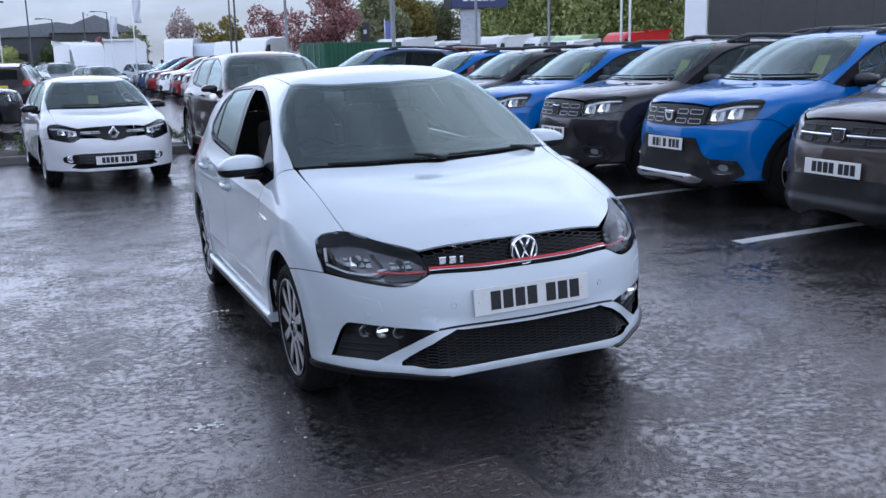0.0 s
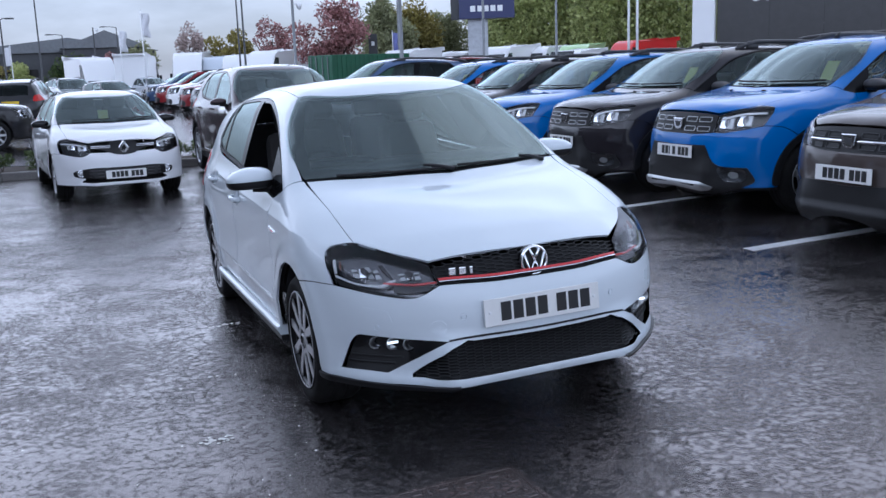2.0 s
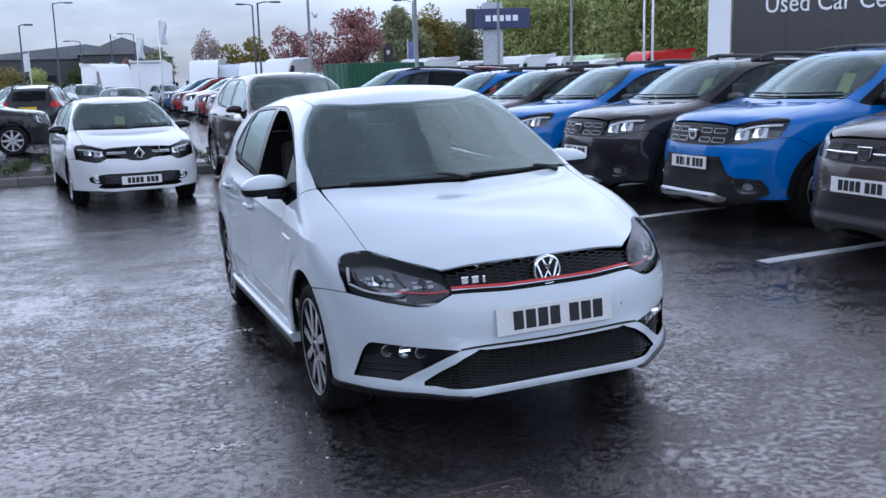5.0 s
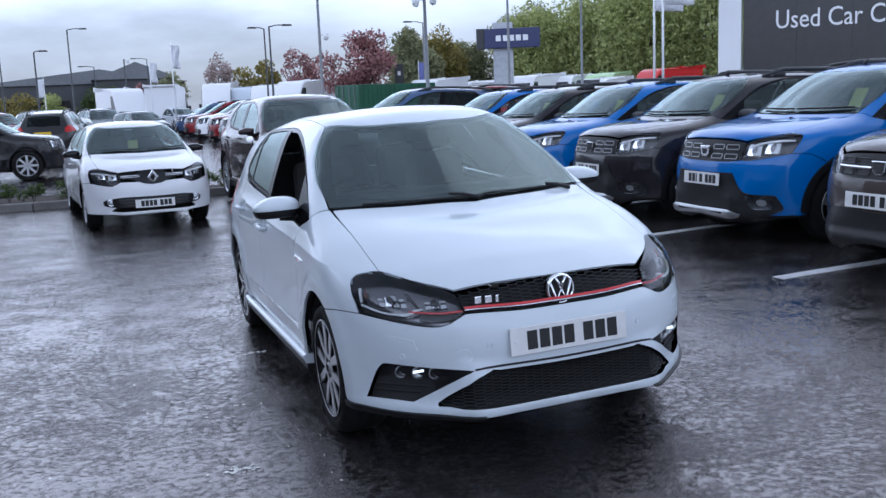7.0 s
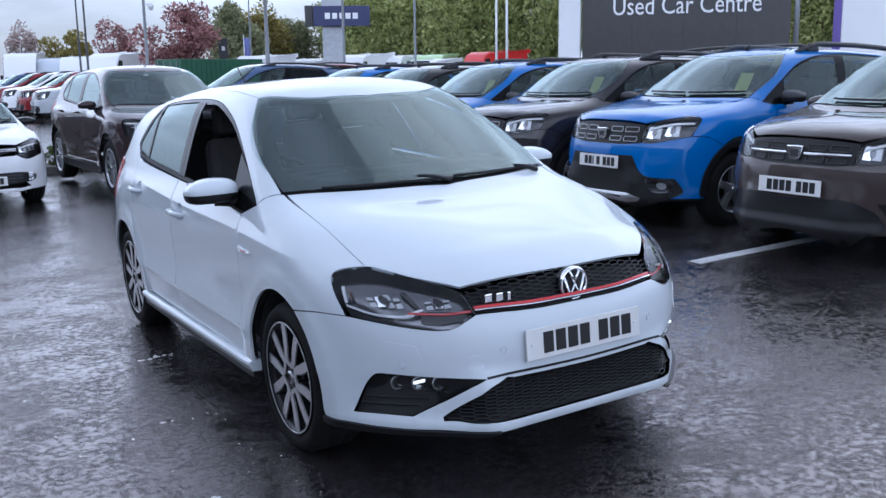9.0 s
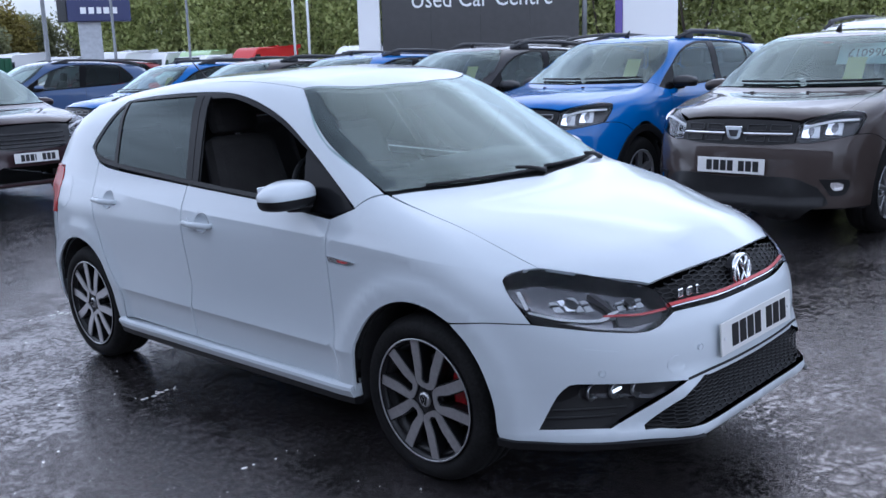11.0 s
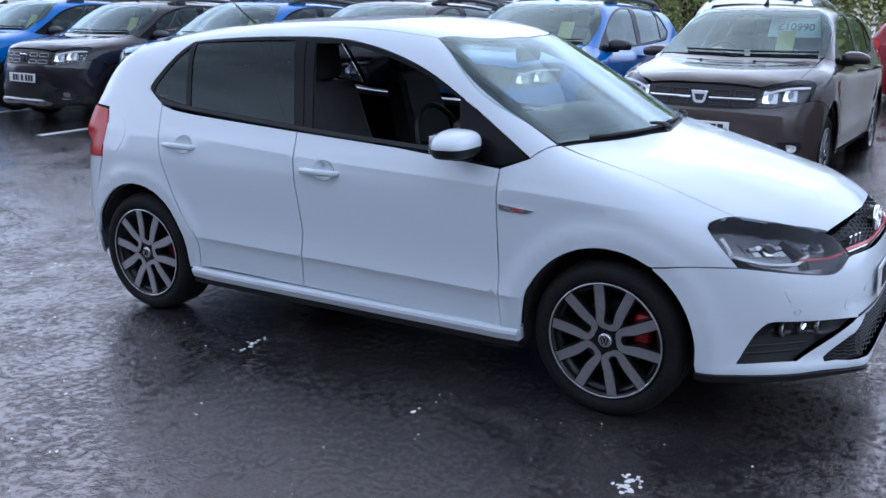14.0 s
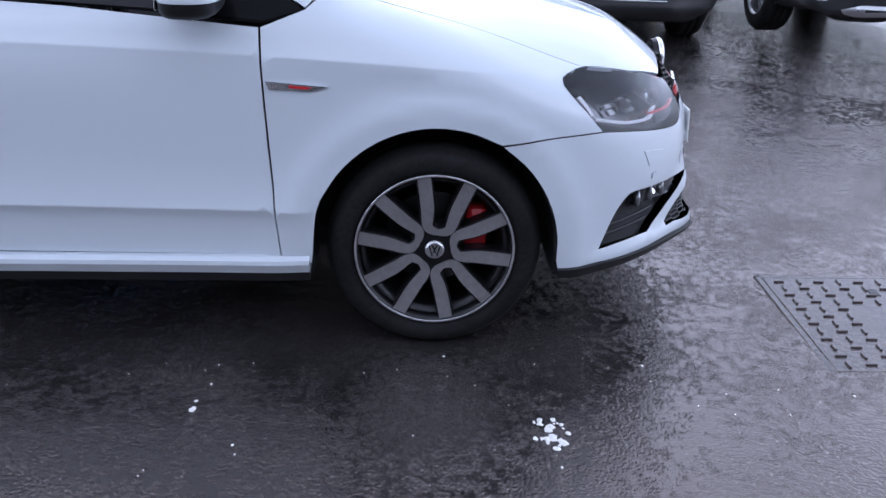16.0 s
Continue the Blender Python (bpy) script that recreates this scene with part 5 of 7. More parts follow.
    for i, x in enumerate((-0.345, -0.305, -0.270)):
        p = k.F([(x, 0.684)])[0]
        part("grille_letter", box((p[0], p[1] - 0.002, p[2]), (0.030 if i < 2 else 0.014, 0.008, 0.030), 0.003), CHROME, g, "plain chrome bar")
    # bumper details
    col = (0.62, 0.672, 0.712, 1)
    for s in (-1, 1):
        for x, z, r in ((-0.335, 0.512, 0.011), (-0.64, 0.478, 0.011)):
            p = k.F([(x, z)])[0]
            n = k.body.normal(p[None])[0]
            ob = part("parking_sensor", lathe([(0.0, 0.003), (r * 0.8, 0.003), (r * 0.85, -0.001), (r, -0.001), (r * 1.15, 0.0015), (r * 1.2, -0.004)], 20, "y"), PAINT, root, smooth=False)
            ob.color = col
            ob.matrix_basis = Matrix.Translation((p[0] * -s, p[1], p[2])) @ Vector((n[0] * -s, n[1], n[2])).to_track_quat("Y", "Z").to_matrix().to_4x4()
        cap = C([("F", -0.675, 0.560, 0), ("F", -0.600, 0.545, 0), ("F", -0.590, 0.505, 0), ("F", -0.660, 0.512, 0)])
        k.link("washer_cover", [k.mesh([cap], (0.5, 0.8, 0), offset=0.002, rim=0.004, mirror=s > 0)], PAINT).color = col
    eye = k.C([("F", -0.43 + 0.031 * math.cos(a), 0.475 + 0.029 * math.sin(a)) for a in np.linspace(0, 2 * math.pi, 14)[:-1]])
    k.one("tow_cover", [eye], (0.3, 0.9, 0), PAINT, offset=0.0015, rim=0.004).color = col
    # handles, side badge, mirror triangle
    for mir in (False, True):
        s = 1 if mir else -1
        for y, z in ((1.315, 0.824), (2.172, 0.870)):
            x = abs(k.S([(y, z)])[0][0])
            hd = part("door_handle", tube([(s * (x - 0.004), y - 0.100, z - 0.004), (s * (x + 0.026), y - 0.080, z - 0.002), (s * (x + 0.034), y, z), (s * (x + 0.030), y + 0.075, z + 0.002), (s * (x - 0.002), y + 0.098, z + 0.003)], [0.011, 0.014, 0.0145, 0.0135, 0.010], 10), PAINT, root, smooth=True)
            hd.color = col
            cup = handle_cup(k, y, z)
            cp = k.link("handle_cup", [k.mesh([cup], (1, 0, 0), offset=0.0, step=0.014, mirror=mir)], PAINT, parent=hd)
            for q in cp.data.vertices:
                r = ((q.co.y - y + 0.02) / 0.056) ** 2 + ((q.co.z - z - 0.004) / 0.042) ** 2
                q.co.x -= s * 0.020 * max(0, 1 - r) ** 0.8
            cp.data.normals_split_custom_set([(0, 0, 0)] * len(cp.data.loops))
            cp.color = col
        sb = C([("S", 0.445, 0.776, 0), ("S", 0.285, 0.764, 0), ("S", 0.33, 0.752, 0), ("S", 0.437, 0.756, 0)])
        bb = k.link("side_badge", [k.mesh([sb], (1, 0, 0), offset=0.006, rim=0.006, mirror=mir)], CHROME, "thin chrome and red side badge")
        sr = C([("S", 0.385, 0.767, 0), ("S", 0.325, 0.762, 0), ("S", 0.34, 0.7575, 0), ("S", 0.383, 0.7595, 0)])
        k.link("badge_inlay", [k.mesh([sr], (1, 0, 0), offset=0.0075, rim=0.003, mirror=mir)], RED, parent=bb)
        tri = C([("S", 0.352, 0.946, 0), ("S", 0.45, 0.918, 0), ("S", 0.645, 0.935, 0), ("S", 0.70, 1.140, 0), ("S", 0.52, 1.055)])
        k.link("mirror_triangle", [k.mesh([tri], (1, 0, -0.25), offset=0.002, rim=0.005, mirror=mir)], FRAME_BLACK)
        for nm, pts in (("pillar_trim", [("S", 1.405, 0.990, 0), ("S", 1.4525, 0.992, 0), ("S", 1.4975, 1.15), ("S", 1.567, 1.355, 0), ("S", 1.512, 1.352, 0), ("S", 1.440, 1.12)]),
                        ("pillar_trim", [("S", 1.4575, 0.992, 0), ("S", 1.508, 0.996, 0), ("S", 1.563, 1.18), ("S", 1.632, 1.358, 0), ("S", 1.572, 1.355, 0), ("S", 1.5025, 1.15)])):
            k.link(nm, [k.mesh([C(pts)], (1, 0, -0.25), offset=0.002, rim=0.006, mirror=mir)], FRAME_BLACK, "black door pillar")
        belt = C([("S", 0.64, 0.936, 0), ("S", 1.49, 0.980), ("S", 2.20, 1.031), ("S", 2.38, 1.058, 0), ("S", 2.38, 1.072, 0), ("S", 2.20, 1.045), ("S", 1.49, 0.996), ("S", 0.64, 0.952, 0)])
        k.link("belt_seal", [k.mesh([belt], (1, 0, -0.25), offset=0.005, rim=0.006, mirror=mir)], RUBBER)
        cal = part("brake_caliper", box((s * 0.715, -0.118, 0.335), (0.07, 0.065, 0.15), 0.02), RED, root, "red brake caliper")
        cal2 = part("brake_caliper", box((s * 0.715, 2.47 - 0.11, 0.33), (0.05, 0.05, 0.11), 0.015), RED, root, "red brake caliper")
    # filler flap on the driver's side
    flap = C([("S", 2.66 + 0.085 * math.cos(a), 0.885 + 0.085 * math.sin(a)) for a in np.linspace(0, 2 * math.pi, 22)[:-1]])
    k.one("filler_flap", [flap], (1, 0, 0), PAINT, offset=0.0015, rim=0.004).color = col
    # wipers and scuttle
    k.one("scuttle", [mirrored(C([("T", 0, 0.050), ("T", -0.35, 0.114), ("T", -0.650, 0.243, 0), ("T", -0.655, 0.285, 0), ("T", -0.35, 0.155), ("T", 0, 0.095)], False))], (0, 0, -1), BLACK_PLASTIC, offset=-0.008)
    for x0, x1, x2 in ((-0.02, 0.05, -0.52), (0.52, 0.56, 0.06)):
        p = k.T([(x0 + 0.05, 0.075 + 0.38 * x0 * x0), ((x1 + x2) / 2 + 0.12, 0.112 + 0.38 * ((x1 + x2) / 2 + 0.1) ** 2)])
        arm = part("wiper_arm", tube([tuple(p[0] + (0, 0.0, 0.008)), tuple(p[0] * 0.5 + p[1] * 0.5 + (0, -0.012, 0.020)), tuple(p[1] + (0, -0.012, 0.018))], [0.012, 0.008, 0.006], 8), BLACK_PLASTIC, root, "black wiper arm", smooth=True)
        xs = np.linspace(x1, x2, 9)
        bl = k.T([(x, 0.092 + 0.40 * x * x + 0.010 * i / 8) for i, x in enumerate(xs)])
        part("wiper_blade", tube([tuple(q + (0, -0.006, 0.008)) for q in bl], 0.007, 6), RUBBER, arm, smooth=True)
    # roof aerial
    ae = part("aerial", tube([(0, 2.36, 1.395), (0, 2.40, 1.418), (0, 2.49, 1.480), (0, 2.56, 1.535)], [0.016, 0.006, 0.004, 0.003], 8), RUBBER, root, "short black roof aerial", smooth=True)
    # inside: mirror, tax sticker, belts
    part("interior_mirror", box((0.0, 0.74, 1.29), (0.22, 0.03, 0.07), 0.02, seg=3), BLACK_PLASTIC, root, smooth=True)
    st = k.C([("T", -0.435, 0.90, 0), ("T", -0.435, 0.865, 0), ("T", -0.34, 0.825, 0), ("T", -0.34, 0.855, 0)])
    k.one("screen_sticker", [st], (0, 0.7, -0.7), WHITE_PLASTIC, "small white label on the glass", offset=-0.004)
    part("instrument_hood", box((-0.36, 0.72, 1.0), (0.36, 0.22, 0.09), 0.035, seg=3), BLACK_PLASTIC, root, smooth=True)
    return root


polo()
OTHER_LINES = {key: v for key, v in POLO_LINES.items() if key not in ("handles", "creases", "lamp_mat")}
# ---- the other cars of the yard ----
def at(x, y, turn):
    """A car standing at x, y on the yard, its nose turned by degrees from -y towards +x."""
    return Matrix.Translation((x, y, float(lie(x, y)))) @ pose(0, 0, 0, 0, 0, turn)


def over(k, name, pts, d, mat, mirror=None, parent=None, label="", closed=True, **kw):
    """A panel laid on the skin: whole (half outline mirrored) or on both sides."""
    if mirror is None:
        return k.both(name, [k.C(pts)], d, mat, label, parent, **kw)
    return [k.one(name, [mirrored(k.C(pts, False))], d, mat, label, parent, **kw)]


FWD = (0, 1, 0)
OBL = (0.55, 0.8, 0)

STEPWAY = Warped(POLO, 1.045, [(-0.86, -0.85), (-0.36, -0.39), (0, 0), (0.36, 0.39), (0.95, 1.02), (1.6, 1.70), (2.11, 2.20), (2.47, 2.59), (2.83, 2.98), (3.15, 3.25)],
                 [(0, 0.02), (0.17, 0.20), (0.302, 0.325), (0.42, 0.47), (0.60, 0.70), (0.634, 0.745), (0.662, 0.79), (0.728, 0.92), (0.95, 1.08), (1.02, 1.14), (1.34, 1.475), (1.445, 1.56), (1.60, 1.725)], 2.59, 0.325, 0.372)
LOGAN = Warped(POLO, 1.03, [(-0.86, -0.84), (-0.36, -0.38), (0, 0), (0.36, 0.38), (0.95, 1.02), (1.6, 1.72), (2.11, 2.25), (2.47, 2.634), (2.83, 3.05), (3.15, 3.64)],
               [(0, 0.0), (0.17, 0.16), (0.302, 0.31), (0.42, 0.44), (0.60, 0.655), (0.634, 0.70), (0.662, 0.74), (0.728, 0.86), (0.95, 1.02), (1.02, 1.08), (1.34, 1.42), (1.445, 1.50), (1.60, 1.665)], 2.634, 0.31, 0.36)
CLIO = Warped(POLO, 1.03, [(-0.86, -0.84), (-0.36, -0.37), (0, 0), (0.36, 0.37), (0.95, 1.0), (1.6, 1.68), (2.11, 2.22), (2.47, 2.589), (2.83, 2.95), (3.15, 3.22)],
              [(0, 0.0), (0.17, 0.16), (0.302, 0.31), (0.42, 0.43), (0.60, 0.625), (0.634, 0.665), (0.728, 0.80), (0.95, 0.985), (1.02, 1.05), (1.34, 1.35), (1.445, 1.448), (1.60, 1.613)], 2.589, 0.31, 0.36)
ESTATE_4X4 = Warped(POLO, 1.14, [(-0.86, -0.92), (-0.36, -0.43), (0, 0), (0.36, 0.43), (0.95, 1.12), (1.6, 1.85), (2.11, 2.42), (2.47, 2.849), (2.83, 3.28), (3.15, 3.87)],
                    [(0, 0.02), (0.17, 0.22), (0.302, 0.37), (0.42, 0.52), (0.60, 0.74), (0.634, 0.79), (0.662, 0.83), (0.728, 0.97), (0.95, 1.13), (1.02, 1.20), (1.34, 1.58), (1.445, 1.69), (1.60, 1.855)], 2.849, 0.37, 0.415)
DUSTER = Warped(POLO, 1.08, [(-0.86, -0.86), (-0.36, -0.41), (0, 0), (0.36, 0.41), (0.95, 1.05), (1.6, 1.76), (2.11, 2.26), (2.47, 2.673), (2.83, 3.08), (3.15, 3.45)],
                [(0, 0.02), (0.17, 0.22), (0.302, 0.345), (0.42, 0.51), (0.60, 0.74), (0.634, 0.78), (0.662, 0.83), (0.728, 0.95), (0.95, 1.12), (1.02, 1.19), (1.34, 1.54), (1.445, 1.625), (1.60, 1.790)], 2.673, 0.345, 0.395)


def roof_rails(root, k, y0, y1, x, mat, h=0.05):
    for s in (-1, 1):
        ys = np.linspace(y0, y1, 9)
        p = k.T([(-x, y) for y in ys])
        pts = [(s * -q[0] if s > 0 else q[0], q[1], q[2] + (h if 0 < i < 8 else 0.005)) for i, q in enumerate(p)]
        pts[0] = (pts[0][0], pts[0][1] - 0.08, pts[0][2] - 0.01)
        rail = part("roof_rail", tube(pts, [0.022] + [0.031] * 7 + [0.022], 8, flat=0.8), mat, root, smooth=True)
        for i in (1, 7):
            q = pts[i]
            part("rail_foot", box((q[0], q[1] - (0.05 if i == 1 else -0.05), q[2] - h * 0.5), (0.045, 0.17, h + 0.02), 0.014, taper=0.75), mat, rail, smooth=True)


def handles(root, k, ys, z, color):
    for s in (-1, 1):
        for y in ys:
            x = abs(k.S([(y, z)])[0][0])
            hd = part("door_handle", tube([(s * (x - 0.002), y - 0.10, z), (s * (x + 0.028), y - 0.07, z), (s * (x + 0.030), y + 0.07, z), (s * (x - 0.002), y + 0.10, z)], 0.013, 8), PAINT, root, smooth=True)
            hd.color = (*color, 1)


def shield(root, k, z, y=None):
    """A chrome shield-shaped badge with an open middle."""
    yy = k.F([(0, z)])[0][1] if y is None else y
    b = part("badge", extrude_poly([(-0.068, 0.045), (0.068, 0.045), (0.052, -0.035), (0.025, -0.055), (-0.025, -0.055), (-0.052, -0.035)], 0.02, "xz", -0.028, 0.005), CHROME, root, "chrome shield-shaped badge")
    b.location = (0, yy, z)
    part("badge_inset", extrude_poly([(-0.04, 0.018), (0.04, 0.018), (0.024, -0.028), (-0.024, -0.028)], 0.004, "xz", -0.031), GREY_PLASTIC, b)
    return b


def lamp_insides(k, b, bars=True):
    """Reflectors and a bright light guide behind the headlamp lens."""
    L = lambda *p: k.C(b.line(list(p)))
    for x0, x1, z0, z1 in ((-0.675, -0.580, 0.672, 0.720), (-0.555, -0.445, 0.662, 0.712)):
        for i in range(2):
            u0, u1 = x0 + (x1 - x0) * (i + 0.04) / 2, x0 + (x1 - x0) * (i + 0.95) / 2
            k.both("reflector", [L(("F", u0, z0, 0), ("F", u1, z0 + 0.003, 0), ("F", u1 - 0.004, z1, 0), ("F", u0 + 0.006, z1 - 0.003, 0))], OBL, REFLECTOR if i else FOG_CHROME, "chrome lamp reflector", offset=-0.026 + 0.005 * i, rim=0.006)
        c = [("F", (x0 + x1) / 2 + 0.018 * math.cos(t), (z0 + z1) / 2 + 0.016 * math.sin(t)) for t in np.linspace(0, 2 * math.pi, 11)[:-1]]
        k.both("bulb_shade", [L(*c)], OBL, DARK_CHROME, offset=-0.016, rim=0.006, step=0.02)
    if bars:
        k.both("light_guide", [L(("S", -0.40, 0.735, 0), ("F", -0.60, 0.728), ("F", -0.45, 0.700, 0), ("F", -0.45, 0.690, 0), ("F", -0.60, 0.716), ("S", -0.41, 0.722, 0))], OBL, WHITE_PLASTIC, "pale light guide", offset=-0.012, rim=0.012)


def slim_lamps(lines):
    """The same outlines with the lower edge of the headlamps raised."""
    lift = {("S", -0.452, 0.637): 0.672, ("S", -0.452, 0.6345): 0.6695, ("F", -0.62, 0.609): 0.652, ("F", -0.62, 0.607): 0.650, ("F", -0.50, 0.598): 0.636, ("F", -0.50, 0.596): 0.634, ("S", -0.30, 0.632): 0.664, ("S", -0.30, 0.6295): 0.6615}
    out = dict(lines)
    for key in ("lamp", "fender", "bumper"):
        out[key] = [(p[0], p[1], lift.get(p[:3], p[2]), *p[3:]) for p in lines[key]]
    return out


def dacia(name, m, body, color, label, stepway, seed, group="line of parked crossovers"):
    o = body.lines(slim_lamps(OTHER_LINES), rim=0.205, lamp_mat=LAMP_DARK, lamp_depth=0.034, mirror_mat=GREY_PLASTIC if stepway else PAINT)
    root, k = car(name, m, body, o, color, label, group=group, step=0.075, style="five" if stepway else "ten")
    L = body.line
    lamp_insides(k, body)
    g = over(k, "grille", L([("F", 0, 0.622, 0), ("F", -0.25, 0.624), ("F", -0.412, 0.634, 0), ("F", -0.425, 0.712, 0), ("F", -0.2, 0.724), ("F", 0, 0.727, 0)]), FWD, GRILLE_BLACK, True, label="black slotted grille", offset=0.004, rim=0.03)[0]
    for s in (-1, 1):
        for i, x in enumerate((0.155, 0.315)):
            for z in (0.655, 0.695):
                zz = float(body.fro_z(z))
                ring = [k.F([(-s * (x + a) * body.wide, zz + c)])[0] + (0, -0.010, 0) for a, c in ((-0.062, -0.020), (0.062, -0.020), (0.066, 0.0), (0.062, 0.020), (-0.062, 0.020), (-0.066, 0.0), (-0.062, -0.020))]
                part("grille_slot", tube([tuple(q) for q in ring], 0.0042, 6, False), FOG_CHROME if stepway else GREY_PLASTIC, g)
        if not stepway:
            zz = float(body.fro_z(0.675))
            pts = [k.F([(-s * x * body.wide, zz)])[0] + (0, -0.016, 0) for x in (0.07, 0.2, 0.31, 0.40)]
            part("chrome_strip", tube([tuple(q) for q in pts], 0.010, 6), CHROME, g)
    shield(root, k, float(body.fro_z(0.678)), k.F([(0, float(body.fro_z(0.678)))])[0][1] - 0.006)
    lower = BLACK_PLASTIC
    if stepway:
        over(k, "lower_bumper", L([("F", 0, 0.545, 0), ("F", -0.36, 0.55, 0), ("F", -0.47, 0.42), ("F", -0.68, 0.40, 0), ("F", -0.72, 0.30), ("F", -0.6, 0.225, 0), ("F", 0, 0.215, 0)]), FWD, lower, True, label="black lower bumper", offset=0.014, rim=0.025, step=0.05)
        over(k, "skid_plate", L([("F", 0, 0.275, 0), ("F", -0.33, 0.278), ("F", -0.47, 0.25, 0), ("F", -0.45, 0.23, 0), ("F", 0, 0.235, 0)]), FWD, FOG_CHROME, True, label="silver skid plate", offset=0.024, rim=0.014, step=0.05)
        over(k, "fog_bezel", L([("F", -0.49, 0.40), ("F", -0.66, 0.39), ("F", -0.665, 0.31), ("F", -0.54, 0.30)]), OBL, DARK_CHROME, label="grey fog lamp bezel", offset=0.020, rim=0.012, step=0.03)
        over(k, "fog_lamp", L([("F", -0.58, 0.375), ("F", -0.62, 0.365), ("F", -0.625, 0.335), ("F", -0.59, 0.325), ("F", -0.56, 0.35)]), OBL, FOG_CHROME, label="round fog lamp", offset=0.025, rim=0.008, step=0.03)
        for yc in (0.0, body.base):
            a = body.arch
            ring = [("S", y, z) for y, z in arc(yc, body.hub, a + 0.055, a + 0.065, -4 if yc else 10, 184, 12)] + [("S", y, z) for y, z in arc(yc, body.hub, a - 0.004, a + 0.008, 184, -4 if yc else 10, 12)]
            over(k, "arch_cladding", ring, (1, 0, 0), BLACK_PLASTIC, label="black wheel arch cladding", offset=0.014, rim=0.016)
        over(k, "sill_cladding", [("S", body.arch + 0.02, 0.25, 0), ("S", body.base - body.arch - 0.02, 0.25, 0), ("S", body.base - body.arch - 0.04, 0.40), ("S", body.arch + 0.04, 0.40)], (1, 0, 0), BLACK_PLASTIC, label="black sill cladding", offset=0.014, rim=0.016)
        roof_rails(root, k, 1.25, 2.85, 0.50, GREY_PLASTIC, 0.062)
    else:
        over(k, "lower_bumper", L([("F", 0, 0.43, 0), ("F", -0.40, 0.44), ("F", -0.56, 0.38, 0), ("F", -0.60, 0.26), ("F", 0, 0.235, 0)]), FWD, lower, True, label="black lower intake", offset=0.012, rim=0.02, step=0.05)
        over(k, "fog_bezel", L([("F", -0.57, 0.43, 0), ("F", -0.72, 0.42), ("F", -0.70, 0.33), ("F", -0.63, 0.32, 0)]), OBL, BLACK_PLASTIC, label="black fog lamp surround", offset=0.006, rim=0.012)
        over(k, "fog_lamp", L([("F", -0.63, 0.41), ("F", -0.69, 0.40), ("F", -0.685, 0.36), ("F", -0.64, 0.36)]), OBL, REFLECTOR, label="round fog lamp", offset=0.010, rim=0.008)
    plate(root, k, float(body.fro_z(0.50 if stepway else 0.50)), seed=seed, proud=0.02, tilt=-2)
    handles(root, k, (float(body.fro_y(1.315)), float(body.fro_y(2.17))), float(body.fro_z(0.82)), color)
    p = k.T([(0, float(body.fro_y(0.98)))])[0]
    part("aerial", tube([tuple(p), tuple(p + (0, 0.05, 0.06))], [0.025, 0.008], 8), BLACK_PLASTIC, root, "black aerial foot", smooth=True)
    for s in (-0.45, 0.12):
        q = [k.T([(x, float(body.fro_y(0.14 + 0.42 * x * x)))])[0] + (0, -0.01, 0.016) for x in np.linspace(s, s + 0.52, 6)]
        part("wiper_blade", tube([tuple(c) for c in q], 0.009, 6), RUBBER, root)
    for x in (-0.25, 0.2):
        part("washer_jet", box(tuple(k.T([(x, 0.0)])[0] + (0, 0, 0.004)), (0.025, 0.03, 0.014), 0.004), BLACK_PLASTIC, root)
    part("tax_card", box((0.28, float(body.fro_y(0.66)), float(body.fro_z(1.12))), (0.15, 0.004, 0.2), rot=pose(0, 0, 0, -30)), PAPER_YELLOW, root, "yellow sheet behind the windscreen")
    tint(root, color)
    return root, k


PAPER_YELLOW = material("yellow_paper", (0.75, 0.72, 0.25), 0.7)
PAPER_BLUE = material("pale_blue_paper", (0.72, 0.84, 0.87), 0.7)
BLUE, DARK, BROWN = (0.003, 0.122, 0.42), (0.012, 0.010, 0.013), (0.052, 0.040, 0.036)
first, _ = dacia("crossover_car", at(4.38, 3.20, -90), STEPWAY, BLUE, "bright blue crossover with roof rails and black cladding", True, 11)
for i, (y, c, lab) in enumerate(((5.33, DARK, "black crossover with roof rails beside a blue one"), (7.5, BLUE, "bright blue crossover parked between dark ones"), (9.7, DARK, "dark grey crossover with roof rails, far along the line"), (11.9, BLUE, "bright blue crossover at the end of the line"), (-3.55, DARK, "black crossover beside a white off-roader"))):
    q = copy_thing(first, at(4.38, y, -90))
    tint(q, c)
    tagged(q, lab)
brown, _ = dacia("estate_car", at(4.20, 0.985, -90), LOGAN, BROWN, "brown estate car with a price sheet behind its windscreen", False, 12, "")
sheet = part("price_sheet", box((0, 0, 0), (0.46, 0.004, 0.20)), PAPER_BLUE, brown, "pale blue price sheet")
sheet.matrix_basis = Matrix.Translation((0.34, 0.80, 1.30)) @ pose(0, 0, 0, -34, 0, 0)


def words(text, size, mat, parent, name, m, depth=0.002, label=""):
    cu = bpy.data.curves.new(name, "FONT")
    cu.body, cu.size, cu.extrude, cu.align_x, cu.align_y = text, size, depth, "CENTER", "CENTER"
    cu.resolution_u = 3
    tmp = bpy.data.objects.new(name, cu)
    scene.collection.objects.link(tmp)
    me = bpy.data.meshes.new_from_object(tmp.evaluated_get(bpy.context.evaluated_depsgraph_get()))
    bpy.data.objects.remove(tmp)
    ob = link(name, me, parent, mat, label)
    ob.matrix_basis = m
    return ob


words("£10990", 0.105, PLATE_INK, sheet, "price_text", Matrix.Translation((0, -0.004, 0)) @ pose(0, 0, 0, 90, 0, 0), 0.001)


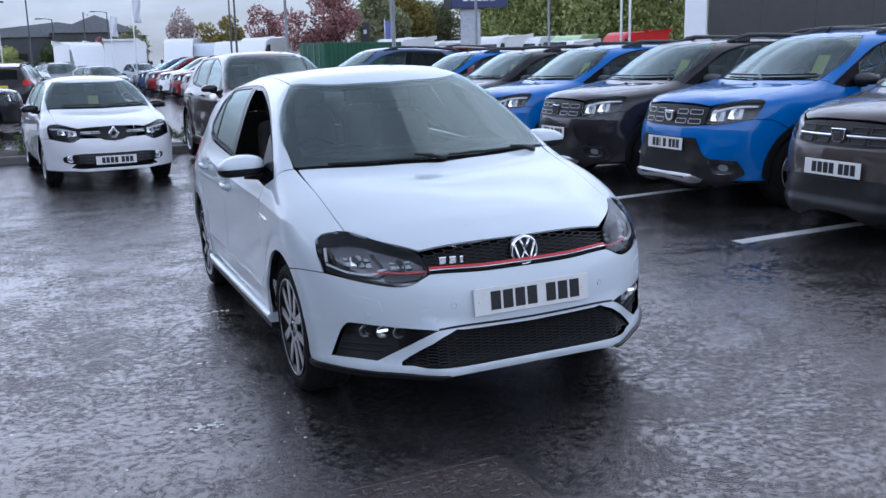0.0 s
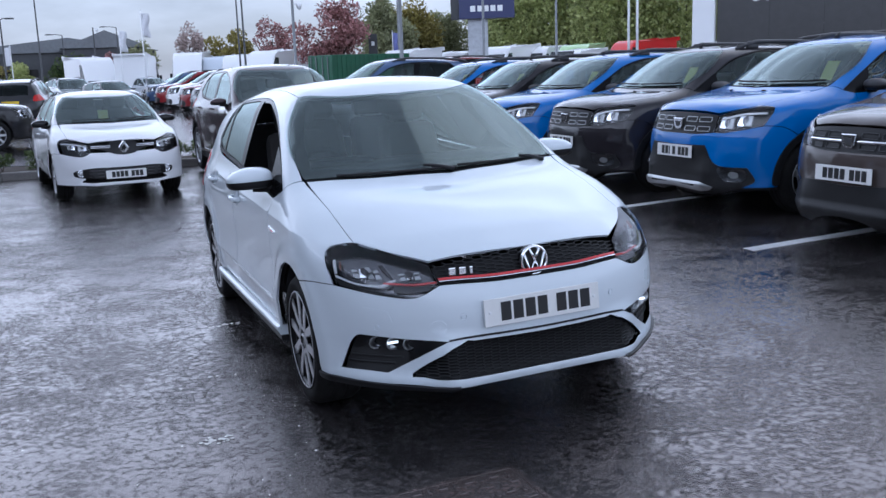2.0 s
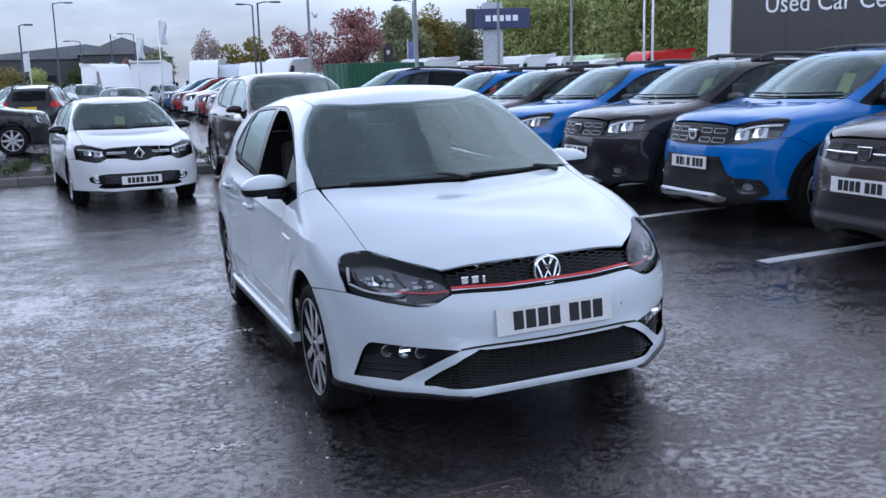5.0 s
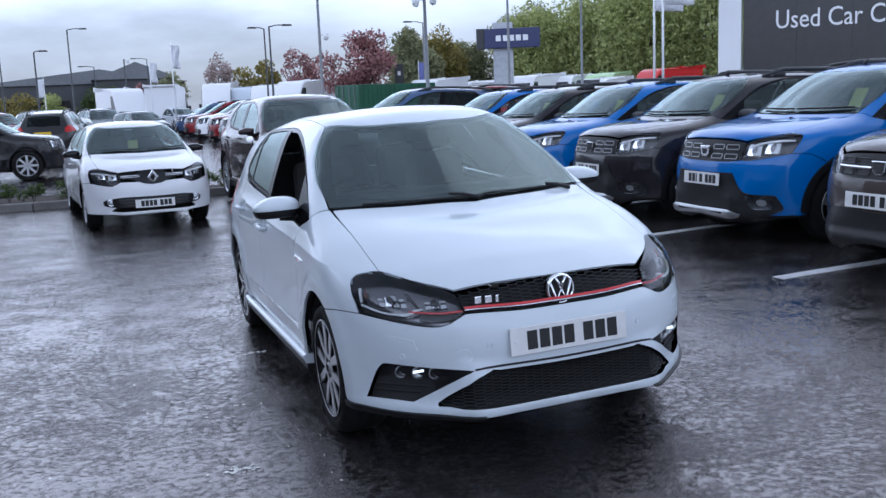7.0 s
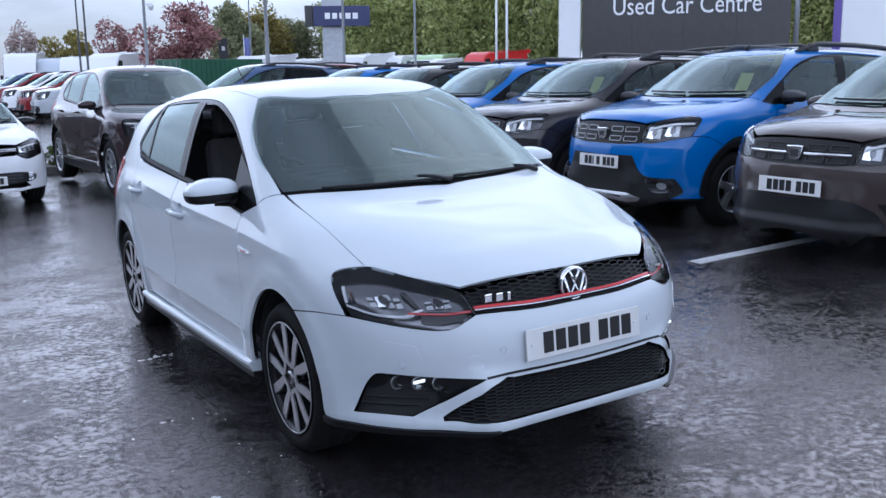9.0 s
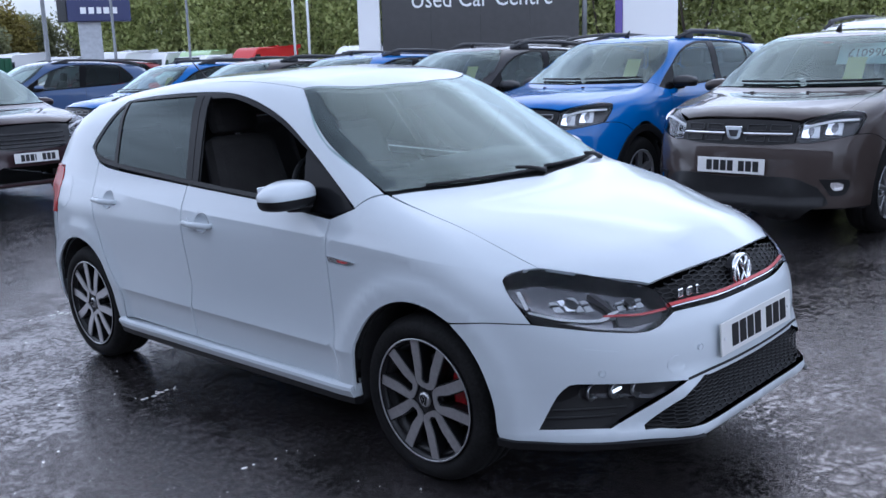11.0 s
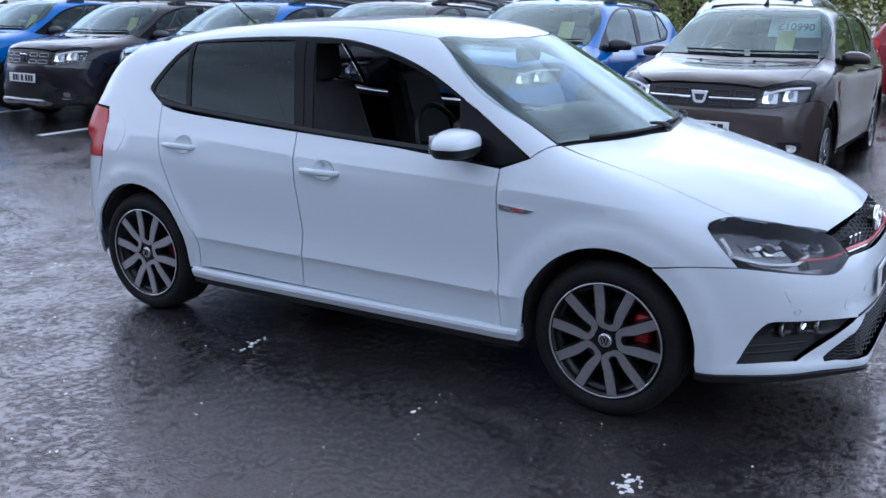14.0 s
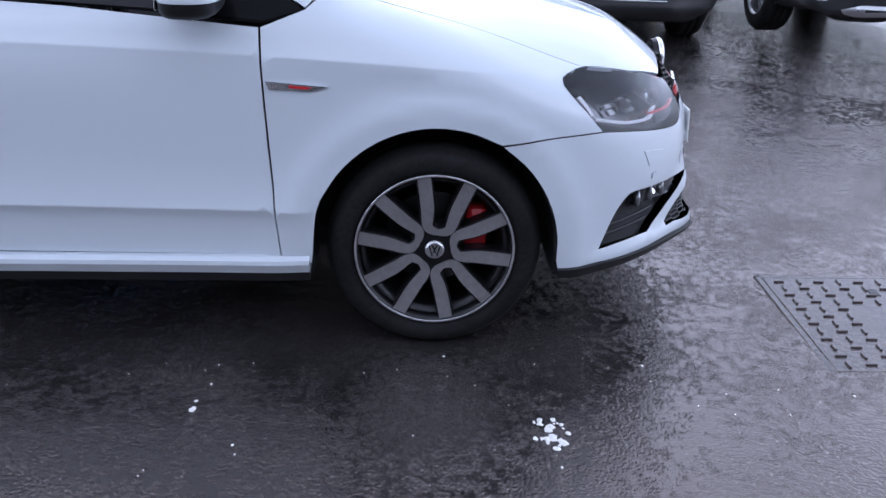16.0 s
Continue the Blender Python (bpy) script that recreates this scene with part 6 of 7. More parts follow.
def white_duster():
    root, k = car("off_road_car", at(4.22, -1.32, -90), DUSTER, DUSTER.lines(OTHER_LINES, rim=0.215, lamp_mat=LAMP_CLEAR, mirror_mat=BLACK_PLASTIC), (0.80, 0.81, 0.82), "white off-roader with a black lower bumper", step=0.085, style="five")
    L = DUSTER.line
    lamp_insides(k, DUSTER, False)
    g = over(k, "grille", L([("F", 0, 0.60, 0), ("F", -0.34, 0.605), ("F", -0.40, 0.64, 0), ("F", -0.41, 0.712, 0), ("F", -0.2, 0.722), ("F", 0, 0.725, 0)]), FWD, GLOSS_BLACK, True, label="black grille with chrome bars", offset=0.004, rim=0.03)[0]
    for s in (-1, 1):
        for z in (0.70, 0.678):
            pts = [k.F([(-s * x, float(DUSTER.fro_z(z)))])[0] + (0, -0.014, 0) for x in (0.08, 0.2, 0.3, 0.42)]
            part("grille_bar", tube([tuple(q) for q in pts], 0.013, 6), CHROME, g)
    shield(root, k, float(DUSTER.fro_z(0.685)), k.F([(0, 0.86)])[0][1] - 0.01)
    over(k, "lower_bumper", L([("F", 0, 0.445, 0), ("F", -0.36, 0.45, 0), ("F", -0.46, 0.42, 0), ("F", -0.74, 0.44, 0), ("F", -0.75, 0.28), ("F", -0.66, 0.218, 0), ("F", 0, 0.205, 0)]), FWD, BLACK_PLASTIC, True, label="black lower bumper", offset=0.034, rim=0.05, step=0.04)
    over(k, "skid_plate", L([("F", 0, 0.30, 0), ("F", -0.36, 0.30, 0), ("F", -0.36, 0.285, 0), ("F", 0, 0.285, 0)]), FWD, ALLOY, True, offset=0.042, rim=0.014, step=0.04)
    over(k, "fog_lamp", L([("F", -0.60, 0.385), ("F", -0.65, 0.38), ("F", -0.65, 0.345), ("F", -0.60, 0.34)]), OBL, LAMP_CLEAR, label="round fog lamp", offset=0.040, rim=0.008, step=0.03)
    plate(root, k, float(DUSTER.fro_z(0.485)), seed=21, proud=0.040)
    for yc in (0.0, DUSTER.base):
        a = DUSTER.arch
        ring = [("S", y, z) for y, z in arc(yc, DUSTER.hub, a + 0.05, a + 0.06, -4 if yc else 10, 184, 12)] + [("S", y, z) for y, z in arc(yc, DUSTER.hub, a - 0.004, a + 0.008, 184, -4 if yc else 10, 12)]
        over(k, "arch_cladding", ring, (1, 0, 0), BLACK_PLASTIC, offset=0.012, rim=0.016)
    tint(root, (0.80, 0.81, 0.82))


def white_clio():
    root, k = car("small_hatchback", at(-1.03, 10.0, 5.5), CLIO, CLIO.lines(OTHER_LINES, rim=0.21, lamp_mat=LAMP_DARK, mirror_mat=GLOSS_BLACK), (0.80, 0.81, 0.83), "white small hatchback with black door mirrors", step=0.06, style="five")
    L = CLIO.line
    lamp_insides(k, CLIO)
    g = over(k, "grille", L([("F", 0, 0.600, 0), ("F", -0.12, 0.615), ("F", -0.24, 0.655), ("F", -0.425, 0.672, 0), ("F", -0.43, 0.705, 0), ("F", -0.22, 0.70), ("F", -0.12, 0.735), ("F", 0, 0.742, 0)]), FWD, GLOSS_BLACK, True, label="gloss black grille band", offset=0.006, rim=0.03)[0]
    for s in (-1, 1):
        for z in (0.678, 0.692):
            pts = [k.F([(-s * x, float(CLIO.fro_z(z)))])[0] + (0, -0.012, 0) for x in (0.17, 0.28, 0.41)]
            part("chrome_strip", tube([tuple(q) for q in pts], 0.0065, 6), CHROME, g)
    y = k.F([(0, float(CLIO.fro_z(0.672)))])[0][1]
    b = part("badge", extrude_poly([(0, 0.10), (0.072, 0), (0, -0.10), (-0.072, 0)], 0.03, "xz", -0.03, 0.006), CHROME, root, "chrome diamond badge")
    b.location = (0, y, float(CLIO.fro_z(0.672)))
    part("badge_inset", extrude_poly([(0, 0.05), (0.032, 0), (0, -0.05), (-0.032, 0)], 0.004, "xz", -0.033), GLOSS_BLACK, b)
    over(k, "lower_grille", L([("F", 0, 0.455, 0), ("F", -0.42, 0.455), ("F", -0.60, 0.425), ("F", -0.625, 0.385), ("F", -0.56, 0.335), ("F", 0, 0.305, 0)]), FWD, BLACK_PLASTIC, True, label="black lower intake", offset=0.005, rim=0.02)
    for sx in (-1, 1):
        p = k.F([(sx * 0.555, float(CLIO.fro_z(0.395)))])[0]
        fl = part("fog_lamp", lathe([(0.0, -0.020), (0.034, -0.018), (0.040, -0.010), (0.040, 0.03)], 20, "y", (p[0], p[1], p[2])), LAMP_CLEAR, root, "round fog lamp in a chrome ring", smooth=True)
        part("fog_ring", lathe([(0.036, -0.020), (0.043, -0.028), (0.052, -0.018), (0.052, 0.02), (0.040, 0.02)], 24, "y", (p[0], p[1], p[2]), closed=True), CHROME, fl, smooth=True)
    for z in (0.345, 0.385, 0.425):
        pts = [k.F([(x, float(CLIO.fro_z(z)))])[0] + (0, -0.008, 0) for x in np.linspace(-0.46, 0.46, 7)]
        part("intake_bar", tube([tuple(q) for q in pts], 0.008, 6), GREY_PLASTIC, root)
    plate(root, k, float(CLIO.fro_z(0.365)), seed=31, proud=0.02)
    handles(root, k, (1.42,), 0.85, (0.80, 0.81, 0.83))
    for s in (-0.5, 0.1):
        q = [k.T([(x, float(CLIO.fro_y(0.14 + 0.42 * x * x)))])[0] + (0, -0.01, 0.016) for x in np.linspace(s, s + 0.52, 6)]
        part("wiper_blade", tube([tuple(c) for c in q], 0.009, 6), RUBBER, root)
    part("windscreen_card", box((-0.02, 0.62, 1.10), (0.14, 0.004, 0.17), rot=pose(0, 0, 0, -20)), PAPER_YELLOW, root, "yellow card behind the windscreen")
    tint(root, (0.80, 0.81, 0.83))


def maroon_4x4():
    col = (0.030, 0.014, 0.016)
    root, k = car("large_estate", at(1.50, 9.45, 3), ESTATE_4X4, ESTATE_4X4.lines(OTHER_LINES, rim=0.25, rear_glass=PRIVACY), col, "very dark maroon off-roader with chrome sill trim", step=0.075, style="ten")
    L = ESTATE_4X4.line
    lamp_insides(k, ESTATE_4X4)
    g = over(k, "grille", L([("F", 0, 0.56, 0), ("F", -0.30, 0.57), ("F", -0.412, 0.634, 0), ("F", -0.425, 0.712, 0), ("F", -0.2, 0.724), ("F", 0, 0.727, 0)]), FWD, GLOSS_BLACK, True, label="dark grille", offset=0.006, rim=0.03)[0]
    for z in (0.59, 0.62, 0.65, 0.68):
        pts = [k.F([(x, float(ESTATE_4X4.fro_z(z)))])[0] + (0, -0.012, 0) for x in np.linspace(-0.38, 0.38, 7)]
        part("grille_bar", tube([tuple(q) for q in pts], 0.012, 6), GREY_PLASTIC, g)
    over(k, "fog_bezel", L([("F", -0.50, 0.43, 0), ("F", -0.68, 0.44), ("F", -0.67, 0.36), ("F", -0.54, 0.35, 0)]), OBL, CHROME, label="chrome fog lamp bezel", offset=0.012, rim=0.012)
    over(k, "fog_lamp", L([("F", -0.53, 0.42, 0), ("F", -0.66, 0.43), ("F", -0.655, 0.37), ("F", -0.56, 0.36, 0)]), OBL, GLOSS_BLACK, offset=0.016, rim=0.008)
    over(k, "sill_trim", [("S", 0.52, 0.36, 0), ("S", 2.35, 0.36, 0), ("S", 2.35, 0.40, 0), ("S", 0.52, 0.40, 0)], (1, 0, 0), CHROME, label="chrome sill strip", offset=0.014, rim=0.016)
    over(k, "sill_cladding", [("S", 0.47, 0.25, 0), ("S", 2.40, 0.25, 0), ("S", 2.38, 0.36), ("S", 0.49, 0.36)], (1, 0, 0), BLACK_PLASTIC, offset=0.012, rim=0.016)
    handles(root, k, (float(ESTATE_4X4.fro_y(1.315)), float(ESTATE_4X4.fro_y(2.17))), float(ESTATE_4X4.fro_z(0.83)), col)
    st = k.C(L([("T", 0.38, 0.84), ("T", 0.46, 0.86), ("T", 0.47, 0.82), ("T", 0.40, 0.79)]))
    k.one("screen_sticker", [st], (0, 0.7, -0.7), WHITE_PLASTIC, "oval white sticker", offset=0.004)
    plate(root, k, float(ESTATE_4X4.fro_z(0.49)), seed=41, proud=0.02)
    tint(root, col)


white_duster()
white_clio()
maroon_4x4()
# ---- yard behind: kerb, hedge, rows of cars, vans, posts, signs, trees ----
def leaf_material(name, a, b):
    m = material(name, a, 0.6)
    info = m.node_tree.nodes.new("ShaderNodeNewGeometry")
    r = ramp(m, info, "Random Per Island", [(0.0, a), (1.0, b)])
    wire(m, r, "Color", bsdf(m), "Base Color")
    nt = m.node_tree
    thin = nt.nodes.new("ShaderNodeBsdfTranslucent")
    mix = nt.nodes.new("ShaderNodeMixShader")
    mix.inputs[0].default_value = 0.5
    wire(m, r, "Color", thin, "Color")
    nt.links.new(bsdf(m).outputs[0], mix.inputs[1])
    nt.links.new(thin.outputs[0], mix.inputs[2])
    nt.links.new(mix.outputs[0], nt.nodes["Material Output"].inputs["Surface"])
    return m


GREEN = leaf_material("spring_leaves", (0.26, 0.30, 0.10), (0.54, 0.57, 0.24))
DULL = leaf_material("dull_leaves", (0.16, 0.17, 0.09), (0.36, 0.37, 0.20))
PINK = leaf_material("bronze_pink_leaves", (0.13, 0.055, 0.05), (0.52, 0.28, 0.27))
PALE = leaf_material("pale_blossom", (0.22, 0.17, 0.15), (0.60, 0.50, 0.47))
YELLOW = leaf_material("yellow_green_leaves", (0.17, 0.14, 0.04), (0.36, 0.31, 0.09))
HEDGE = leaf_material("hedge_leaves", (0.03, 0.06, 0.015), (0.12, 0.16, 0.05))
BARK = grained(material("bark", (0.07, 0.055, 0.045), 0.9), 25, 0.6, 0.01)
POST = grained(material("galvanised_post", (0.20, 0.21, 0.22), 0.5, 0.6), 30, 0.1, 0.001)
DARK_POST = grained(material("dark_post", (0.04, 0.042, 0.045), 0.5), 30, 0.1, 0.001)


def leaves(rng, centre, radii, count, size, lumps=14, hollow=0.45):
    """Leaf quads in uneven clumps within an ellipsoid."""
    g = np.random.default_rng(rng.randrange(10 ** 6))

    def unit(n):
        d = g.normal(size=(n, 3))
        return d / np.linalg.norm(d, axis=1, keepdims=True)
    cl, cr = unit(lumps) * g.uniform(hollow, 0.95, (lumps, 1)), g.uniform(0.28, 0.5, lumps)
    pick = g.integers(0, lumps, count)
    p = np.array(centre) + (cl[pick] + unit(count) * (cr[pick] * g.random(count) ** 0.4)[:, None]) * np.array(radii)
    a = unit(count)
    b = np.cross(a, unit(count))
    b /= np.linalg.norm(b, axis=1, keepdims=True)
    s = (size * g.uniform(0.6, 1.4, count))[:, None]
    V = np.stack([p - a * s, p - b * s * 0.5, p + a * s, p + b * s * 0.5], 1).reshape(-1, 3).tolist()
    F = np.arange(count * 4).reshape(-1, 4).tolist()
    me = bpy.data.meshes.new("crown")
    me.from_pydata(V, [], F)
    return me


def tree(x, y, h, r, mat, label, seed, stem=0.35, count=3500, size=0.16, flat=1.0, group="", lumps=18):
    rng = random.Random(seed)
    z = float(lie(x, y))
    root = thing("tree", Matrix.Translation((x, y, z)), label, "tree", group)
    bm = bmesh.new()
    t = h * stem
    add_tube(bm, [(0, 0, -0.1), (0.03, 0, t * 0.5), (0, 0.03, t), (0, 0, h * 0.75)], [0.035 * h * 0.6, 0.028 * h * 0.6, 0.022 * h * 0.6, 0.006 * h], 9)
    for i in range(7):
        a = rng.uniform(0, 6.28)
        b = t * rng.uniform(0.85, 1.2)
        add_tube(bm, [(0, 0, b), (0.45 * r * math.cos(a), 0.45 * r * math.sin(a), b + (h - t) * 0.25), (0.8 * r * math.cos(a), 0.8 * r * math.sin(a), b + (h - t) * 0.55)], [0.012 * h, 0.007 * h, 0.002 * h], 6)
    part("trunk", bm, BARK, root)
    me = leaves(rng, (0, 0, t + (h - t) * 0.5), (r, r, (h - t) * 0.52 * flat), count, size, lumps)
    link("crown", me, root, mat)
    return root


def kerb_and_hedge():
    y = 13.35
    root = thing("kerb", Matrix.Identity(4), "grey concrete kerb round a planted strip", "kerb", kind="structure")
    me = bpy.data.meshes.new("kerb_stone")
    bm = box((0, 0, 0.045), (0.906, 0.13, 0.17), 0.018)
    bm.to_mesh(me)
    bm.free()
    me.materials.append(CONCRETE)
    for i in range(15):
        x = -11.4 + i * 0.915
        ob = new("kerb_stone", me)
        ob.parent = root
        ob.location = (x, y, float(lie(x, y)))
    rng = random.Random(8)
    bm = bmesh.new()
    add_box(bm, (-5.3, y + 0.78, float(lie(-5, y)) + 0.03), (13.5, 1.4, 0.14), 0.02)
    tagged(part("planting_bed", bm, SOIL), "strip of dark bare soil behind the kerb", "soil", kind="structure")
    for i in range(27):
        x = -11.3 + i * 0.48 + rng.uniform(-0.08, 0.08)
        sh = thing("shrub", Matrix.Translation((x, y + 0.62 + rng.uniform(-0.06, 0.12), float(lie(x, y)) + 0.09)), "small clipped evergreen shrub behind the kerb", "shrub", "low hedge")
        h = rng.uniform(0.30, 0.44)
        link("foliage", leaves(rng, (0, 0, h * 0.5), (0.23, 0.2, h * 0.55), 420, 0.028, 10, 0.2), sh, HEDGE)
        bm = bmesh.new()
        for k in range(4):
            a = rng.uniform(0, 6.28)
            add_tube(bm, [(0, 0, -0.02), (0.06 * math.cos(a), 0.06 * math.sin(a), h * 0.5)], [0.008, 0.004], 5)
        part("stem", bm, BARK, sh)


SOIL = grained(material("soil", (0.045, 0.032, 0.022), 0.95), 30, 0.8, 0.01)
kerb_and_hedge()


def far_cars():
    W, SIL, BLK, RD, GR, BL = (0.78, 0.79, 0.80), (0.42, 0.45, 0.48), (0.012, 0.012, 0.014), (0.19, 0.010, 0.014), (0.09, 0.10, 0.11), (0.06, 0.10, 0.20)

    def make(name, body, label, rim, group):
        root, k = car(name, at(0, 0, 0), body, body.lines(OTHER_LINES, rim=rim, rear_glass=PRIVACY), W, label, group=group, step=0.15, style="far", detail=False)
        over(k, "grille", body.line([("F", 0, 0.60, 0), ("F", -0.30, 0.605), ("F", -0.41, 0.645, 0), ("F", -0.425, 0.712, 0), ("F", 0, 0.727, 0)]), FWD, GLOSS_BLACK, True, offset=0.006, rim=0.02)
        over(k, "lower_grille", body.line([("F", 0, 0.42, 0), ("F", -0.50, 0.42), ("F", -0.56, 0.33, 0), ("F", -0.5, 0.25), ("F", 0, 0.24, 0)]), FWD, BLACK_PLASTIC, True, offset=0.006, rim=0.02)
        over(k, "reflector", body.line([("F", -0.66, 0.715, 0), ("F", -0.68, 0.645, 0), ("F", -0.45, 0.645, 0), ("F", -0.45, 0.70, 0)]), OBL, REFLECTOR, offset=-0.03)
        over(k, "sill", [("S", body.arch + 0.02, 0.24, 0), ("S", body.base - body.arch - 0.02, 0.24, 0), ("S", body.base - body.arch - 0.02, 0.31, 0), ("S", body.arch + 0.02, 0.31, 0)], (1, 0, 0), BLACK_PLASTIC, offset=0.004, rim=0.01)
        plate(root, k, float(body.fro_z(0.50)), seed=len(name), proud=0.02)
        y = k.R([(0, float(body.fro_z(0.70)))])[0][1]
        p = part("rear_plate", box((0, y + 0.012, float(body.fro_z(0.72))), (0.52, 0.008, 0.11), 0.002), YELLOW_PLATE, root, "yellow rear plate")
        return root, k
    hatch, kh = make("distant_hatchback", CLIO, "parked hatchback in the far rows", 0.21, "far rows of cars")
    suv, ks = make("distant_estate", ESTATE_4X4, "tall parked estate in the far rows", 0.25, "far rows of cars")
    roof_rails(suv, ks, 1.3, 3.2, 0.55, GREY_PLASTIC)
    tints = {0: ("white", W), 1: ("silver", SIL), 2: ("black", BLK), 3: ("dark red", RD), 4: ("grey", GR), 5: ("blue-grey", BL)}
    spots = [
        (suv, -3.15, 21.9, 90, 2), (suv, -2.5, 32.4, 172, 2),
        (suv, 3.8, 31.6, -90, 1), (suv, 3.8, 35.1, -90, 3), (suv, 3.7, 38.7, -90, 0), (suv, 3.6, 42.7, -90, 3), (suv, 3.5, 46.7, -90, 5), (hatch, 3.5, 50.7, -90, 2), (suv, -0.6, 45.9, 15, 4), (hatch, 1.2, 42.8, 20, 2),
        (hatch, 4.2, 55.6, 20, 1), (suv, -3.2, 49.9, 15, 0), (hatch, -2.2, 55.9, 15, 3), (suv, 0.9, 57.8, 15, 1), (hatch, -4.5, 51.8, 15, 0), (suv, 3.1, 61.7, 15, 4), (hatch, -4.5, 33.9, -90, 0), (suv, -4.7, 39.8, 30, 3), (suv, -3.4, 47.9, 20, 0),
        (suv, 4.3, 17.3, -90, 5), (suv, 8.4, 23.6, -90, 3), (hatch, 9.0, 19.3, -90, 4), (suv, 10.5, 27.5, -90, 2), (hatch, 14.5, 30.0, -90, 1), (hatch, 17.5, 34.0, -80, 0), (suv, 19.5, 30.0, -80, 2),
        (hatch, 15.4, 0.3, 90, 3), (suv, 12.3, 2.1, 90, 0), (hatch, 11.9, 4.6, 90, 5), (suv, 12.2, 7.2, 90, 2), (hatch, 11.9, 9.8, 90, 1), (suv, 12.2, -3.0, 90, 4),
    ]
    hatch.matrix_basis = at(-15.4, 45.0, 20)
    suv.matrix_basis = at(-13.0, 54.0, 15)
    tint(suv, SIL)
    tagged(suv, "silver tall estate in the far rows")
    tagged(hatch, "white hatchback in the far rows")
    for ob, x, y, turn, c in spots:
        q = copy_thing(ob, at(x, y, turn))
        tint(q, tints[c][1])
        tagged(q, "%s %s parked in the rows behind" % (tints[c][0], "hatchback" if ob == hatch else "tall estate"))


far_cars()


def van(x, y, turn, color, label, long=5.4, high=2.5, seed=0):
    root = thing("panel_van", at(x, y, turn), label, "van", "far row of vans")
    W = 0.98
    side = smooth_loop([(-0.95, 0.45, 0), (-0.97, 0.75), (-0.80, 1.05), (-0.05, 1.30, 0), (0.55, high - 0.35), (0.95, high - 0.06), (1.5, high), (long - 1.05, high - 0.02), (long - 0.97, high - 0.08), (long - 0.95, 0.45, 0)], True, 4)
    bm = extrude_poly(side, 2 * W, "yz", -W)
    bmesh.ops.bevel(bm, geom=[e for e in bm.edges if e.calc_face_angle(0) > 1.2], offset=0.09, segments=3, affect="EDGES", profile=0.5)
    body = part("body", bm, PAINT, root, smooth=False)
    body.color = (*color, 1)
    part("windscreen", extrude_poly([(-W + 0.12, 0), (W - 0.12, 0), (W - 0.2, 0.86), (-W + 0.2, 0.86)], 0.02, "xz", 0, 0.004), PRIVACY_SOLID, root).matrix_basis = Matrix.Translation((0, -0.055, 1.33)) @ pose(0, 0, 0, -34)
    for s in (-1, 1):
        part("side_window", extrude_poly([(0.02, 1.32), (0.98, 1.32), (0.98, high - 0.45), (0.62, high - 0.45)], 0.02, "yz", s * (W + 0.006) - 0.01), PRIVACY_SOLID, root)
        part("headlamp", box((s * (W - 0.22), -0.93, 0.95), (0.26, 0.14, 0.26), 0.04), LED_OFF, root)
        part("side_rub", box((s * (W + 0.01), long / 2 - 1, 0.62), (0.02, long - 1.9, 0.12), 0.006), BLACK_PLASTIC, root)
        part("door_mirror", box((s * (W + 0.12), 0.15, 1.42), (0.16, 0.10, 0.28), 0.03), BLACK_PLASTIC, root)
        for yy in (0.0, long - 2.0):
            w = part("wheel", lathe([(0.0, -0.02), (0.22, -0.03), (0.24, 0.0), (0.34, 0.0), (0.34, 0.2), (0.0, 0.2)], 24, "x", (s * (W - 0.02) if s < 0 else W - 0.18, yy, 0.34)), TYRE, root)
    part("front_bumper", box((0, -0.93, 0.52), (2 * W - 0.06, 0.16, 0.3), 0.05), BLACK_PLASTIC, root)
    part("grille", box((0, -0.965, 0.85), (1.0, 0.05, 0.16), 0.02), BLACK_PLASTIC, root)
    return root


PRIVACY_SOLID = material("van_glass", (0.02, 0.025, 0.03), 0.08, 0, 0.5)
LED_OFF = material("van_lamp", (0.6, 0.62, 0.64), 0.15, 0.3)
VW = (0.76, 0.77, 0.78)
VANS = [(1.1, 57.8, 14, VW, 5.6, 2.85), (3.9, 61.7, 166, VW, 5.6, 2.80), (6.9, 63.3, -16, VW, 6.2, 2.95), (8.8, 63.1, -20, (0.55, 0.60, 0.66), 5.2, 2.60), (9.8, 60.9, -22, VW, 5.4, 2.65), (10.0, 54.7, -44, VW, 5.6, 2.75),
        (17.6, 51.5, -55, VW, 5.4, 2.5), (21.3, 55.0, -60, VW, 5.0, 2.3), (24.4, 51.5, -60, VW, 5.2, 2.55), (27.4, 52.0, -50, VW, 5.2, 2.45), (29.6, 50.5, -50, (0.45, 0.62, 0.35), 5.2, 2.5), (32.4, 49.5, -80, (0.55, 0.03, 0.03), 5.6, 2.65), (26.0, 45.5, -60, VW, 5.0, 2.1), (34.5, 42.0, -90, VW, 5.6, 2.5), (36.5, 38.0, -90, (0.10, 0.07, 0.25), 5.2, 2.3), (38.0, 34.0, -90, VW, 5.4, 2.4), (39.5, 30.0, -90, VW, 5.4, 2.45)]
for i, (x, y, turn, c, long, high) in enumerate(VANS):
    nm = "white" if min(c) > 0.6 else "red" if c[0] > 2 * c[1] else "violet" if c[2] > 0.2 and c[1] < 0.1 else "pale green" if c[1] > c[2] * 1.4 else "grey"
    van(x, y, turn, c, "%s panel van in the far row" % nm, long, high, i)


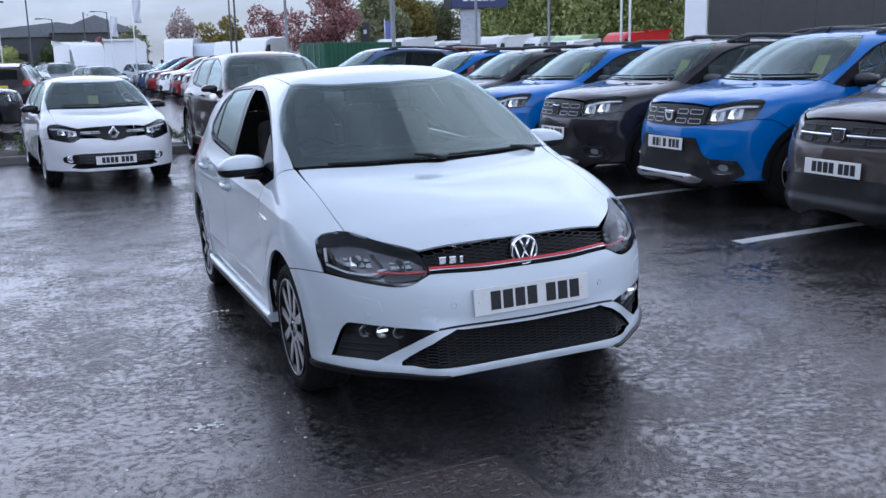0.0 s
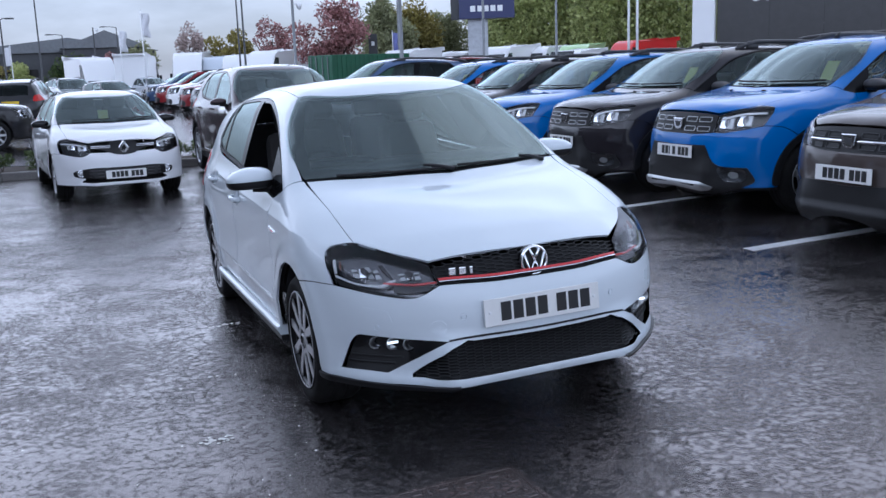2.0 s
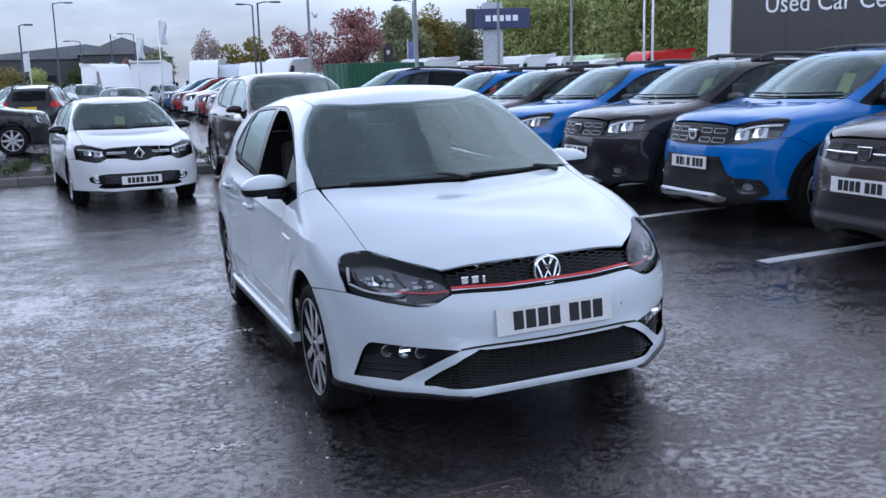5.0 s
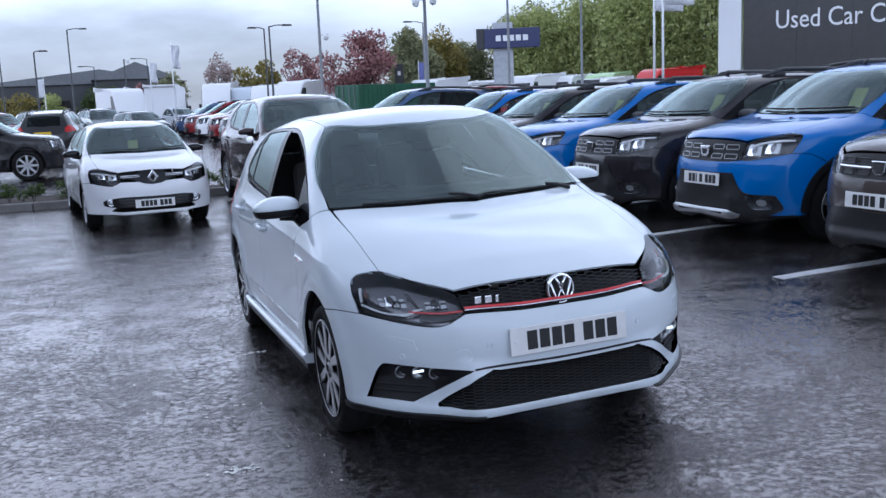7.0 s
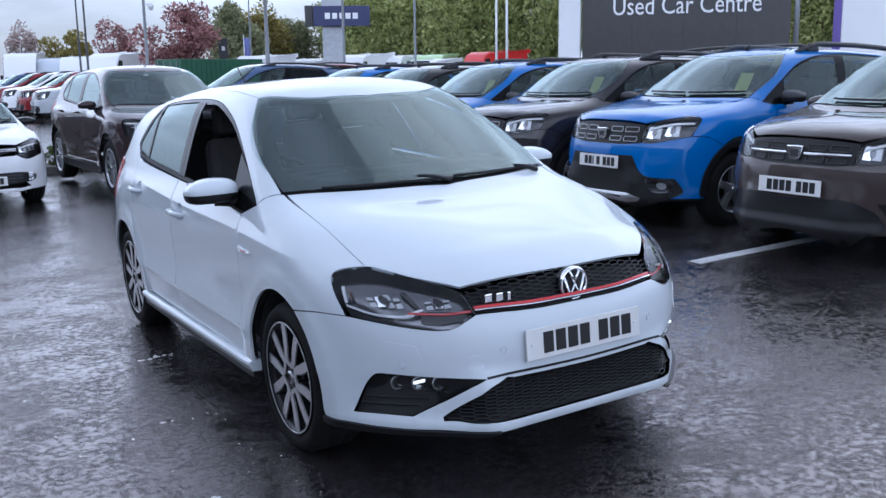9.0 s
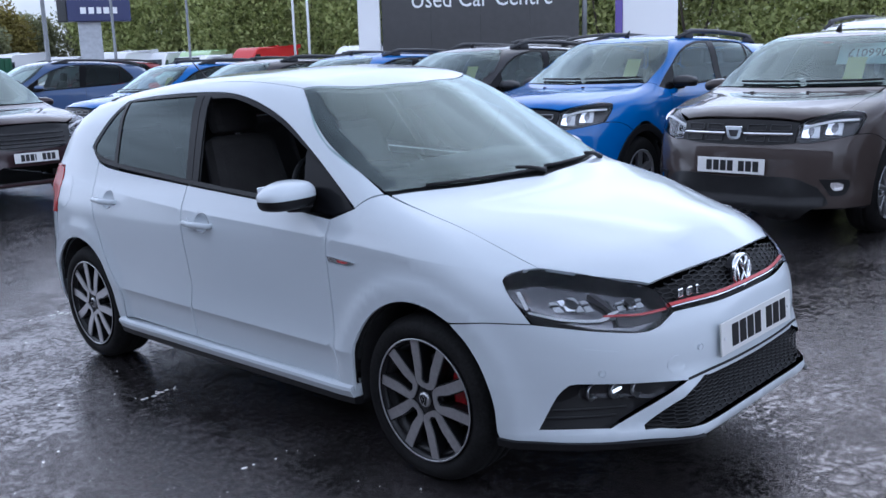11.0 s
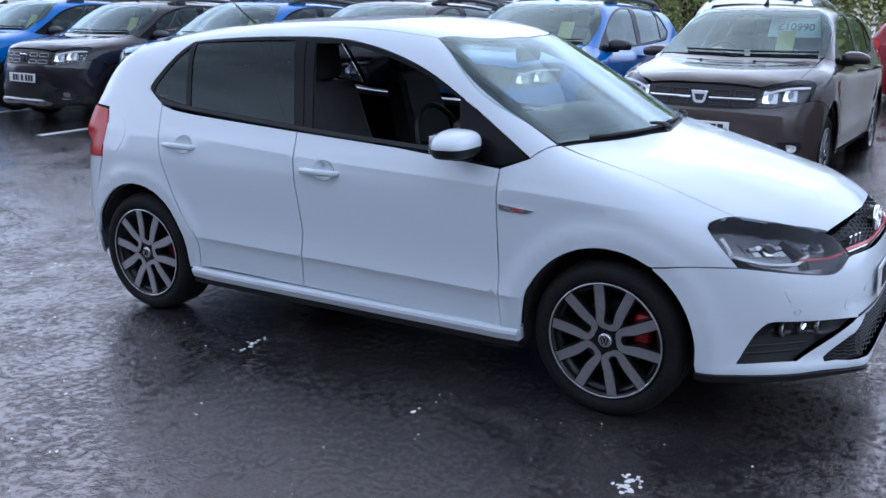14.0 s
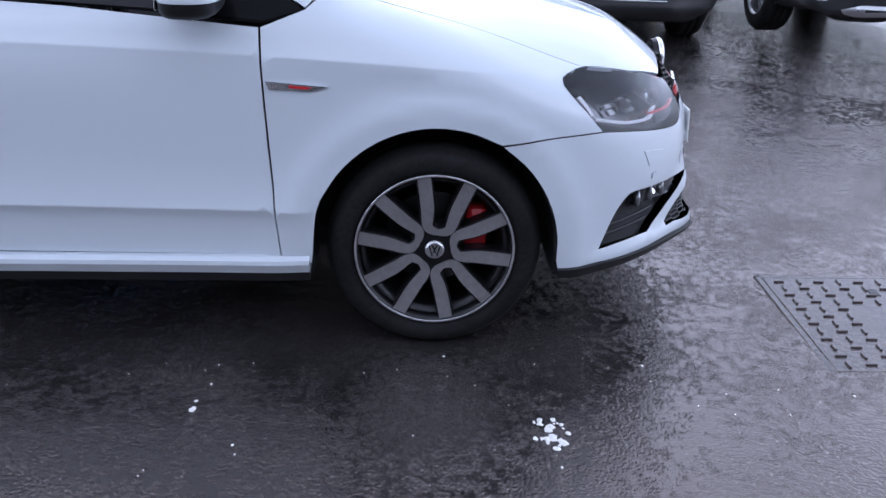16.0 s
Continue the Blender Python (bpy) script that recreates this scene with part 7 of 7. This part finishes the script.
def container():
    root = thing("shipping_container", at(13.4, 48.4, -70), "dark green corrugated steel container", "container")
    mat = grained(material("green_steel", (0.015, 0.09, 0.045), 0.5), 8, 0.1)
    part("box", box((0, 1.5, 1.12), (2.3, 5.6, 2.25), 0.02), mat, root)
    for s in (-1, 1):
        for i in range(18):
            part("rib", box((s * 1.16, -1.2 + i * 0.315, 1.12), (0.05, 0.12, 2.1), 0.01), mat, root)
    for x in (-0.8, -0.3, 0.3, 0.8):
        part("door_bar", tube([(x, -1.34, 0.1), (x, -1.34, 2.15)], 0.025, 8), POST, root)


container()


def lamp_post(x, y, h, arm=1.0, turn=0, mat=None, cams=(), label="slender galvanised lamp post with a flat head"):
    root = thing("lamp_post", Matrix.Translation((x, y, float(lie(x, y)))) @ pose(0, 0, 0, 0, 0, turn), label, "lamp post", "lamp posts")
    part("column", tube([(0, 0, -0.05), (0, 0, 1.2), (0, 0, 1.25), (0, 0, h)], [0.085, 0.085, 0.06, 0.042], 10), mat or POST, root, smooth=True)
    if arm:
        part("arm", tube([(0, 0, h - 0.03), (arm * 0.5, 0, h + 0.05), (arm, 0, h + 0.06)], 0.028, 8), mat or POST, root, smooth=True)
        part("lantern", box((arm + 0.22, 0, h + 0.05), (0.55, 0.22, 0.09), 0.03, taper=0.8), GREY_PLASTIC, root)
    for z, s in cams:
        hub = part("camera_bracket", tube([(0, 0, z), (s * 0.22, 0, z + 0.02)], 0.025, 6), WHITE_PLASTIC, root)
        part("camera_dome", lathe([(0.0, z - 0.20), (0.07, z - 0.17), (0.10, z - 0.08), (0.11, z), (0.06, z + 0.05), (0.0, z + 0.05)], 16, "z", (s * 0.25, 0, 0)), WHITE_PLASTIC, root, smooth=True)


for x, y, h, arm, turn in ((-7.0, 70.7, 6.0, 0.7, 180), (-4.2, 57.9, 5.2, 0.3, 0), (-2.3, 65.9, 7.1, 0.8, 0), (-0.6, 80.9, 5.2, 0.8, 180), (4.3, 90.7, 6.1, 1.0, 180), (8.7, 53.0, 5.8, 0.5, 180), (7.5, 45.0, 5.3, 0.7, 0), (18.5, 52.4, 6.0, 0.8, 180), (15.0, 32.2, 7.2, 0.7, 0), (20.1, 35.2, 7.6, 0.7, 0)):
    lamp_post(x, y, h, arm, turn, DARK_POST if x < 9 else POST)
lamp_post(6.7, 30.9, 6.6, 0, 0, POST, ((3.85, 1),), "galvanised post with a white camera dome")
lamp_post(7.1, 20.4, 4.2, 0, 0, POST, ((4.0, -1), (4.05, 1)), "galvanised post topped by two camera domes")
lamp_post(1.2, 65.9, 5.0, 0, 0, DARK_POST, ((4.9, 1),), "dark post with a camera dome")


def pole_sign():
    root = thing("sign_tower", Matrix.Translation((22.3, 48.8, float(lie(21, 49)))) @ pose(0, 0, 0, 0, 0, -24), "grey sign tower with a navy blue name board", "sign")
    mat = grained(material("sign_grey", (0.42, 0.44, 0.47), 0.4), 6, 0.03)
    navy = material("navy_panel", (0.012, 0.018, 0.09), 0.3, 0, 0.3)
    part("tower", box((0, 0, 2.8), (1.2, 0.45, 5.7), 0.03), mat, root)
    bd = part("name_board", box((0.55, -0.12, 4.7), (3.3, 0.9, 1.15), 0.03), navy, root)
    part("board_edge", box((-1.35, 0.1, 4.72), (0.5, 0.7, 1.2), 0.03), DARK_POST, root)
    for i, (w, x) in enumerate(((0.36, -0.90), (0.34, -0.48), (0.30, -0.08), (0.36, 0.30), (0.36, 0.72))):
        part("name_bar", box((x + 0.62, -0.585, 4.7), (w - 0.06, 0.03, 0.34), 0.01), WHITE_PLASTIC, bd, "plain white bar")


pole_sign()


def name_board():
    """The big dark board with white lettering behind the line of crossovers."""
    m = Matrix.Translation((14.90, 17.06, float(lie(14, 17)))) @ pose(0, 0, 0, 0, 0, -48)
    root = thing("sign_board", m, "large dark grey board with white lettering", "sign")
    mat = grained(material("board_grey", (0.040, 0.039, 0.039), 0.35), 5, 0.04)
    part("panel", box((2.675, 0.12, 3.05), (5.35, 0.2, 4.9), 0.02), mat, root)
    for x in (1.34, 2.68, 4.02):
        part("panel_joint", box((x, 0.018, 3.05), (0.012, 0.012, 4.9)), PLATE_INK, root)
    words("Used Car Centre", 0.68, WHITE_PLASTIC, root, "lettering", Matrix.Translation((2.72, 0.0, 3.03)) @ pose(0, 0, 0, 90, 0, 0) @ Matrix.Diagonal((0.80, 1, 1, 1)), 0.02, "white lettering")
    part("white_post", box((-0.35, 0.1, 2.9), (0.6, 0.25, 5.8), 0.03), WHITE_PLASTIC, root, "white end post")
    part("end_post", tube([(5.5, 0.1, 0), (5.5, 0.1, 5.6)], 0.07, 10), POST, root, smooth=True)
    for x in (0.8, 2.7, 4.6):
        part("support", box((x, 0.3, 1.5), (0.16, 0.16, 3.0), 0.01), DARK_POST, root)


name_board()


def white_totem():
    root = thing("white_totem", Matrix.Translation((20.6, 12.2, float(lie(20, 12)))) @ pose(0, 0, 0, 0, 0, -55), "white totem sign with a violet edge", "sign")
    part("body", box((0, 0, 2.6), (1.5, 0.35, 5.2), 0.03), WHITE_PLASTIC, root)
    part("edge", box((-0.85, 0, 2.6), (0.2, 0.34, 5.2), 0.02), material("violet_panel", (0.12, 0.08, 0.32), 0.4), root, "violet edge panel")


white_totem()


def flag(x, y, h, turn, color, label):
    root = thing("flag", Matrix.Translation((x, y, float(lie(x, y)))) @ pose(0, 0, 0, 0, 0, turn), label, "flag", "flags")
    part("pole", tube([(0, 0, -0.05), (0, 0, h)], [0.04, 0.025], 8), WHITE_PLASTIC, root, smooth=True)
    bm = bmesh.new()
    n = 12
    rows = []
    for i in range(n + 1):
        z = h - 0.15 - i * (0.16 if h > 5 else 0.10)
        w = (0.72 if h > 5 else 0.36) + 0.04 * math.sin(i * 0.7)
        rows.append([bm.verts.new((0.04 + w * j / 5, 0.07 * math.sin(j * 1.1 + i * 0.4), z - 0.05 * j / 5)) for j in range(6)])
    for a, b in zip(rows, rows[1:]):
        for j in range(5):
            bm.faces.new((a[j], a[j + 1], b[j + 1], b[j]))
    ob = part("cloth", bm, color, root, smooth=True)
    so = ob.modifiers.new("thick", "SOLIDIFY")
    so.thickness = 0.006


CLOTH_WHITE = grained(material("white_cloth", (0.72, 0.73, 0.76), 0.8), 20, 0.1)
CLOTH_BLUE = grained(material("blue_cloth", (0.16, 0.18, 0.42), 0.8), 20, 0.1)
flag(2.8, 47.7, 4.9, 0, CLOTH_WHITE, "pale flag on a white pole")
flag(2.2, 55.8, 4.4, 0, CLOTH_WHITE, "pale flag on a white pole")
flag(-4.1, 65.9, 4.0, 180, CLOTH_WHITE, "small pale flag by the far building")
flag(12.55, 17.3, 5.6, -40, CLOTH_WHITE, "tall white flag beside the dark board")
flag(13.4, 19.0, 5.6, -40, CLOTH_WHITE, "tall white flag beside the dark board")
flag(18.8, 54.4, 3.8, 0, CLOTH_BLUE, "blue banner on a pole")


def small_totem():
    root = thing("small_totem", Matrix.Translation((17.6, 54.8, float(lie(17, 54)))) @ pose(0, 0, 0, 0, 0, -20), "small dark totem sign with a white top", "sign")
    part("body", box((0, 0, 1.8), (0.55, 0.2, 3.6), 0.02), DARK_POST, root)
    part("emblem", box((0, -0.105, 3.0), (0.2, 0.02, 0.26), 0.01), WHITE_PLASTIC, root)


small_totem()


def far_buildings():
    wall = grained(material("dark_cladding", (0.055, 0.057, 0.062), 0.6), 4, 0.05)
    roofm = grained(material("grey_roof", (0.16, 0.17, 0.18), 0.55), 3, 0.05)
    for cx, cy, w, d, h, apex, lab in ((-2.0, 112.0, 22.0, 16.0, 4.4, 1.5, "low dark clad building with a shallow grey roof"), (3.6, 104.0, 8.0, 12.0, 4.5, 1.7, "dark clad gabled unit beside a low building")):
        root = thing("warehouse", Matrix.Translation((cx, cy, float(lie(cx, cy)))), lab, "building")
        part("wall", box((0, 0, h / 2), (w, d, h), 0.02), wall, root)
        bm = extrude_poly([(-w / 2 - 0.3, h), (0 if w < 10 else w * 0.1, h + apex), (w / 2 + 0.3, h)], d + 0.6, "xz", -d / 2 - 0.3)
        part("roof", bm, roofm, root)
        for i in range(int(w / 2.6)):
            x = -w / 2 + 1.6 + i * 2.6
            win = part("window", box((x, -d / 2 - 0.03, h * 0.5), (1.3, 0.08, 1.1), 0.01), GLOSS_BLACK, root)
            part("frame", box((x, -d / 2 - 0.06, h * 0.5 - 0.58), (1.4, 0.1, 0.06)), WHITE_PLASTIC, win)
    # plain wall of the showroom behind the camera's back
    root = thing("showroom", Matrix.Translation((-11.0, -4.0, -0.2)), "plain dark glazed showroom behind the yard", "building")
    part("wall", box((-3, 0, 3.4), (6, 44, 6.8), 0.03), grained(material("showroom_cladding", (0.42, 0.42, 0.43), 0.6), 4, 0.05), root)
    part("fascia", box((0.06, 0, 6.1), (0.12, 44, 0.8), 0.02), GREY_PLASTIC, root)
    for i in range(11):
        part("window", box((0.03, -20 + i * 4.0, 2.2), (0.06, 3.4, 3.8), 0.01), GLOSS_BLACK, root)


far_buildings()

tree(14.6, 53.7, 5.4, 2.3, PINK, "round bronze-pink cherry tree", 1, 0.30, 5200, 0.13)
tree(8.3, 71.5, 5.0, 1.35, PALE, "small pale blossoming cherry tree", 2, 0.3, 2600, 0.12)
tree(11.3, 71.0, 5.0, 1.9, YELLOW, "clipped yellow-green tree behind the vans", 3, 0.3, 3800, 0.13, 0.85)
tree(14.2, 69.0, 5.2, 1.65, PINK, "small dark pink cherry tree", 4, 0.3, 2600, 0.12)
for i, (x, y, h, r, mat) in enumerate(((24.5, 72.0, 6.2, 2.2, DULL), (29.0, 78.0, 6.4, 2.4, YELLOW), (33.0, 82.0, 6.0, 2.6, DULL), (36.0, 73.0, 8.4, 3.4, GREEN), (40.5, 71.0, 9.4, 4.0, GREEN), (42.5, 64.0, 11.0, 4.2, GREEN), (46.0, 60.0, 12.0, 4.4, GREEN), (48.0, 54.0, 12.4, 4.4, GREEN), (50.5, 48.0, 12.5, 4.6, GREEN), (52.5, 42.0, 12.0, 4.6, GREEN), (54.0, 36.0, 12.0, 4.6, GREEN), (55.0, 30.0, 12.2, 4.6, GREEN), (56.0, 24.0, 12.0, 4.6, GREEN), (56.5, 18.0, 12.0, 4.6, GREEN), (57.0, 11.0, 11.5, 4.8, GREEN), (57.0, 4.0, 11.5, 4.8, GREEN), (57.0, -4.0, 11.5, 4.8, GREEN), (38.0, 78.0, 9.0, 3.8, DULL), (45.0, 68.0, 10.5, 4.2, DULL), (51.0, 56.0, 11.5, 4.4, DULL), (55.5, 42.0, 11.0, 4.6, DULL))):
    tree(x, y, h, r, mat, "tall spring-green tree in the belt behind the yard" if mat == GREEN else "thin half-bare tree behind the yard", 20 + i, 0.05, 19000, 0.17, 1.05, "tree belt", 75)
for i, (x, y, h, r, mat) in enumerate(((-8.0, 96.0, 3.4, 2.4, YELLOW), (-4.5, 97.0, 3.4, 1.9, GREEN), (0.2, 97.0, 4.0, 2.4, HEDGE), (6.5, 96.0, 4.6, 2.0, DULL), (4.2, 92.0, 4.4, 1.6, PINK), (-12.5, 96.0, 3.2, 2.4, YELLOW))):
    tree(x, y, h, r, mat, "low rounded shrub tree by the far building", 60 + i, 0.1, 1800, 0.16, 1.0, "shrubs by the building")
